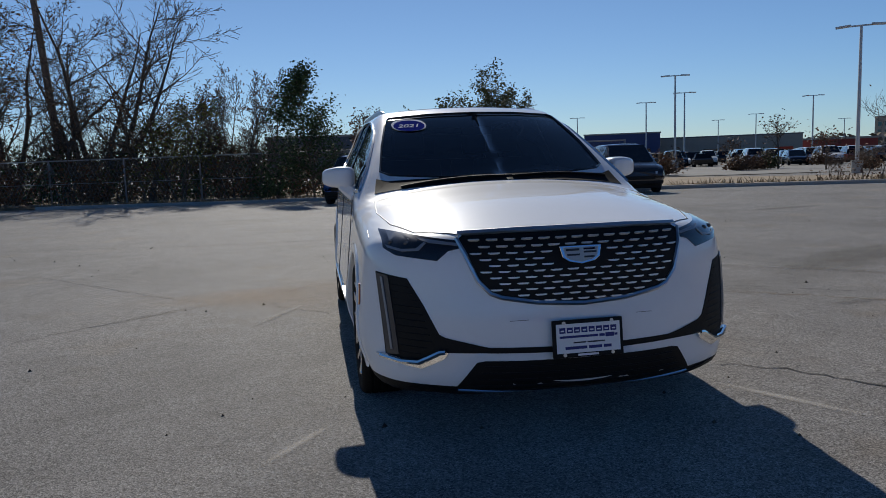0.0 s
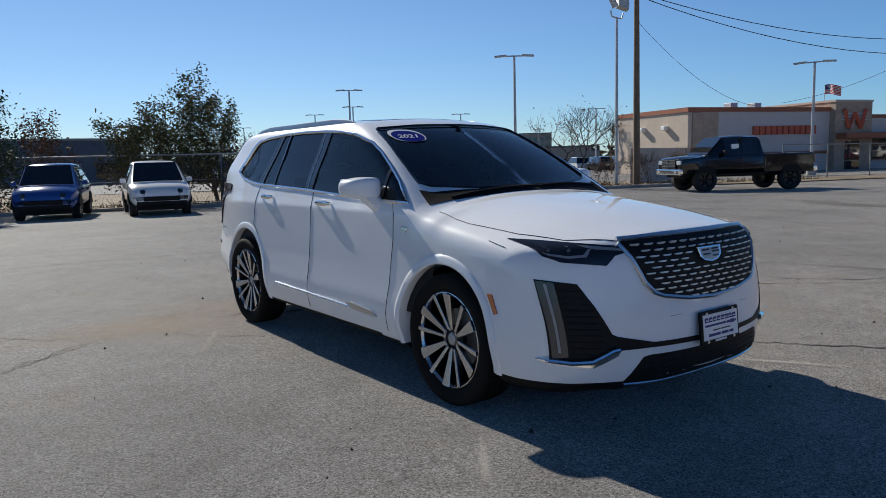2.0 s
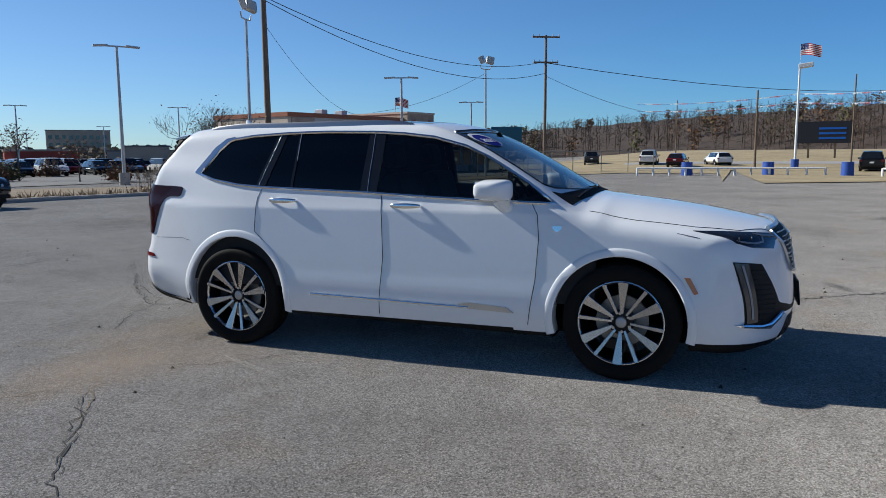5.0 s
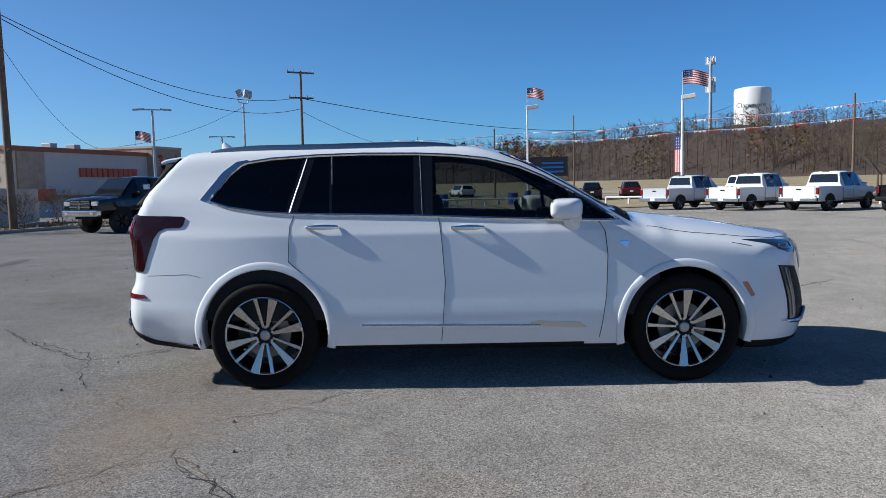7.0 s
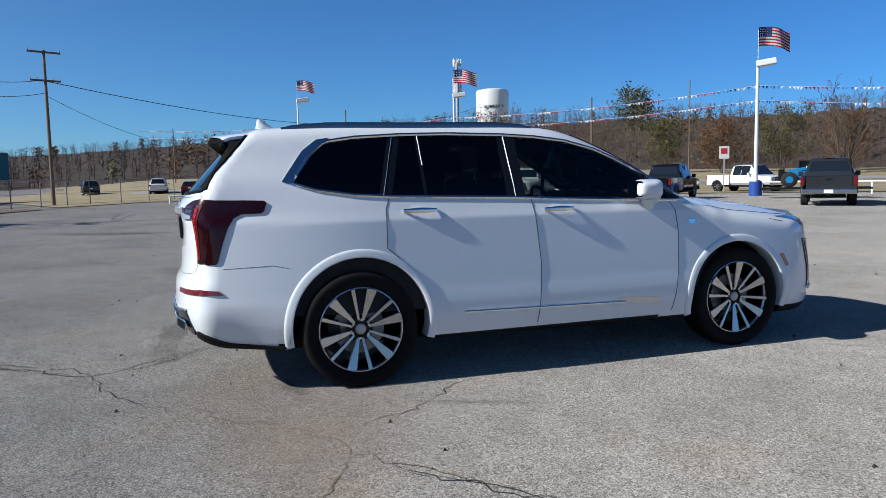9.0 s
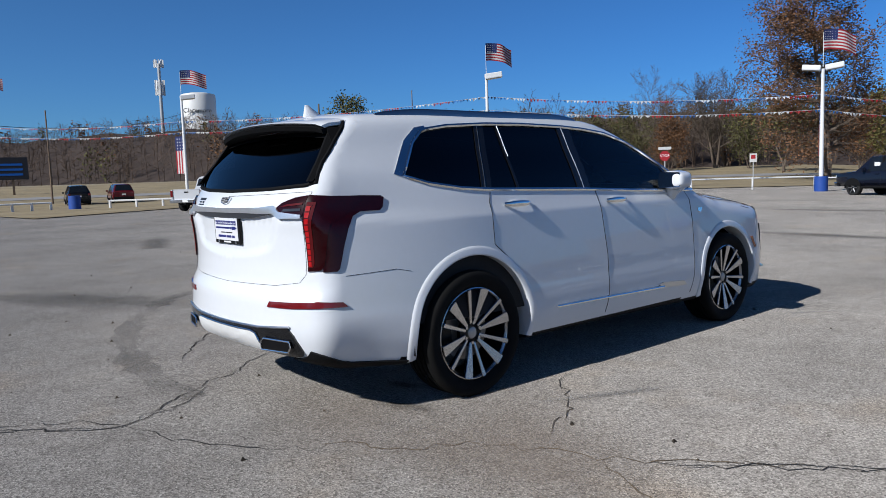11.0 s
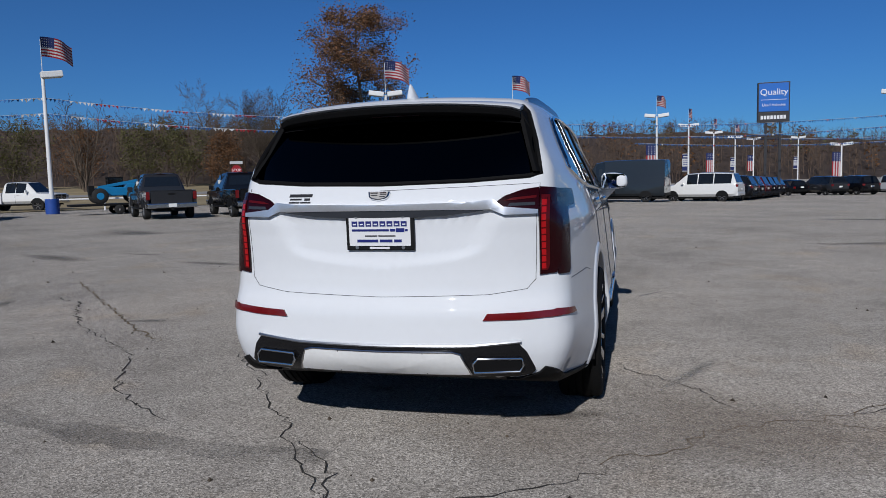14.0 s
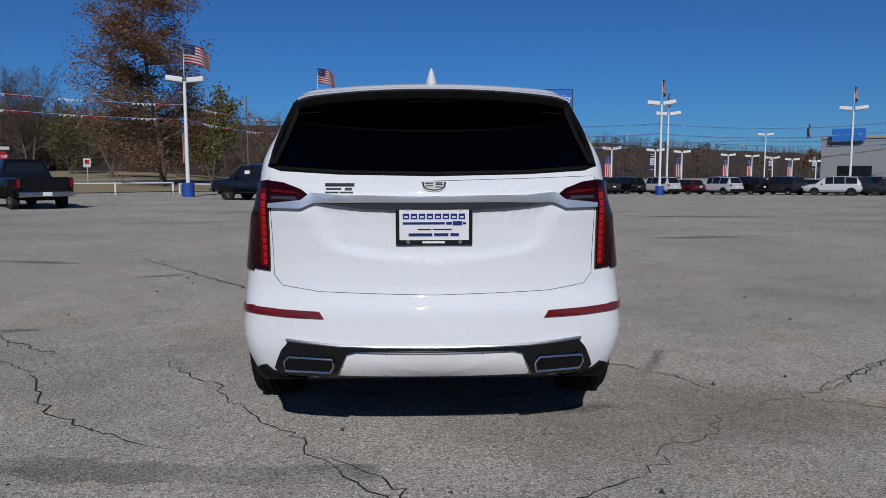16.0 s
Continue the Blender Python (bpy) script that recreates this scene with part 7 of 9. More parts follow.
retail_lamp(28.4, 30.6, 7.9, 40)
for az, slope, h in ((27.56, 0.0946, 8.3), (25.51, 0.0648, 8.3), (28.2, 0.074, 8.3), (20.5, 0.05, 8.0), (33, 0.045, 8.0), (36.6, 0.062, 8.0), (30.5, 0.04, 8.0), (38.5, 0.035, 8.0), (16, 0.07, 8.0), (43, 0.04, 8.0)):
    d = (h - 0.4 - 1.3) / slope
    retail_lamp(*polar(az, d, (-1.2, -5.5)), h, az)
retail_lamp(*polar(50.27, 100, (-5.7, -1.5)), 8.0, 50)
retail_lamp(*polar(63.3, 54, (-3.8, -4.3)), 7.2, 70)
retail_lamp(*polar(69.5, 75, (-3.8, -4.3)), 7.0, 70)


def flood_pole(x, y, h, turn, label):
    p = thing("flood_light_pole", None, label, "flood light", "flood lights on slim poles")
    p.matrix_world = Matrix.Translation((x, y, gz(x, y))) @ pose(0, 0, 0, 0, 0, turn)
    bm = bmesh.new()
    rod(bm, (0, 0, 0), (0, 0, h - 0.5), 0.09, 0.06, 8)
    part("post", bm, pole_grey, p, smooth=True)
    tube("bracket", [(-0.55, 0, h - 0.25), (-0.45, 0, h - 0.5), (0, 0, h - 0.55), (0.45, 0, h - 0.5), (0.55, 0, h - 0.25)], 0.035, pole_grey, p)
    for s in (-1, 1):
        hd = part("flood_head", boxed(-0.3, 0.3, -0.13, 0.13, -0.28, 0.28, 0.04), pole_grey, p)
        hd.matrix_local = pose(s * 0.42, -0.05, h + 0.15, -22, s * 14, -s * 28)
        part("flood_pane", boxed(-0.26, 0.26, -0.145, -0.125, -0.24, 0.24), lamp_pane, hd)


flood_pole(24.4, 19.0, 8.4, 10, "slim pole with two square flood lights beside a wooden pole")
flood_pole(49.3, 15.1, 8.6, -30, "slim pole with two square flood lights by the fence")


def wood_pole(x, y, h, label, lean=(0, 0), arms=True, r=0.15):
    p = thing("utility_pole", None, label, "utility pole", "wooden utility poles")
    z = gz(x, y)
    p.matrix_world = Matrix.Translation((x, y, z))
    bm = bmesh.new()
    rod(bm, (0, 0, 0), (lean[0], lean[1], h), r, r * 0.65, 10)
    part("post", bm, pole_wood, p, smooth=True)
    if arms:
        for zz, w in ((h - 0.15, 1.2), (h - 2.3, 1.1)):
            a = part("crossarm", boxed(-w, w, -0.06, 0.06, -0.07, 0.07, 0.01), pole_wood, p)
            a.matrix_local = pose(lean[0], lean[1], zz, 0, 0, -62)
            for k in (-0.95, -0.5, 0.5, 0.95):
                bm = bmesh.new()
                rod(bm, (k * w, 0, 0.07), (k * w, 0, 0.25), 0.04, 0.03, 6)
                part("insulator", bm, pole_grey, a)
    return p


wood_pole(25.5, 18.7, 11.5, "tall bare wooden pole at the lot's edge", (0.05, 0.1), False, 0.17)
wood_pole(58.9, 12.7, 11.9, "wooden utility pole with two crossarms", (0.25, 0.0))
wood_pole(-12.6, 32.5, 11.5, "leaning wooden pole among bare trees", (-0.9, 0.3), False, 0.2)
wood_pole(*polar(120.0, 88, (-5.4, 2.4)), 10, "bare wooden pole beyond the dry grass", arms=False)
wood_pole(*polar(92.5, 80, (-5.7, -1.5)), 7.6, "bare wooden pole beyond the dry grass", arms=False, r=0.12)
wood_pole(*polar(127.0, 84, (-5.4, 2.4)), 11, "slim pole beyond the dry grass", arms=False, r=0.08)
wood_pole(*polar(87.0, 120, (-5.7, -1.5)), 8.2, "slim pole beyond the dry grass", arms=False, r=0.1)
wood_pole(*polar(98.5, 78, (-5.7, -1.5)), 8.6, "slim pole beyond the rail", arms=False, r=0.09)
wood_pole(*polar(165.5, 92, (-2.7, 5.2)), 10.5, "slim pole before the woods", arms=False, r=0.09)


def wire(a, b, sag, r=0.012, n=18, label="slack black overhead service wire"):
    a, b = Vector(a), Vector(b)
    pts = [a.lerp(b, k / n) - Vector((0, 0, sag * 4 * (k / n) * (1 - k / n))) for k in range(n + 1)]
    ob = tube("overhead_wire", pts, r, wire_black, None, res=0)
    tagged(ob, label, "wire", "overhead wires")


wire((25.5, 18.7, 8.9), (58.9, 12.7, 9.3), 1.5, 0.02)
wire((25.5, 18.7, 8.75), (58.9, 12.7, 8.3), 1.7, 0.02)
wire((25.5, 18.7, 7.6), (44.0, 23.6, 4.4), 0.8)
wire((58.9, 12.7, 9.2), (150, -60, 17), 4.0, 0.03, label="long black overhead wire above the field")
wire((58.9, 12.7, 8.1), (110, 0, 7), 1.5, 0.02)
wire((25.5, 18.7, 9.4), (-12.6, 32.5, 10.2), 1.5)
wire((49.3, 15.1, 7.5), (46.0, 23.0, 4.6), 0.5)


def bunting(a, b, sag, mono=False):
    """A string of small red, white and blue pennants between two posts."""
    a, b = Vector(a), Vector(b)
    d = (b - a).length
    bt = thing("bunting", None, "string of small red white and blue pennants", "bunting", "strings of pennants")
    pts = [a.lerp(b, k / 24) - Vector((0, 0, sag * 4 * (k / 24) * (1 - k / 24))) for k in range(25)]
    tube("string", pts, 0.009, flag_white, bt, res=0)
    n = int(d / 0.21)
    parts = {0: ([], []), 1: ([], []), 2: ([], [])}
    side = (b - a).normalized()
    for k in range(n):
        t = (k + 0.5) / n
        p = a.lerp(b, t) - Vector((0, 0, sag * 4 * t * (1 - t)))
        v, f = parts[0 if mono and k % 11 else (k // 6) % 3]
        i = len(v)
        w = 0.085
        tip = Vector((row_rng.gauss(0, 0.08), row_rng.gauss(0, 0.08), -0.2 + row_rng.random() * 0.08))
        v += [p - side * w, p + side * w, p + tip]
        f.append((i, i + 1, i + 2))
    for k, nm, mt in ((0, "blue_bunting_cloth", pennant_blue), (1, "white_bunting_cloth", flag_white), (2, "red_bunting_cloth", flag_red)):
        ob = mesh_ob(nm, *parts[k], mt)
        ob.parent = bt
        ob["kind"] = "stuff"


posts = [(88, 8, 6.4), (75.6, -8.7, 6.4), (53.2, -18.5, 5.6), (30.4, -29.3, 5.6), (13.9, -39.5, 4.6), (7.5, -50.5, 4.5)]
for (ax, ay, az_), (bx, by, bz) in zip(posts, posts[1:]):
    for up in (0.0, 0.85):
        bunting((ax, ay, gz(ax, ay) + az_ + up), (bx, by, gz(bx, by) + bz + up), 0.35)
for y0, z0 in ((0, 5.6), (0, 6.5), (9, 5.0), (14, 5.6)):
    bunting((7.5 - y0, -50.5 - y0, z0 - 1.2), (-22 - y0, -62 - y0, z0 - 1.0), 0.5, True)
    bunting((-22 - y0, -62 - y0, z0 - 1.0), (-46 - y0, -66, z0 - 0.6), 0.5, True)

# the dealer's pylon sign
sg_blue = mat("sign_blue", (0.012, 0.13, 0.5), 0.6, var=0.05)
sign_az = -169.85
sx, sy = polar(sign_az, 70, (-0.6, 5.67))
pyl = thing("pylon_sign", Matrix.Translation((sx, sy, gz(sx, sy) - 0.1)) @ pose(0, 0, 0, 0, 0, -sign_az + 8) @ Matrix.Scale(1.13, 4), "tall blue used-vehicle pylon sign on twin posts", "sign")
for s in (-0.5, 0.5):
    part("sign_post", boxed(s - 0.09, s + 0.09, -0.09, 0.09, 0, 5.8), ink_black, pyl)
part("cross_bar", boxed(-0.41, 0.41, -0.06, 0.06, 4.5, 4.65), ink_black, pyl)
part("black_panel", boxed(-1.12, 1.12, -0.24, 0.24, 5.7, 6.45, 0.02), ink_black, pyl, "black lower panel")
part("blue_panel", boxed(-1.04, 1.04, -0.25, 0.25, 6.52, 8.62, 0.02), sg_blue, pyl, "blue upper panel")
part("sign_frame", boxed(-1.12, 1.12, -0.23, 0.23, 6.45, 8.7, 0.02), ink_black, pyl, "black sign frame")
lettering("Quality", 0.66, white_plate, pose(0, -0.26, 7.95, 90), pyl, "sign_lettering", 0.01)
lettering("Used Vehicles", 0.29, white_plate, pose(0, -0.26, 7.0, 90), pyl, "sign_lettering", 0.01)
part("sign_line", boxed(-0.9, 0.9, -0.262, -0.25, 7.38, 7.41), white_plate, pyl)
for k in range(8):
    part("name_bar", boxed(-0.9 + 0.227 * k, -0.73 + 0.227 * k, -0.255, -0.24, 5.95, 6.22), white_plate, pyl)

# the flat-roofed restaurant
stucco = mat("tan_stucco", (0.52, 0.43, 0.35), 0.9, var=0.1, scale=1.5, bump=0.3, bscale=40)
stucco_grey = mat("grey_stucco", (0.54, 0.50, 0.47), 0.9, var=0.08, scale=1.5, bump=0.3, bscale=40)
brown_stone = mat("brown_ledge_stone", (0.38, 0.29, 0.22), 0.9, var=0.3, scale=3)
orange = mat("orange_sign", (0.52, 0.10, 0.05), 0.5, var=0.08)
roof_trim = mat("terracotta_trim", (0.30, 0.10, 0.05), 0.6, var=0.1)
cx, cy = 47.8, 31.7
ang0 = -15.9
bld = thing("restaurant", Matrix.Translation((cx, cy, gz(cx, cy) - 0.25)) @ pose(0, 0, 0, 0, 0, ang0) @ Matrix.Scale(1.2, 4), "flat-roofed tan restaurant with orange sign and stone piers", "building")
bz = 4.62
part("wall", boxed(0, 12.5, 0, 8.0, 0, bz - 0.3), stucco_grey, bld)
part("wall", boxed(-0.03, 0.25, -0.03, 8.03, 0, bz - 0.32), stucco, bld, "tan side wall")
part("wall", boxed(15.9, 25.8, 0.3, 8, 0, bz - 0.75), stucco_grey, bld)
part("tower", boxed(12.4, 15.95, -0.5, 8, 0, bz + 0.35), brown_stone, bld, "brown stone sign tower")
part("roof_trim", boxed(-0.1, 12.5, -0.1, 8.1, bz - 0.3, bz), roof_trim, bld)
part("roof_trim", boxed(15.9, 25.9, 0.2, 8.1, bz - 0.75, bz - 0.5), roof_trim, bld)
part("roof_trim", boxed(12.35, 16.0, -0.55, 8.05, bz + 0.35, bz + 0.5), stucco, bld)
pier = part("stone_pier", boxed(0.3, 2.4, -0.12, 0, 1.9, bz - 0.35), brown_stone, bld, "stacked stone pier")
part("lower_band", boxed(0.2, 3.1, -0.2, 0, 1.2, 1.95), orange, bld, "orange painted band")
part("lower_band", boxed(3.1, 12.4, -0.08, 0, 1.35, 1.55), roof_trim, bld)
part("canopy", boxed(12.5, 26.2, -1.4, 0.2, 2.35, 2.75, 0.03), roof_trim, bld, "red-brown canopy")
for k in range(4):
    part("shop_window", boxed(17.0 + 2.2 * k, 18.7 + 2.2 * k, 0.26, 0.3, 0.7, 2.3), car_glass, bld)
part("shop_door", boxed(13.4, 14.8, -0.54, -0.5, 0, 2.2), car_glass, bld)
for k in range(11):   # sign letters as plain blocks
    part("sign_block", boxed(5.4 + 0.52 * k, 5.82 + 0.52 * k, -0.16, 0, 2.75, 3.35, 0.02), orange, bld)
for a, b in (((13.15, 4.45), (13.55, 3.1)), ((13.55, 3.1), (14.15, 4.2)), ((14.15, 4.2), (14.75, 3.1)), ((14.75, 3.1), (15.2, 4.45))):
    bm = bmesh.new()
    rod(bm, (a[0], -0.62, a[1]), (b[0], -0.62, b[1]), 0.17, 0.17, 4)
    part("sign_stroke", bm, orange, bld)
for k in range(3):
    part("sign_stroke", boxed(12.95, 15.4, -0.6, -0.5, 3.65 + 0.22 * k, 3.75 + 0.22 * k), flag_white, bld)
for x in (6.2, 8.4, 17.5):
    part("roof_vent", boxed(x, x + 0.6, 3, 3.8, bz - 0.2, bz + 0.55, 0.03), pole_grey, bld)
for y in (2.0, 4.6):
    part("wall_lamp", boxed(-0.35, -0.02, y, y + 0.45, 3.2, 3.5, 0.05), pole_white, bld)
flag((*polar(64.0, 80, (-4.05, -4.08)), 6.5), 190, 1.0)
bm = bmesh.new()
fx, fy = polar(64.0, 80, (-4.05, -4.08))
rod(bm, (fx, fy, gz(fx, fy)), (fx, fy, 7.4), 0.04, 0.03, 6)
tagged(part("flag_pole", bm, pole_white), "slim white flag pole behind the restaurant", "flag pole")
# low screen wall beside the restaurant
lw = part("screen_wall", boxed(0, 9.5, 0, 0.2, 0, 1.9), stucco)
lw.matrix_world = Matrix.Translation((28.5, 21.3, gz(28.5, 21.3))) @ pose(0, 0, 0, 0, 0, 18)
tagged(lw, "low tan screen wall by the bare shrubs", "wall", kind="structure")

# stores, hotel and far roofs to the north
store_grey = mat("store_wall_grey", (0.13, 0.13, 0.14), 0.85, var=0.12, scale=0.3)
store_blue = mat("store_blue", (0.05, 0.065, 0.15), 0.7, var=0.1, scale=0.5)
store_tan = mat("store_tan", (0.35, 0.30, 0.24), 0.85, var=0.1, scale=0.4)
store_red = mat("store_red", (0.35, 0.06, 0.04), 0.8, var=0.1, scale=0.4)


def far_block(az0, az1, d, top_slope, material, label, depth=14, o=(-1.2, -5.5), bands=True, name="store"):
    x0, y0 = polar(az0, d, o)
    x1, y1 = polar(az1, d, o)
    w = math.hypot(x1 - x0, y1 - y0)
    z0 = gz((x0 + x1) / 2, (y0 + y1) / 2)
    h = 1.3 + top_slope * d - z0
    b = thing(name, Matrix.Translation((x0, y0, z0 - 0.3)) @ pose(0, 0, 0, 0, 0, math.degrees(math.atan2(y1 - y0, x1 - x0))), label, "building", "far shops")
    part("wall", boxed(0, w, 0, depth, 0, h + 0.3), material, b)
    part("roof_edge", boxed(-0.15, w + 0.15, -0.15, depth + 0.1, h + 0.3, h + 0.55), store_tan if material is not store_tan else store_grey, b)
    if bands:
        n = max(2, int(w / 6))
        for k in range(n):
            part("shop_window", boxed(w * (k + 0.25) / n, w * (k + 0.75) / n, -0.06, 0.02, 0.9, h * 0.55), car_glass, b)
    return b


far_block(-3, 13, 95, 0.034, store_grey, "long dark grey warehouse behind the fence", 20)
far_block(21, 26.5, 150, 0.024, store_blue, "blue-fronted store far across the car park", 20)
far_block(26.5, 36, 170, 0.016, store_tan, "long tan store across the car park", 20)
far_block(36, 40.5, 110, 0.0075, store_red, "red-roofed shop across the car park", 10)
far_block(43, 47.5, 150, 0.0065, store_tan, "low tan far shop", 10)
hot = far_block(40.6, 44.6, 280, 0.031, store_tan, "four-storey tan hotel far off", 16, (-2.8, -4.9), False, "hotel")
for s in range(4):
    for k in range(9):
        part("hotel_window", boxed(0.8 + 2.05 * k, 1.9 + 2.05 * k, -0.06, 0.02, 1.2 + 2.5 * s, 2.5 + 2.5 * s), car_glass, hot)
far_block(46.5, 49.5, 120, 0.012, store_tan, "low tan far building with dark door", 10, (-5.7, -1.5))
far_block(-151.2, -143, 92, 0.036, mat("grey_metal_cladding", (0.24, 0.25, 0.265), 0.6, var=0.06, scale=0.5), "grey dealership showroom with a blue band", 16, (0, 5.6))
for az_, z_ in ((-149.6, 3.1),):
    x, y = polar(az_, 91.3, (0, 5.6))
    s = part("showroom_sign", boxed(-1.6, 1.6, -0.2, 0.2, 0, 1.3, 0.03), sg_blue)
    s.matrix_world = Matrix.Translation((x, y, 1.3 + 0.036 * 90 - 0.2)) @ pose(0, 0, 0, 0, 0, -az_)
    tagged(s, "plain blue sign board on the showroom roof", "sign")
bbx, bby = polar(96.6, 105, (-5.7, -1.5))
bb = thing("billboard", Matrix.Translation((bbx, bby, gz(bbx, bby))) @ pose(0, 0, 0, 0, 0, -96.6), "dark roadside billboard with illegible print", "billboard")
part("panel", boxed(-3.2, 3.2, -0.15, 0.15, 1.9, 4.6, 0.02), ink_black, bb)
for k in range(3):
    part("print_bar", boxed(-0.4, 2.6, -0.17, -0.15, 2.4 + 0.6 * k, 2.65 + 0.6 * k), sg_blue, bb)
for s in (-1.5, 1.5):
    part("billboard_post", boxed(s - 0.12, s + 0.12, -0.1, 0.1, 0, 1.95), pole_wood, bb)
tx, ty = polar(72.4, 82, (-3.8, -4.3))
ts = part("teal_sign", boxed(-1.7, 1.7, -0.15, 0.15, 0, 2.6, 0.03), mat("teal_board", (0.02, 0.12, 0.17), 0.5, var=0.05))
ts.matrix_world = Matrix.Translation((tx, ty, gz(tx, ty) + 2.2)) @ pose(0, 0, 0, 0, 0, -72)
tagged(ts, "teal roadside sign board beside the restaurant", "sign")
tp = part("sign_mount", boxed(-0.2, 0.2, -0.1, 0.1, 0, 2.25), pole_grey)
tp.matrix_world = Matrix.Translation((tx, ty, gz(tx, ty)))
tagged(tp, "grey post under the teal sign", "post")

# water tank and radio mast
wx, wy = polar(112.25, 420, (-5.9, 0.2))
tank_white = mat("tank_white", (0.72, 0.72, 0.71), 0.5, var=0.04, scale=0.2)
wt = thing("water_tank", Matrix.Translation((wx, wy, 0)) @ pose(0, 0, 0, 0, 0, -112.76), "white cylindrical water tank above the woods", "water tank")
bm = bmesh.new()
lathe(bm, [(8.8, -4), (9.0, -3), (9.1, 13.6), (8.6, 14.7), (5, 15.5), (0.1, 15.7)], 40)
bmesh.ops.transform(bm, matrix=Matrix.Translation((0, 0, 33.4)) @ Matrix.Rotation(-math.pi / 2, 4, "Y"), verts=bm.verts[:])
part("drum", bm, tank_white, wt, smooth=True)
bm = bmesh.new()
rod(bm, (0, 0, 0), (0, 0, 30), 7, 7, 24)
part("pedestal", bm, tank_white, wt, smooth=True)
lettering("Claremore", 3.2, ink_black, pose(-0.6, -9.25, 39.0, 90), wt, "tank_lettering", 0.1)
mx, my = polar(109.45, 290, (-5.9, 0.2))
mast = thing("radio_mast", Matrix.Translation((mx, my, gz(mx, my))) @ Matrix.Scale(1.8, 4), "slim grey radio mast with aerial clusters", "mast")
bm = bmesh.new()
rod(bm, (0, 0, 0), (0, 0, 24), 0.42, 0.3, 12)
part("mast_pole", bm, pole_grey, mast, smooth=True)
for z in (18.5, 20.0, 24.0):
    for k in range(9):
        a = 2 * math.pi * k / 9
        p = part("aerial", boxed(-0.12, 0.12, -0.09, 0.09, -0.75, 0.75), pole_white, mast)
        p.matrix_local = pose(0.85 * math.cos(a), 0.85 * math.sin(a), z, 0, 0, math.degrees(a))

# chain-link fence on the north edge, white rails on the east
fence_steel = mat("fence_steel", (0.22, 0.22, 0.22), 0.5, 0.7, var=0.2)


def fence_run(pts, h, label, material, mid=True, spacing=3.0, r=0.03):
    fn = thing("fence", None, label, "fence", "fences")
    for a, b in zip(pts, pts[1:]):
        d = math.hypot(b[0] - a[0], b[1] - a[1])
        n = max(1, int(d / spacing))
        for k in range(n + 1):
            x, y = a[0] + (b[0] - a[0]) * k / n, a[1] + (b[1] - a[1]) * k / n
            bm = bmesh.new()
            rod(bm, (x, y, gz(x, y) - 0.02), (x, y, gz(x, y) + h + 0.04), r * 1.25, n=7)
            part("fence_post", bm, material, fn)
        za, zb = gz(*a), gz(*b)
        for zz in ((h, h * 0.5, 0.12) if mid else (h,)):
            bm = bmesh.new()
            rod(bm, (*a, za + zz), (*b, zb + zz), r * (1.0 if zz == h else 0.35), n=6)
            part("fence_rail", bm, material, fn)
        if mid:
            v, f = [], []
            m = int(d / 0.16)
            for k in range(m):
                for s in (1, -1):
                    t0 = k / m
                    t1 = min(1, max(0, t0 + s * h * 0.5 / d))
                    p0, p1 = (a[0] + (b[0] - a[0]) * t0, a[1] + (b[1] - a[1]) * t0), (a[0] + (b[0] - a[0]) * t1, a[1] + (b[1] - a[1]) * t1)
                    i = len(v)
                    w = 0.003
                    v += [(p0[0], p0[1], za + (zb - za) * t0), (p0[0] + w * 2, p0[1], za + (zb - za) * t0), (p1[0] + w * 2, p1[1], za + (zb - za) * t1 + h), (p1[0], p1[1], za + (zb - za) * t1 + h)]
                    f.append((i, i + 1, i + 2, i + 3))
            ob = mesh_ob("chain_link", v, f, material)
            ob.parent = fn


fence_run([(-40, 31), (-12, 28.4), (-2.5, 26.3), (7, 24.0), (11.5, 23.0)], 1.95, "galvanised chain-link fence at the lot's north edge", fence_steel)
fence_run([(36, 17.2), (48, 13.4), (58, 10), (66, 4)], 1.9, "galvanised chain-link fence by the restaurant", fence_steel)
fence_run([(52, 4), (54, -4), (54.5, -9)], 0.55, "low white post-and-rail barrier", pole_white, False, 1.1, 0.07)
fence_run([(51, -12), (47, -18)], 0.55, "low white post-and-rail barrier", pole_white, False, 1.5, 0.07)
fence_run([(45, -20), (39, -26)], 0.6, "low white post-and-rail barrier", pole_white, False, 2.0, 0.07)
fence_run([(34, -33), (25, -37), (16.8, -45.6)], 0.75, "low white pipe rail at the lot's edge", pole_white, False, 3.0, 0.05)
fence_run([(16.8, -47), (9, -52), (4, -54)], 0.65, "low white pipe rail at the lot's edge", pole_white, False, 3.0, 0.05)
for x, y in ((53.5, 0.5), (54.8, -5.2), (53.0, -10.2)):
    bm = bmesh.new()
    rod(bm, (x, y, gz(x, y)), (x, y, gz(x, y) + 1.0), 0.42, 0.4, 16)
    tagged(part("barrel", bm, blue_base, smooth=True), "blue steel barrel at the lot's edge", "barrel", "blue barrels")


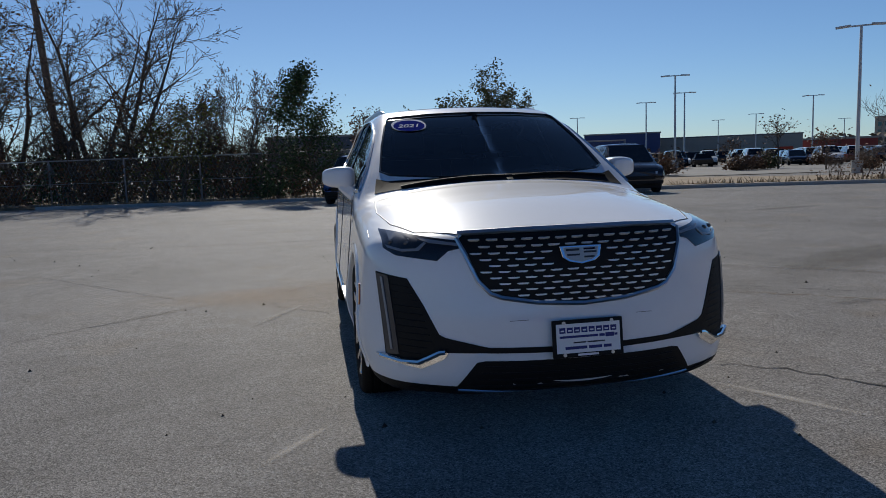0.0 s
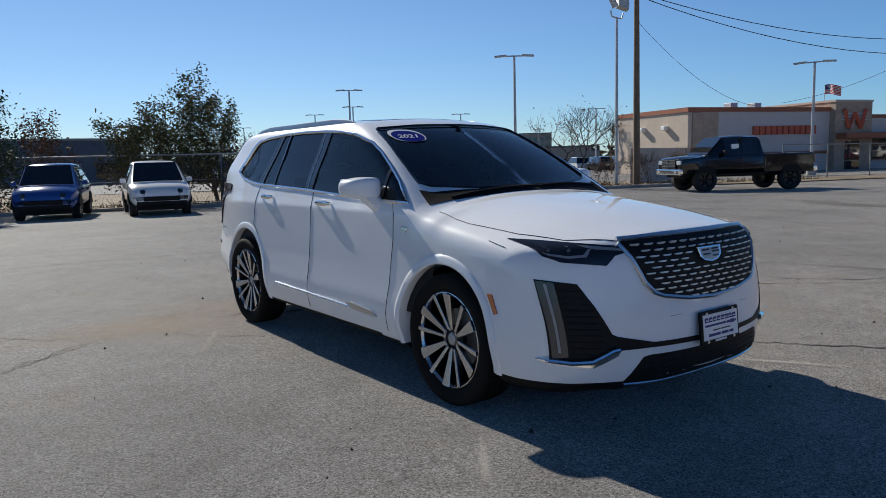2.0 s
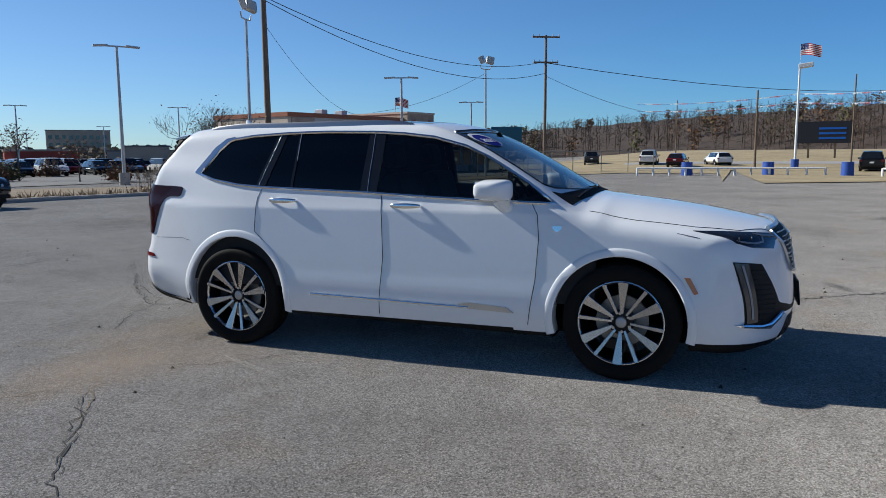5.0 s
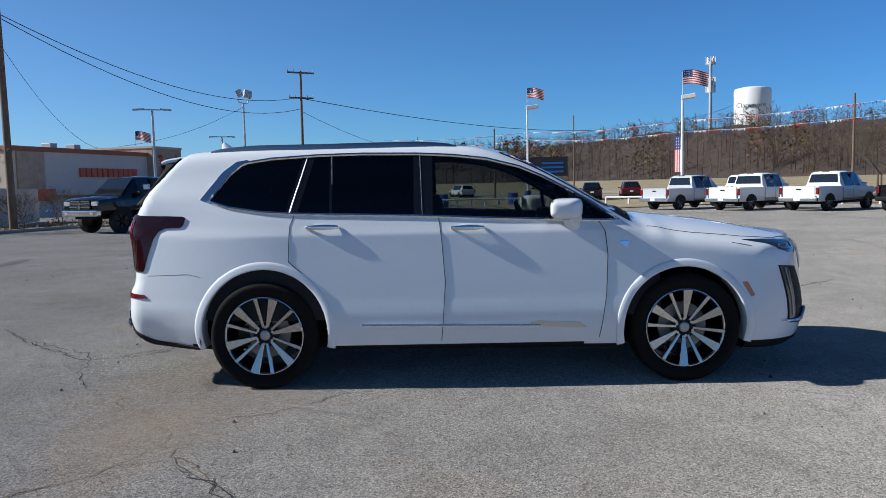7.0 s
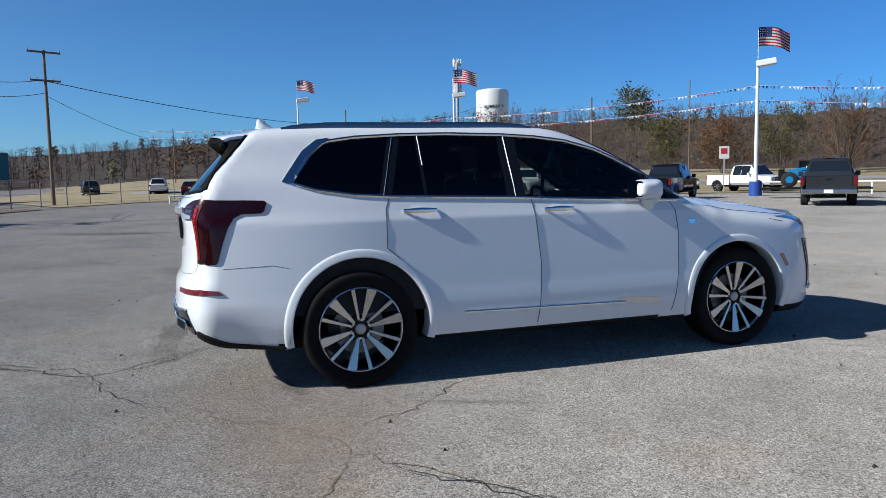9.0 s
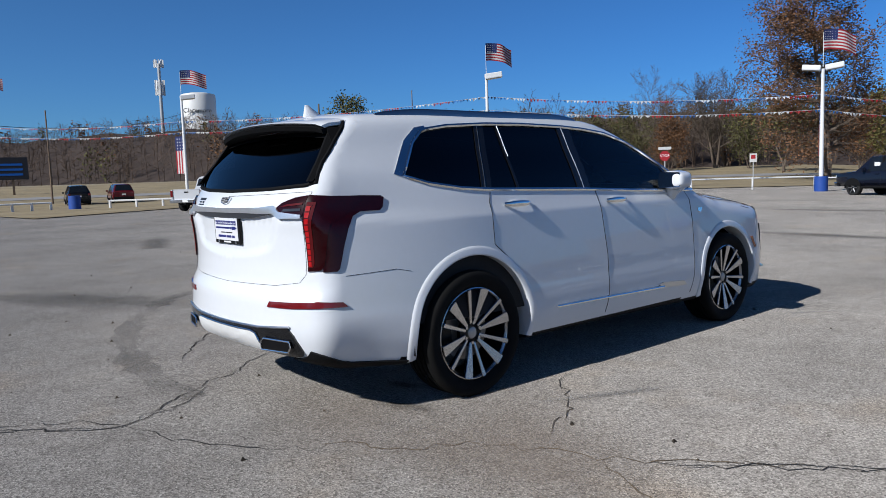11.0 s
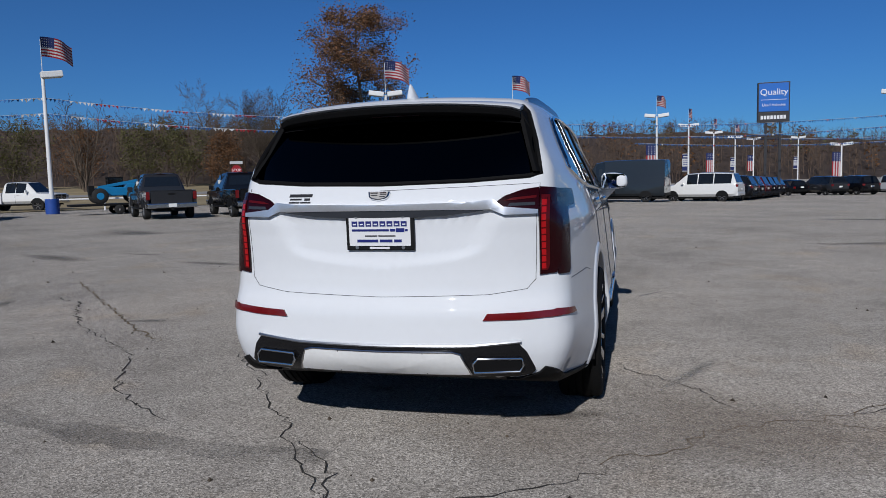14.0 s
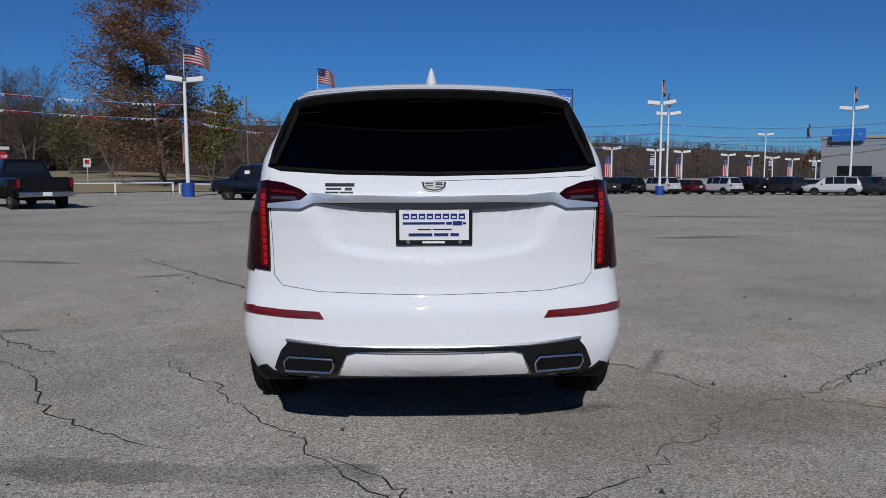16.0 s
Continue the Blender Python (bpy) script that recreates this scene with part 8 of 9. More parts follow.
def road_sign(az, d, o, z, kind, label):
    x, y = polar(az, d, o)
    s = thing("road_sign", Matrix.Translation((x, y, gz(x, y))) @ pose(0, 0, 0, 0, 0, -az), label, "road sign", "road signs")
    part("sign_post", boxed(-0.04, 0.04, 0.0, 0.06, 0, z), pole_grey, s)
    bm = bmesh.new()
    if kind == "stop":
        prism(bm, [(0.42 * math.cos(a), 0.42 * math.sin(a)) for a in np.linspace(math.pi / 8, 2 * math.pi + math.pi / 8, 8, endpoint=False)], 0.02, pose(0, -0.01, z, 90))
        part("sign_face", bm, flag_red, s, "red octagon")
        lettering("STOP", 0.3, white_plate, pose(0, -0.035, z, 90), s, "sign_lettering", 0.003)
        part("street_blade", boxed(-0.5, 0.5, -0.02, 0.0, z + 0.5, z + 0.72), flag_white, s)
    else:
        part("sign_face", boxed(-0.35, 0.35, -0.02, 0.0, z - 0.45, z + 0.45), flag_white, s, "white sign face")
        part("sign_mark", boxed(-0.22, 0.22, -0.03, -0.02, z - 0.1, z + 0.3), flag_red, s)


road_sign(150.75, 62, (-0.6, 5.67), 2.6, "stop", "red octagonal stop sign by the lot's exit")
road_sign(155.94, 84, (-0.6, 5.67), 2.2, "other", "white and red road sign by the road")
road_sign(129.4, 58, (-5.4, 2.4), 2.9, "other", "white sign on a red post")

# blue telehandler and its trailer beyond the rail
hx, hy = polar(134.8, 43, (-5.4, 2.4))
tele_blue = mat("machine_blue", (0.015, 0.19, 0.42), 0.4, var=0.08, coat=0.5)
th = thing("telehandler", Matrix.Translation((hx, hy, gz(hx, hy) + 0.56)) @ pose(0, 0, 0, 0, 0, 48) @ Matrix.Scale(0.65, 4), "bright blue telehandler standing on a dark trailer", "machine")
bm = bmesh.new()
prism(bm, [(-2.0, 0.75), (-1.7, 0.6), (1.7, 0.6), (2.0, 0.8), (2.0, 1.15), (1.2, 1.3), (-0.6, 1.3), (-0.8, 1.6), (-1.9, 1.65), (-2.1, 1.35)], 1.1, Matrix(((1, 0, 0, 0), (0, 0, -1, 0.55), (0, 1, 0, 0), (0, 0, 0, 1))))
bmesh.ops.bevel(bm, geom=bm.edges[:], offset=0.05, segments=1, affect="EDGES")
part("chassis", bm, tele_blue, th)
part("cabin", boxed(-0.55, 0.55, -0.6, 0.15, 1.28, 2.05, 0.06), car_glass, th)
part("cabin_roof", boxed(-0.62, 0.62, -0.66, 0.2, 2.05, 2.13, 0.03), black_plastic, th)
for x in (-0.56, 0.56):
    for y in (-0.6, 0.15):
        part("cabin_post", boxed(x - 0.04, x + 0.04, y - 0.04, y + 0.04, 1.2, 2.06), black_plastic, th)
bm = bmesh.new()
box(bm, -1.7, 1.3, 0.3, 0.52, -0.12, 0.12, 0.03)
boom = part("boom", bm, tele_blue, th)
boom.matrix_local = pose(0.1, 0, 1.5, 0, 10, 0)
part("boom_head", boxed(1.65, 2.1, 0.1, 0.7, 0.7, 1.45, 0.04), black_plastic, th)
for x in (-1.3, 1.3):
    for s in (-1, 1):
        bm = bmesh.new()
        lathe(bm, [(0.1, 0.2), (0.3, 0.2), (0.52, 0.18), (0.62, 0.12), (0.62, -0.12), (0.52, -0.18), (0.1, -0.2)], 20)
        bmesh.ops.transform(bm, matrix=pose(x, s * 0.8, 0.62, 0, 0, 90), verts=bm.verts[:])
        part("tyre", bm, far_rubber, th, smooth=True)
        bm = bmesh.new()
        rod(bm, (x, s * 0.8 - 0.21, 0.62), (x, s * 0.8 + 0.21, 0.62), 0.28, n=14)
        part("wheel_rim", bm, tele_blue, th)
tr = thing("trailer", Matrix.Translation((hx, hy, gz(hx, hy))) @ pose(0, 0, 0, 0, 0, 48) @ Matrix.Scale(0.65, 4), "dark flatbed trailer under the blue machine", "trailer")
part("deck", boxed(-4.5, 3.5, -1.1, 1.1, 0.7, 0.86, 0.02), black_plastic, tr)
for x in (-1.0, 0.0):
    for s in (-1, 1):
        bm = bmesh.new()
        lathe(bm, [(0.1, 0.12), (0.3, 0.12), (0.38, 0.08), (0.38, -0.08), (0.3, -0.12), (0.1, -0.12)], 16)
        bmesh.ops.transform(bm, matrix=pose(x, s * 1.2, 0.38, 0, 0, 90), verts=bm.verts[:])
        part("tyre", bm, far_rubber, tr, smooth=True)

# ---- trees, shrubs and the woods ----
bark = mat("grey_brown_bark", (0.11, 0.085, 0.065), 0.95, var=0.35, scale=4, rand=0.2)
leaf_green = mat("dull_green_leaves", (0.05, 0.075, 0.025), 0.8, var=0.3, scale=2, rand=0.45)
leaf_olive = mat("olive_leaves", (0.085, 0.082, 0.026), 0.8, var=0.3, scale=2, rand=0.45)
leaf_rust = mat("rust_leaves", (0.14, 0.068, 0.028), 0.85, var=0.3, scale=2, rand=0.45)
leaf_brown = mat("brown_oak_leaves", (0.15, 0.075, 0.035), 0.85, var=0.3, scale=1, rand=0.5)
leaf_yellow = mat("yellow_green_leaves", (0.13, 0.115, 0.03), 0.85, var=0.3, scale=1, rand=0.45)
brush = mat("bare_twigs", (0.098, 0.068, 0.050), 0.95, var=0.3, scale=0.5, rand=0.35)
tree_rng = random.Random(21)


class Sticks:
    """Gathers tapered sticks and leaf quads into arrays."""

    def __init__(self):
        self.v, self.f = [], []

    def stick(self, a, b, r0, r1, n=5):
        a, b = Vector(a), Vector(b)
        d = b - a
        if d.length < 1e-5:
            return
        d.normalize()
        s = d.orthogonal().normalized()
        u = d.cross(s)
        k = len(self.v)
        for p, r in ((a, r0), (b, r1)):
            for i in range(n):
                q = 2 * math.pi * i / n
                self.v.append(tuple(p + (s * math.cos(q) + u * math.sin(q)) * r))
        for i in range(n):
            self.f.append((k + i, k + (i + 1) % n, k + n + (i + 1) % n, k + n + i))

    def leaf(self, p, size, rng):
        a = Vector((rng.gauss(0, 1), rng.gauss(0, 1), rng.gauss(0, 0.7))).normalized()
        b = a.orthogonal().normalized()
        if rng.random() < 0.5:
            b = a.cross(b)
        p = Vector(p)
        k = len(self.v)
        a, b = a * size, b * size * 0.55
        self.v += [tuple(p - a), tuple(p + b), tuple(p + a), tuple(p - b)]
        self.f.append((k, k + 1, k + 2, k + 3))

    def ob(self, name, material):
        return mesh_ob(name, self.v, self.f, material)


def grow(st, tips, p, d, length, r, depth, rng, spread, up=0.15, kids=3):
    """Recursive limbs; the ends gather in tips."""
    n = 3
    q = Vector(p)
    d = Vector(d).normalized()
    for i in range(n):
        nd = (d + Vector((rng.gauss(0, 0.12), rng.gauss(0, 0.12), up * 0.3))).normalized()
        e = q + nd * length / n
        st.stick(q, e, r * (1 - 0.25 * i / n), r * (1 - 0.25 * (i + 1) / n), 6 if r > 0.05 else 4 if r > 0.015 else 3)
        q, d = e, nd
        if depth > 0 and i > 0:
            for _ in range(kids if i == n - 1 else 1):
                a = Vector((rng.gauss(0, 1), rng.gauss(0, 1), rng.gauss(up, 0.5)))
                nd2 = (d * (1 - spread) + a.normalized() * spread).normalized()
                grow(st, tips, q, nd2, length * (0.6 + 0.25 * rng.random()), r * 0.58, depth - 1, rng, spread, up, kids)
    tips.append((tuple(q), depth))
    if depth == 0:
        tips.append((tuple((Vector(p) + q) / 2), 0))


def tree(at, h, label, leaf=None, leaves=1500, size=0.09, depth=4, spread=0.55, trunk=0.32, r=None, seed=0, up=0.25, category="tree", fill=0.35, group="trees round the lot", kids=3, stems=1, low=False):
    rng = random.Random(seed)
    st, tips = Sticks(), []
    for s in range(stems):
        off = Vector((rng.gauss(0, 0.25), rng.gauss(0, 0.25), 0)) if stems > 1 else Vector((0, 0, 0))
        r0 = (r or h * 0.018) / (1 if stems == 1 else 1.6)
        th = h * trunk
        st.stick(off, off + Vector((0, 0, th)), r0 * 1.25, r0, 8)
        grow(st, tips, off + Vector((0, 0, th)), (rng.gauss(0, 0.1 + 0.2 * (stems > 1)), rng.gauss(0, 0.1 + 0.2 * (stems > 1)), 1), h * 0.30, r0, depth, rng, spread, up, kids)
    zmax = max(v[2] for v in st.v)
    k = h / zmax
    st.v = [(x * k, y * k, z * k) for x, y, z in st.v]
    low = low or category == "shrub"
    t = thing("tree" if category == "tree" else "shrub", Matrix.Translation((*at, gz(*at) - 0.02)) @ pose(0, 0, 0, 0, 0, rng.random() * 360), label, category, group)
    ob = st.ob("trunk", bark)
    ob.parent = t
    if leaf:
        cr = Sticks()
        ends = [Vector(p) * k for p, dpt in tips if dpt <= 1]
        for _ in range(leaves):
            c = rng.choice(ends)
            p = c * (1 if not low else 0.35 + 0.65 * rng.random()) + Vector((rng.gauss(0, fill), rng.gauss(0, fill), rng.gauss(0, fill * 0.8)))
            if low:
                p.z *= 0.15 + 0.85 * rng.random()
            if p.z > 0.15:
                cr.leaf(p, size * (0.6 + 0.8 * rng.random()), rng)
        c2 = cr.ob("crown", leaf)
        c2.parent = t
    return t


def ramify(st, tips, p, d, length, r, level, rng, ratio, wide, lift, shape, rmin):
    """A limb with side limbs all along it."""
    n = (2, 4, 7, 12)[level]
    q, d = Vector(p), Vector(d).normalized()
    for i in range(n):
        f = (i + 1) / n
        d = (d + Vector((rng.gauss(0, 0.09), rng.gauss(0, 0.09), lift * 0.12 + rng.gauss(0, 0.06)))).normalized()
        e = q + d * length / n
        ra, rb = max(rmin, r * (1 - 0.85 * i / n)), max(rmin * 0.7, r * (1 - 0.85 * f))
        st.stick(q, e, ra, rb, 7 if r > 0.12 else 4 if r > 0.03 else 3)
        q = e
        if level == 0:
            tips.append(tuple(q))
        elif f > shape[0] or level < 3:
            for _ in range(shape[1] if level == 3 else 2 if level == 2 else 1 + i % 2):
                s = Vector((rng.gauss(0, 1), rng.gauss(0, 1), rng.gauss(0, 0.35)))
                s = (s - d * s.dot(d)).normalized()
                a = wide * (0.75 + 0.5 * rng.random())
                nd = d * math.cos(a) + s * math.sin(a)
                span = length * ratio * ((1.05 - shape[2] * f) if level == 3 else (1.0 - 0.55 * f)) * (0.7 + 0.5 * rng.random())
                ramify(st, tips, q, nd, span, max(rmin, rb * 0.55), level - 1, rng, ratio if level < 3 else 0.45, 0.75, lift, shape, rmin)


def limb_tree(at, h, label, stems=1, lean=0.25, level=2, ratio=0.5, wide=0.7, lift=0.6, shape=(0.2, 2, 0.6), leaf=None, leaves=0, size=0.08, fill=0.2, seed=0, r=None, rmin=0.006, group="trees round the lot"):
    rng = random.Random(seed)
    st, tips = Sticks(), []
    r = r or h * 0.014
    for k in range(stems):
        a = 2 * math.pi * (k + 0.4 * rng.random()) / stems
        m = lean * (0.4 + 0.8 * rng.random()) if stems > 1 else 0.03
        o = Vector((0.12 * math.cos(a), 0.12 * math.sin(a), -0.1)) * (stems > 1)
        ramify(st, tips, o, (m * math.cos(a), m * math.sin(a), 1), h * (0.8 + 0.25 * rng.random() if stems > 1 else 1), r, level, rng, ratio, wide, lift, shape, rmin)
    k = h / max(v[2] for v in st.v)
    st.v = [(x * k, y * k, z * k) for x, y, z in st.v]
    t = thing("tree", Matrix.Translation((*at, gz(*at) - 0.03)) @ pose(0, 0, 0, 0, 0, rng.random() * 360), label, "tree", group)
    st.ob("trunk", bark).parent = t
    if leaf:
        cr = Sticks()
        for _ in range(leaves):
            p = Vector(rng.choice(tips)) * k + Vector((rng.gauss(0, fill), rng.gauss(0, fill), rng.gauss(0, fill)))
            cr.leaf(p, size * (0.6 + 0.8 * rng.random()), rng)
        cr.ob("crown", leaf).parent = t
    return t


# north edge, near
limb_tree((-1.0, 24.9), 5.2, "slender leafy green tree by the fence", level=3, ratio=0.46, wide=0.95, lift=0.5, shape=(0.02, 3, 0.8), leaf=leaf_green, leaves=6500, size=0.065, fill=0.2, seed=3, r=0.06, rmin=0.004)
tree((-2.6, 25.4), 2.9, "green shrub at a tree's foot", leaf_green, 900, 0.07, 3, 0.6, 0.08, seed=4, category="shrub", stems=3)
tree((0.1, 25.6), 2.6, "green shrub at a tree's foot", leaf_green, 700, 0.07, 3, 0.6, 0.08, seed=5, category="shrub", stems=3)
limb_tree((2.2, 29.5), 4.0, "small tree with rust-coloured leaves", 3, 0.35, 2, 0.5, 0.6, 0.5, (0.15, 2, 0.5), leaf_rust, 1500, 0.06, 0.14, 6, 0.06, 0.008)
limb_tree((4.4, 25.3), 3.7, "bushy olive-green tree by the fence", 5, 0.4, 2, 0.5, 0.7, 0.5, (0.02, 2, 0.5), leaf_olive, 5200, 0.06, 0.16, 7, 0.05, 0.006)
limb_tree((5.9, 25.6), 4.2, "bushy olive-green tree by the fence", 5, 0.35, 2, 0.5, 0.7, 0.5, (0.02, 2, 0.5), leaf_olive, 5200, 0.06, 0.16, 8, 0.05, 0.006)
limb_tree((7.6, 26.0), 5.3, "airy olive-green tree by the fence", 4, 0.24, 2, 0.45, 0.6, 0.6, (0.05, 2, 0.55), leaf_olive, 7500, 0.055, 0.13, 9, 0.07, 0.008)
tree((8.8, 25.0), 3.0, "bushy olive-green shrub by the fence", leaf_olive, 1300, 0.07, 3, 0.6, 0.08, seed=10, category="shrub", stems=4)
limb_tree((-10.8, 31.5), 11.8, "tall bare tree with many fine limbs", 6, 0.55, 3, 0.5, 0.95, 0.35, (0.25, 1, 0.5), leaf_brown, 500, 0.06, 0.15, 11, 0.2, 0.014)
limb_tree((-15.0, 33.0), 11.5, "tall bare tree with many fine limbs", 5, 0.6, 3, 0.5, 0.95, 0.35, (0.25, 1, 0.5), leaf_brown, 2600, 0.07, 0.2, 12, 0.2, 0.014)
limb_tree((-19.0, 33.5), 10.5, "tall bare tree with many fine limbs", 5, 0.6, 3, 0.5, 0.95, 0.35, (0.25, 1, 0.5), leaf_brown, 600, 0.06, 0.2, 13, 0.2, 0.014)
limb_tree((-5.1, 29.0), 6.1, "bare tree with spreading limbs", 4, 0.4, 3, 0.42, 0.7, 0.5, (0.3, 1, 0.45), leaf_brown, 1100, 0.05, 0.15, 14, 0.09, 0.011)
limb_tree((-3.7, 28.2), 5.9, "bare tree with spreading limbs", 4, 0.4, 3, 0.42, 0.7, 0.5, (0.3, 1, 0.45), leaf_brown, 600, 0.05, 0.14, 15, 0.085, 0.011)
limb_tree((-7.6, 30.0), 5.6, "half-bare tree with brown leaves", 4, 0.35, 2, 0.5, 0.6, 0.5, (0.25, 2, 0.5), leaf_rust, 1500, 0.06, 0.16, 16, 0.08, 0.012)
limb_tree((-6.6, 27.6), 4.3, "small tree with yellow-green leaves", 3, 0.3, 2, 0.5, 0.6, 0.5, (0.15, 2, 0.5), leaf_yellow, 2200, 0.065, 0.16, 17, 0.06, 0.008)
for i in range(14):
    x = -22 + 1.55 * i + tree_rng.gauss(0, 0.3)
    y = 31.6 - 0.22 * (x + 22) + tree_rng.random() * 1.5
    hh = 2.6 + 1.3 * tree_rng.random() + (1.0 if x < -8 else 0)
    lf = (leaf_olive, leaf_brown, leaf_green, leaf_brown)[i % 4]
    tree((x, y), hh, "dense dark shrub behind the fence" if lf is leaf_green else "dense shrub with mixed autumn leaves", lf, 950, 0.085, 3, 0.65, 0.06, seed=30 + i, category="shrub", stems=4, group="shrubs behind the fence", fill=0.4)
for i, (x, y, hh) in enumerate(((22.5, 20.2, 4.0), (21.0, 20.8, 1.6), (26.5, 18.9, 1.8), (28.3, 18.3, 2.0), (19.5, 21.0, 1.2), (24.0, 19.8, 1.5))):
    tree((x, y), hh, "thin bare sapling by the fence" if hh > 3 else "low bare brown shrub by the fence", leaf_brown, 160, 0.05, 4, 0.5, 0.15, seed=60 + i, category="tree" if hh > 3 else "shrub", stems=2 if hh > 3 else 4)
for i, (az, d, hh) in enumerate(((34.5, 62, 4.2), (31.5, 60, 2.4), (37.5, 55, 2.8), (47.5, 70, 5), (52.5, 95, 7))):
    tree(polar(az, d, (-1.2, -5.5)), hh, "young bare tree in a planting strip", leaf_brown, 150, 0.09, 4, 0.5, 0.3, seed=70 + i)
for az, d, hh, i in ((26.5, 50, 2.0, 0), (31.9, 58, 1.4, 1), (32.8, 60, 1.3, 2), (33.8, 62, 1.8, 3), (37.2, 75, 2.0, 4), (40.2, 54, 1.6, 5)):
    tree(polar(az, d, (-1.2, -5.5)), hh, "rounded shrub with brown leaves in a planting strip" if i != 3 else "rounded olive shrub in a planting strip", leaf_olive if i == 3 else leaf_brown, 1100, 0.1, 3, 0.6, 0.1, seed=170 + i, category="shrub", stems=4, group="shrubs in the planting strips", fill=0.35)
# dark thicket behind the fence
tk, tk2 = Sticks(), Sticks()
for i in range(6500):
    x = -34 + 32.5 * tree_rng.random()
    y = 30.5 - 0.2 * (x + 10) * (x > -10) - 0.1 * (x + 10) * (x <= -10) + 3.5 * tree_rng.random()
    hmax = (2.3 if x > -8 else 3.4) * (0.75 + 0.35 * math.sin(x * 1.7) * math.sin(x * 0.61 + 1))
    z = gz(x, y) + hmax * tree_rng.random()
    if i % 3:
        tk.leaf((x, y, z), 0.10 + 0.07 * tree_rng.random(), tree_rng)
    else:
        tk2.stick((x, y, max(gz(x, y), z - 0.9)), (x + tree_rng.gauss(0, 0.3), y + tree_rng.gauss(0, 0.3), z + 0.5), 0.018, 0.005, 3)
tagged(tk.ob("thicket_leaves", leaf_green), "dark green and brown thicket behind the fence", "shrubs", kind="stuff")
tagged(tk2.ob("thicket_twigs", bark), "bare grey twigs of a thicket behind the fence", "shrubs", kind="stuff")
# brown grass tufts along the kerb
tv = Sticks()
for i in range(2600):
    t = tree_rng.random()
    pts = [(-30, 28.4), (-12, 27.1), (-2.5, 24.7), (7, 22.3), (14.9, 21.2), (21, 19.4), (27, 17.3), (36, 15)]
    u = t * (len(pts) - 1)
    k = int(u)
    a, b = pts[k], pts[min(k + 1, len(pts) - 1)]
    x, y = a[0] + (b[0] - a[0]) * (u - k), a[1] + (b[1] - a[1]) * (u - k) + abs(tree_rng.gauss(0, 1.0))
    hgt = 0.1 + 0.26 * tree_rng.random() ** 2
    tv.stick((x, y, gz(x, y) + 0.04), (x + tree_rng.gauss(0, 0.12), y + tree_rng.gauss(0, 0.12), gz(x, y) + hgt), 0.02, 0.004, 3)
tagged(tv.ob("dead_grass", mat("dead_grass_straw", (0.24, 0.17, 0.095), 0.95, var=0.3, rand=0.4)), "dead brown grass along the kerb", "grass", kind="stuff")

# the large oak and its neighbours before the south-east woods
limb_tree((25.6, -69.5), 19.6, "large oak with rust-brown leaves", 1, 0.1, 3, 0.46, 1.25, 0.12, (0.14, 4, 0.62), leaf_brown, 34000, 0.11, 0.45, 81, 0.42, 0.025)
limb_tree((28.5, -98), 12.5, "yellow-green tree beside the large oak", 3, 0.3, 2, 0.5, 0.7, 0.5, (0.2, 2, 0.5), leaf_yellow, 4200, 0.22, 0.5, 82, 0.2, 0.03)
tree((37.5, -86), 8.5, "olive tree at the large oak's foot", leaf_olive, 1800, 0.2, 4, 0.6, 0.08, seed=83, fill=0.7, stems=3)
limb_tree((61.0, -101), 17.0, "broad bare tree before the woods", 3, 0.4, 3, 0.5, 0.75, 0.45, (0.22, 2, 0.5), seed=84, r=0.24, rmin=0.02)
limb_tree((55.0, -105), 14.0, "broad bare tree before the woods", 4, 0.45, 2, 0.5, 0.6, 0.5, (0.3, 2, 0.5), seed=85, r=0.2, rmin=0.035)
limb_tree(polar(152.9, 120, (0, 5.6)), 15.5, "broad bare tree before the woods", 3, 0.4, 3, 0.5, 0.75, 0.45, (0.22, 2, 0.5), seed=86, r=0.24, rmin=0.02)
limb_tree(polar(137.2, 105, (-5.4, 2.4)), 12.0, "broad bare tree before the woods", 5, 0.45, 2, 0.5, 0.6, 0.5, (0.3, 2, 0.5), seed=87, r=0.17, rmin=0.03)
limb_tree(polar(123.5, 190, (-5.4, 2.4)), 20.5, "dense olive-green evergreen rising above bare woods", 2, 0.2, 2, 0.5, 0.7, 0.5, (0.3, 2, 0.6), leaf_olive, 4200, 0.3, 0.8, 88, 0.3, 0.05)
tree(polar(121.5, 98, (-5.4, 2.4)), 8.0, "low gnarled bare tree on the dry grass", None, 0, 0.1, 5, 0.6, 0.16, seed=89, up=0.1, stems=2)
for i, (az, d, hh, lf) in enumerate(((131, 112, 8.5, leaf_rust), (135, 112, 9, leaf_olive), (139, 112, 8.5, leaf_rust), (143, 112, 9, leaf_olive), (146, 112, 9.5, leaf_olive), (148.5, 110, 8, leaf_rust), (154, 112, 9, leaf_olive), (127, 116, 8.5, leaf_olive), (161, 112, 9, leaf_rust))):
    limb_tree(polar(az, d, (-2, 4)), hh, "bushy tree with autumn leaves before the woods", 4, 0.3, 2, 0.5, 0.7, 0.5, (0.02, 2, 0.5), lf, 3800, 0.13, 0.4, 100 + i, 0.1, 0.02)
limb_tree(polar(113.8, 190, (-5.9, 0.2)), 18, "tall pale bare tree above the woods", 3, 0.25, 2, 0.45, 0.6, 0.6, (0.3, 2, 0.5), seed=120, r=0.2, rmin=0.05)

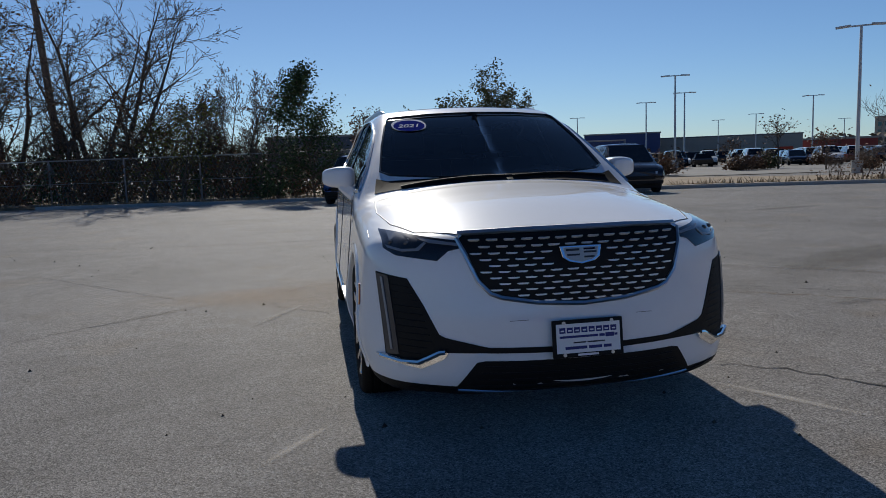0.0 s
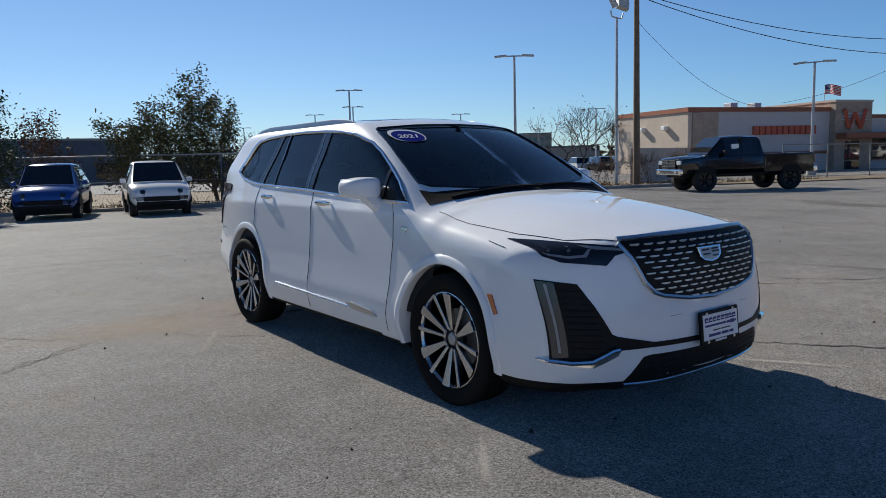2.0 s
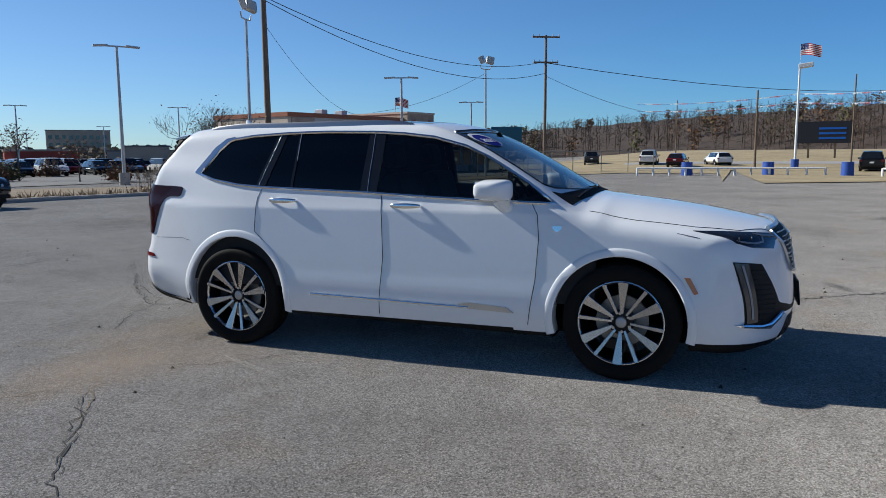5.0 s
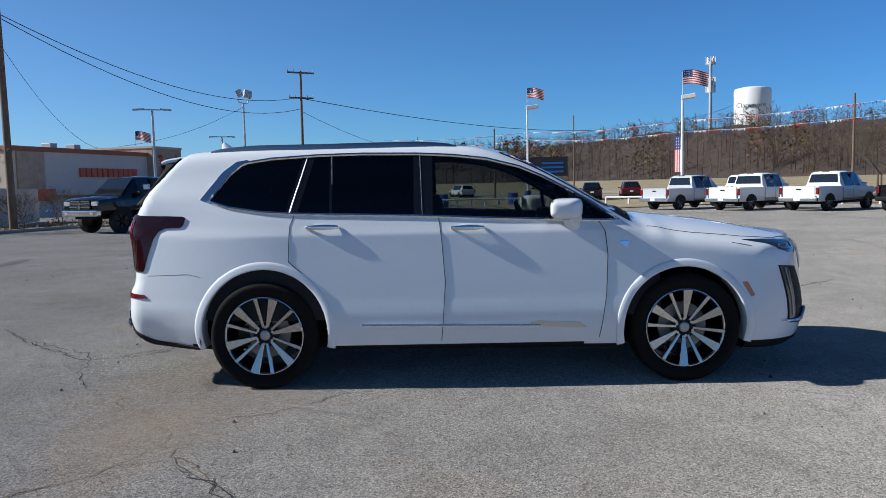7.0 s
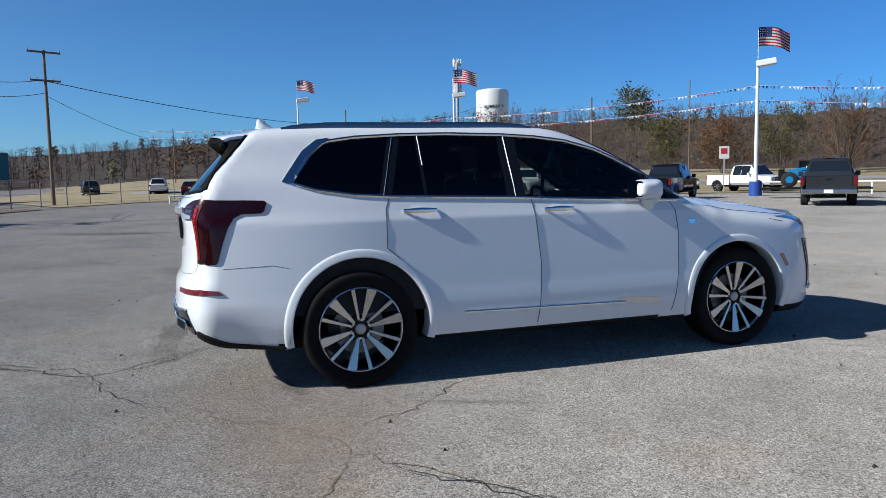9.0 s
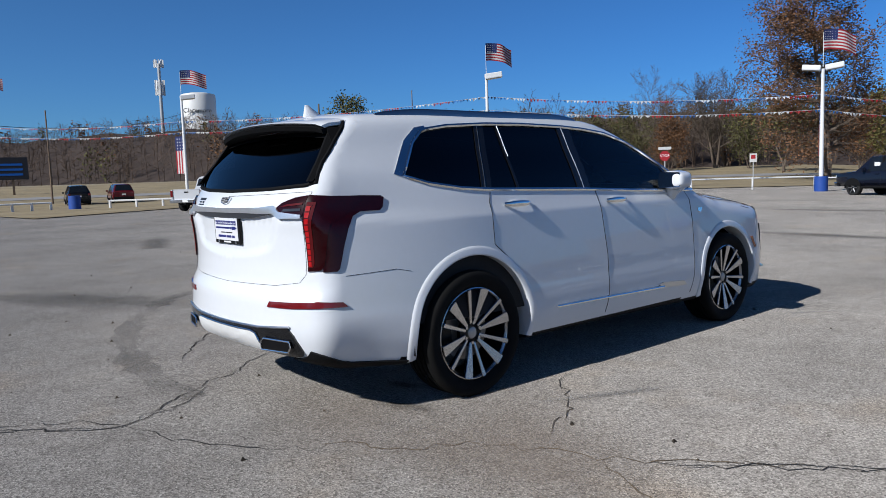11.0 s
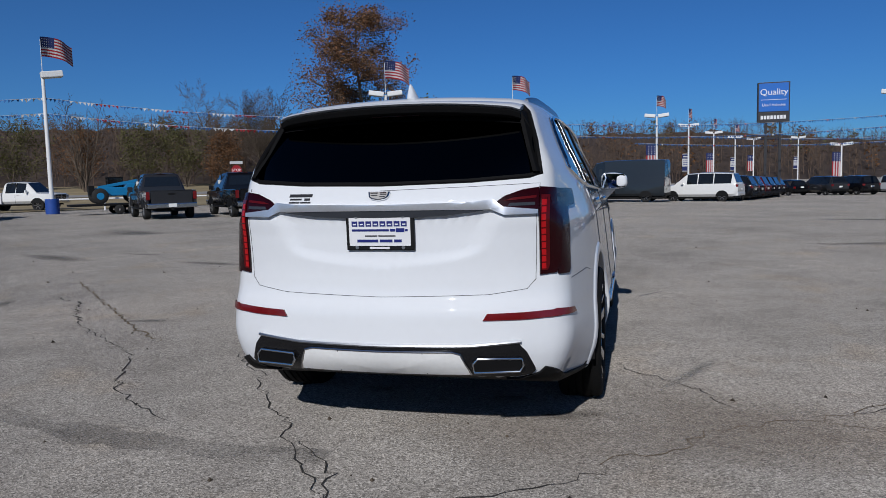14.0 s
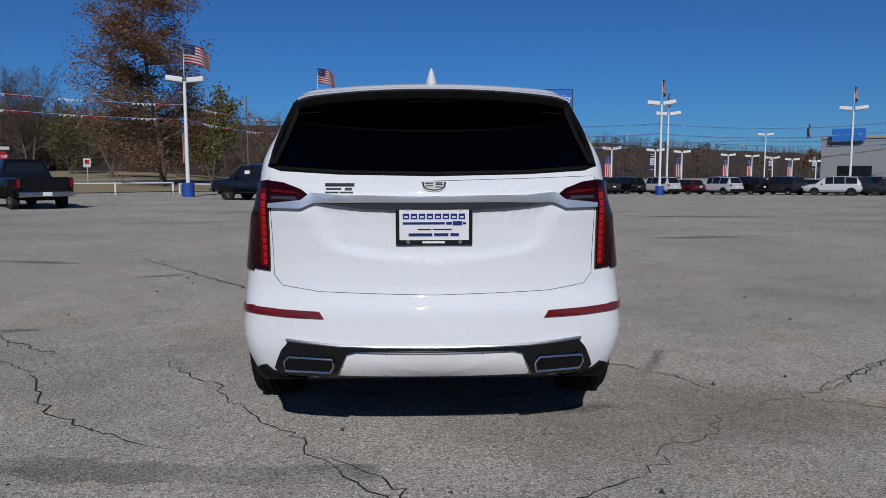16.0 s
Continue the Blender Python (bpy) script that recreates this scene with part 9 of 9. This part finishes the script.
# the woods: a brushy bank with a crest of bare trunks and twigs
SKY_AZ = np.array([70, 79, 84, 90, 101, 105, 111, 118, 124, 130, 137, 144, 150, 156, 164, 172, 180, 186, 194, 201, 209, 220, 235])
SKY_TOP = np.array([0.03, 0.043, 0.049, 0.058, 0.068, 0.078, 0.085, 0.085, 0.084, 0.082, 0.084, 0.086, 0.087, 0.084, 0.079, 0.071, 0.066, 0.066, 0.046, 0.034, 0.024, 0.02, 0.018])
SKY_D = np.array([330, 330, 320, 300, 250, 230, 200, 170, 150, 135, 128, 126, 126, 128, 135, 150, 170, 190, 220, 240, 250, 260, 270])


def crest(az):
    d, s = np.interp(az, SKY_AZ, SKY_D), np.interp(az, SKY_AZ, SKY_TOP)
    return d, 1.3 + s * d


bank_v, bank_f = [], []
n_az, n_r = 260, 7
for i in range(n_az):
    az = 70 + 165 * i / (n_az - 1)
    d, top = crest(az)
    for j in range(n_r):
        t = j / (n_r - 1)
        r = d * (0.97 + 0.5 * t)
        x, y = polar(az, r, (-3, 3))
        z = gz(x, y)
        rise = (top * r / d - z) * (0, 0.22, 0.44, 0.60, 0.69, 0.74, 0.77)[j] * (1 + tree_rng.gauss(0, 0.02))
        bank_v.append((x, y, z + rise))
for i in range(n_az - 1):
    for j in range(n_r - 1):
        a = i * n_r + j
        bank_f.append((a, a + n_r, a + n_r + 1, a + 1))
bank_mat = mat("woodland_floor_brush", (0.052, 0.037, 0.030), 0.98, var=0.5, scale=0.35, bump=1.0, bscale=1.2, detail=8)
tagged(mesh_ob("woodland_bank", bank_v, bank_f, bank_mat), "brown brushy bank of bare woods", "woods", kind="structure")
wd, wl2, wl3 = Sticks(), Sticks(), Sticks()
for i in range(2600):
    az = 72 + 160 * tree_rng.random()
    d, top = crest(az)
    t = tree_rng.random() ** 1.3
    r = d * (0.955 + 0.45 * t)
    x, y = polar(az, r, (-3, 3))
    z0 = gz(x, y) + (top * r / d - gz(x, y)) * float(np.interp(r / d, (0.97, 1.053, 1.137, 1.22, 1.303, 1.387, 1.47), (0, 0.22, 0.44, 0.60, 0.69, 0.74, 0.77)))
    hh = max(3.0, (top * r / d - z0) * (0.62 + 0.3 * t + 0.22 * tree_rng.random()))
    k = d / 130
    st_r = 0.07 * k
    tip = Vector((x + tree_rng.gauss(0, 0.4), y + tree_rng.gauss(0, 0.4), z0 + hh))
    base = Vector((x, y, z0 - 0.5))
    wd.stick(base, base.lerp(tip, 0.7), st_r * 0.75, st_r * 0.4, 4)
    for _ in range(13):
        a = base.lerp(tip, 0.08 + 0.8 * tree_rng.random())
        q = Vector((tree_rng.gauss(0, 1), tree_rng.gauss(0, 1), abs(tree_rng.gauss(0.9, 0.6)))).normalized() * hh * (0.14 + 0.22 * tree_rng.random())
        wd.stick(a, a + q, st_r * 0.45, st_r * 0.12, 3)
        for _ in range(2):
            b = a + q * (0.4 + 0.6 * tree_rng.random())
            q2 = (q.normalized() + Vector((tree_rng.gauss(0, 0.6), tree_rng.gauss(0, 0.6), tree_rng.gauss(0.1, 0.5)))).normalized() * hh * 0.12
            wd.stick(b, b + q2, st_r * 0.25, st_r * 0.1, 3)
    if tree_rng.random() < 0.07:
        lv = wl2 if tree_rng.random() < 0.5 else wl3
        for _ in range(60):
            p = base.lerp(tip, 0.2 + 0.7 * tree_rng.random()) + Vector((tree_rng.gauss(0, hh * 0.14), tree_rng.gauss(0, hh * 0.14), tree_rng.gauss(0, hh * 0.08)))
            lv.leaf(p, 0.3 * k, tree_rng)
tagged(wd.ob("bare_woods", brush), "grey-brown bare woods on the rise", "woods", kind="stuff")
tagged(wl2.ob("woods_leaves", leaf_rust), "last rust leaves among bare woods", "woods", kind="stuff")
tagged(wl3.ob("woods_leaves", leaf_olive), "last olive leaves among bare woods", "woods", kind="stuff")
# a low far treeline to the north
fn = Sticks()
for i in range(900):
    az = -75 + 150 * tree_rng.random()
    d = 205 + 70 * tree_rng.random()
    x, y = polar(az, d, (-2, -4))
    top = 1.3 + 0.0145 * d * (0.6 + 0.6 * tree_rng.random())
    p = Vector((x, y, gz(x, y)))
    for _ in range(12):
        q = p + Vector((tree_rng.gauss(0, 1.8), tree_rng.gauss(0, 1.8), top * (0.2 + 0.9 * tree_rng.random())))
        fn.leaf(q, 1.1, tree_rng)
tagged(fn.ob("far_treeline", mat("far_treeline_brown", (0.10, 0.085, 0.06), 0.95, var=0.3, rand=0.4, scale=0.1)), "low brown far treeline", "woods", kind="stuff")
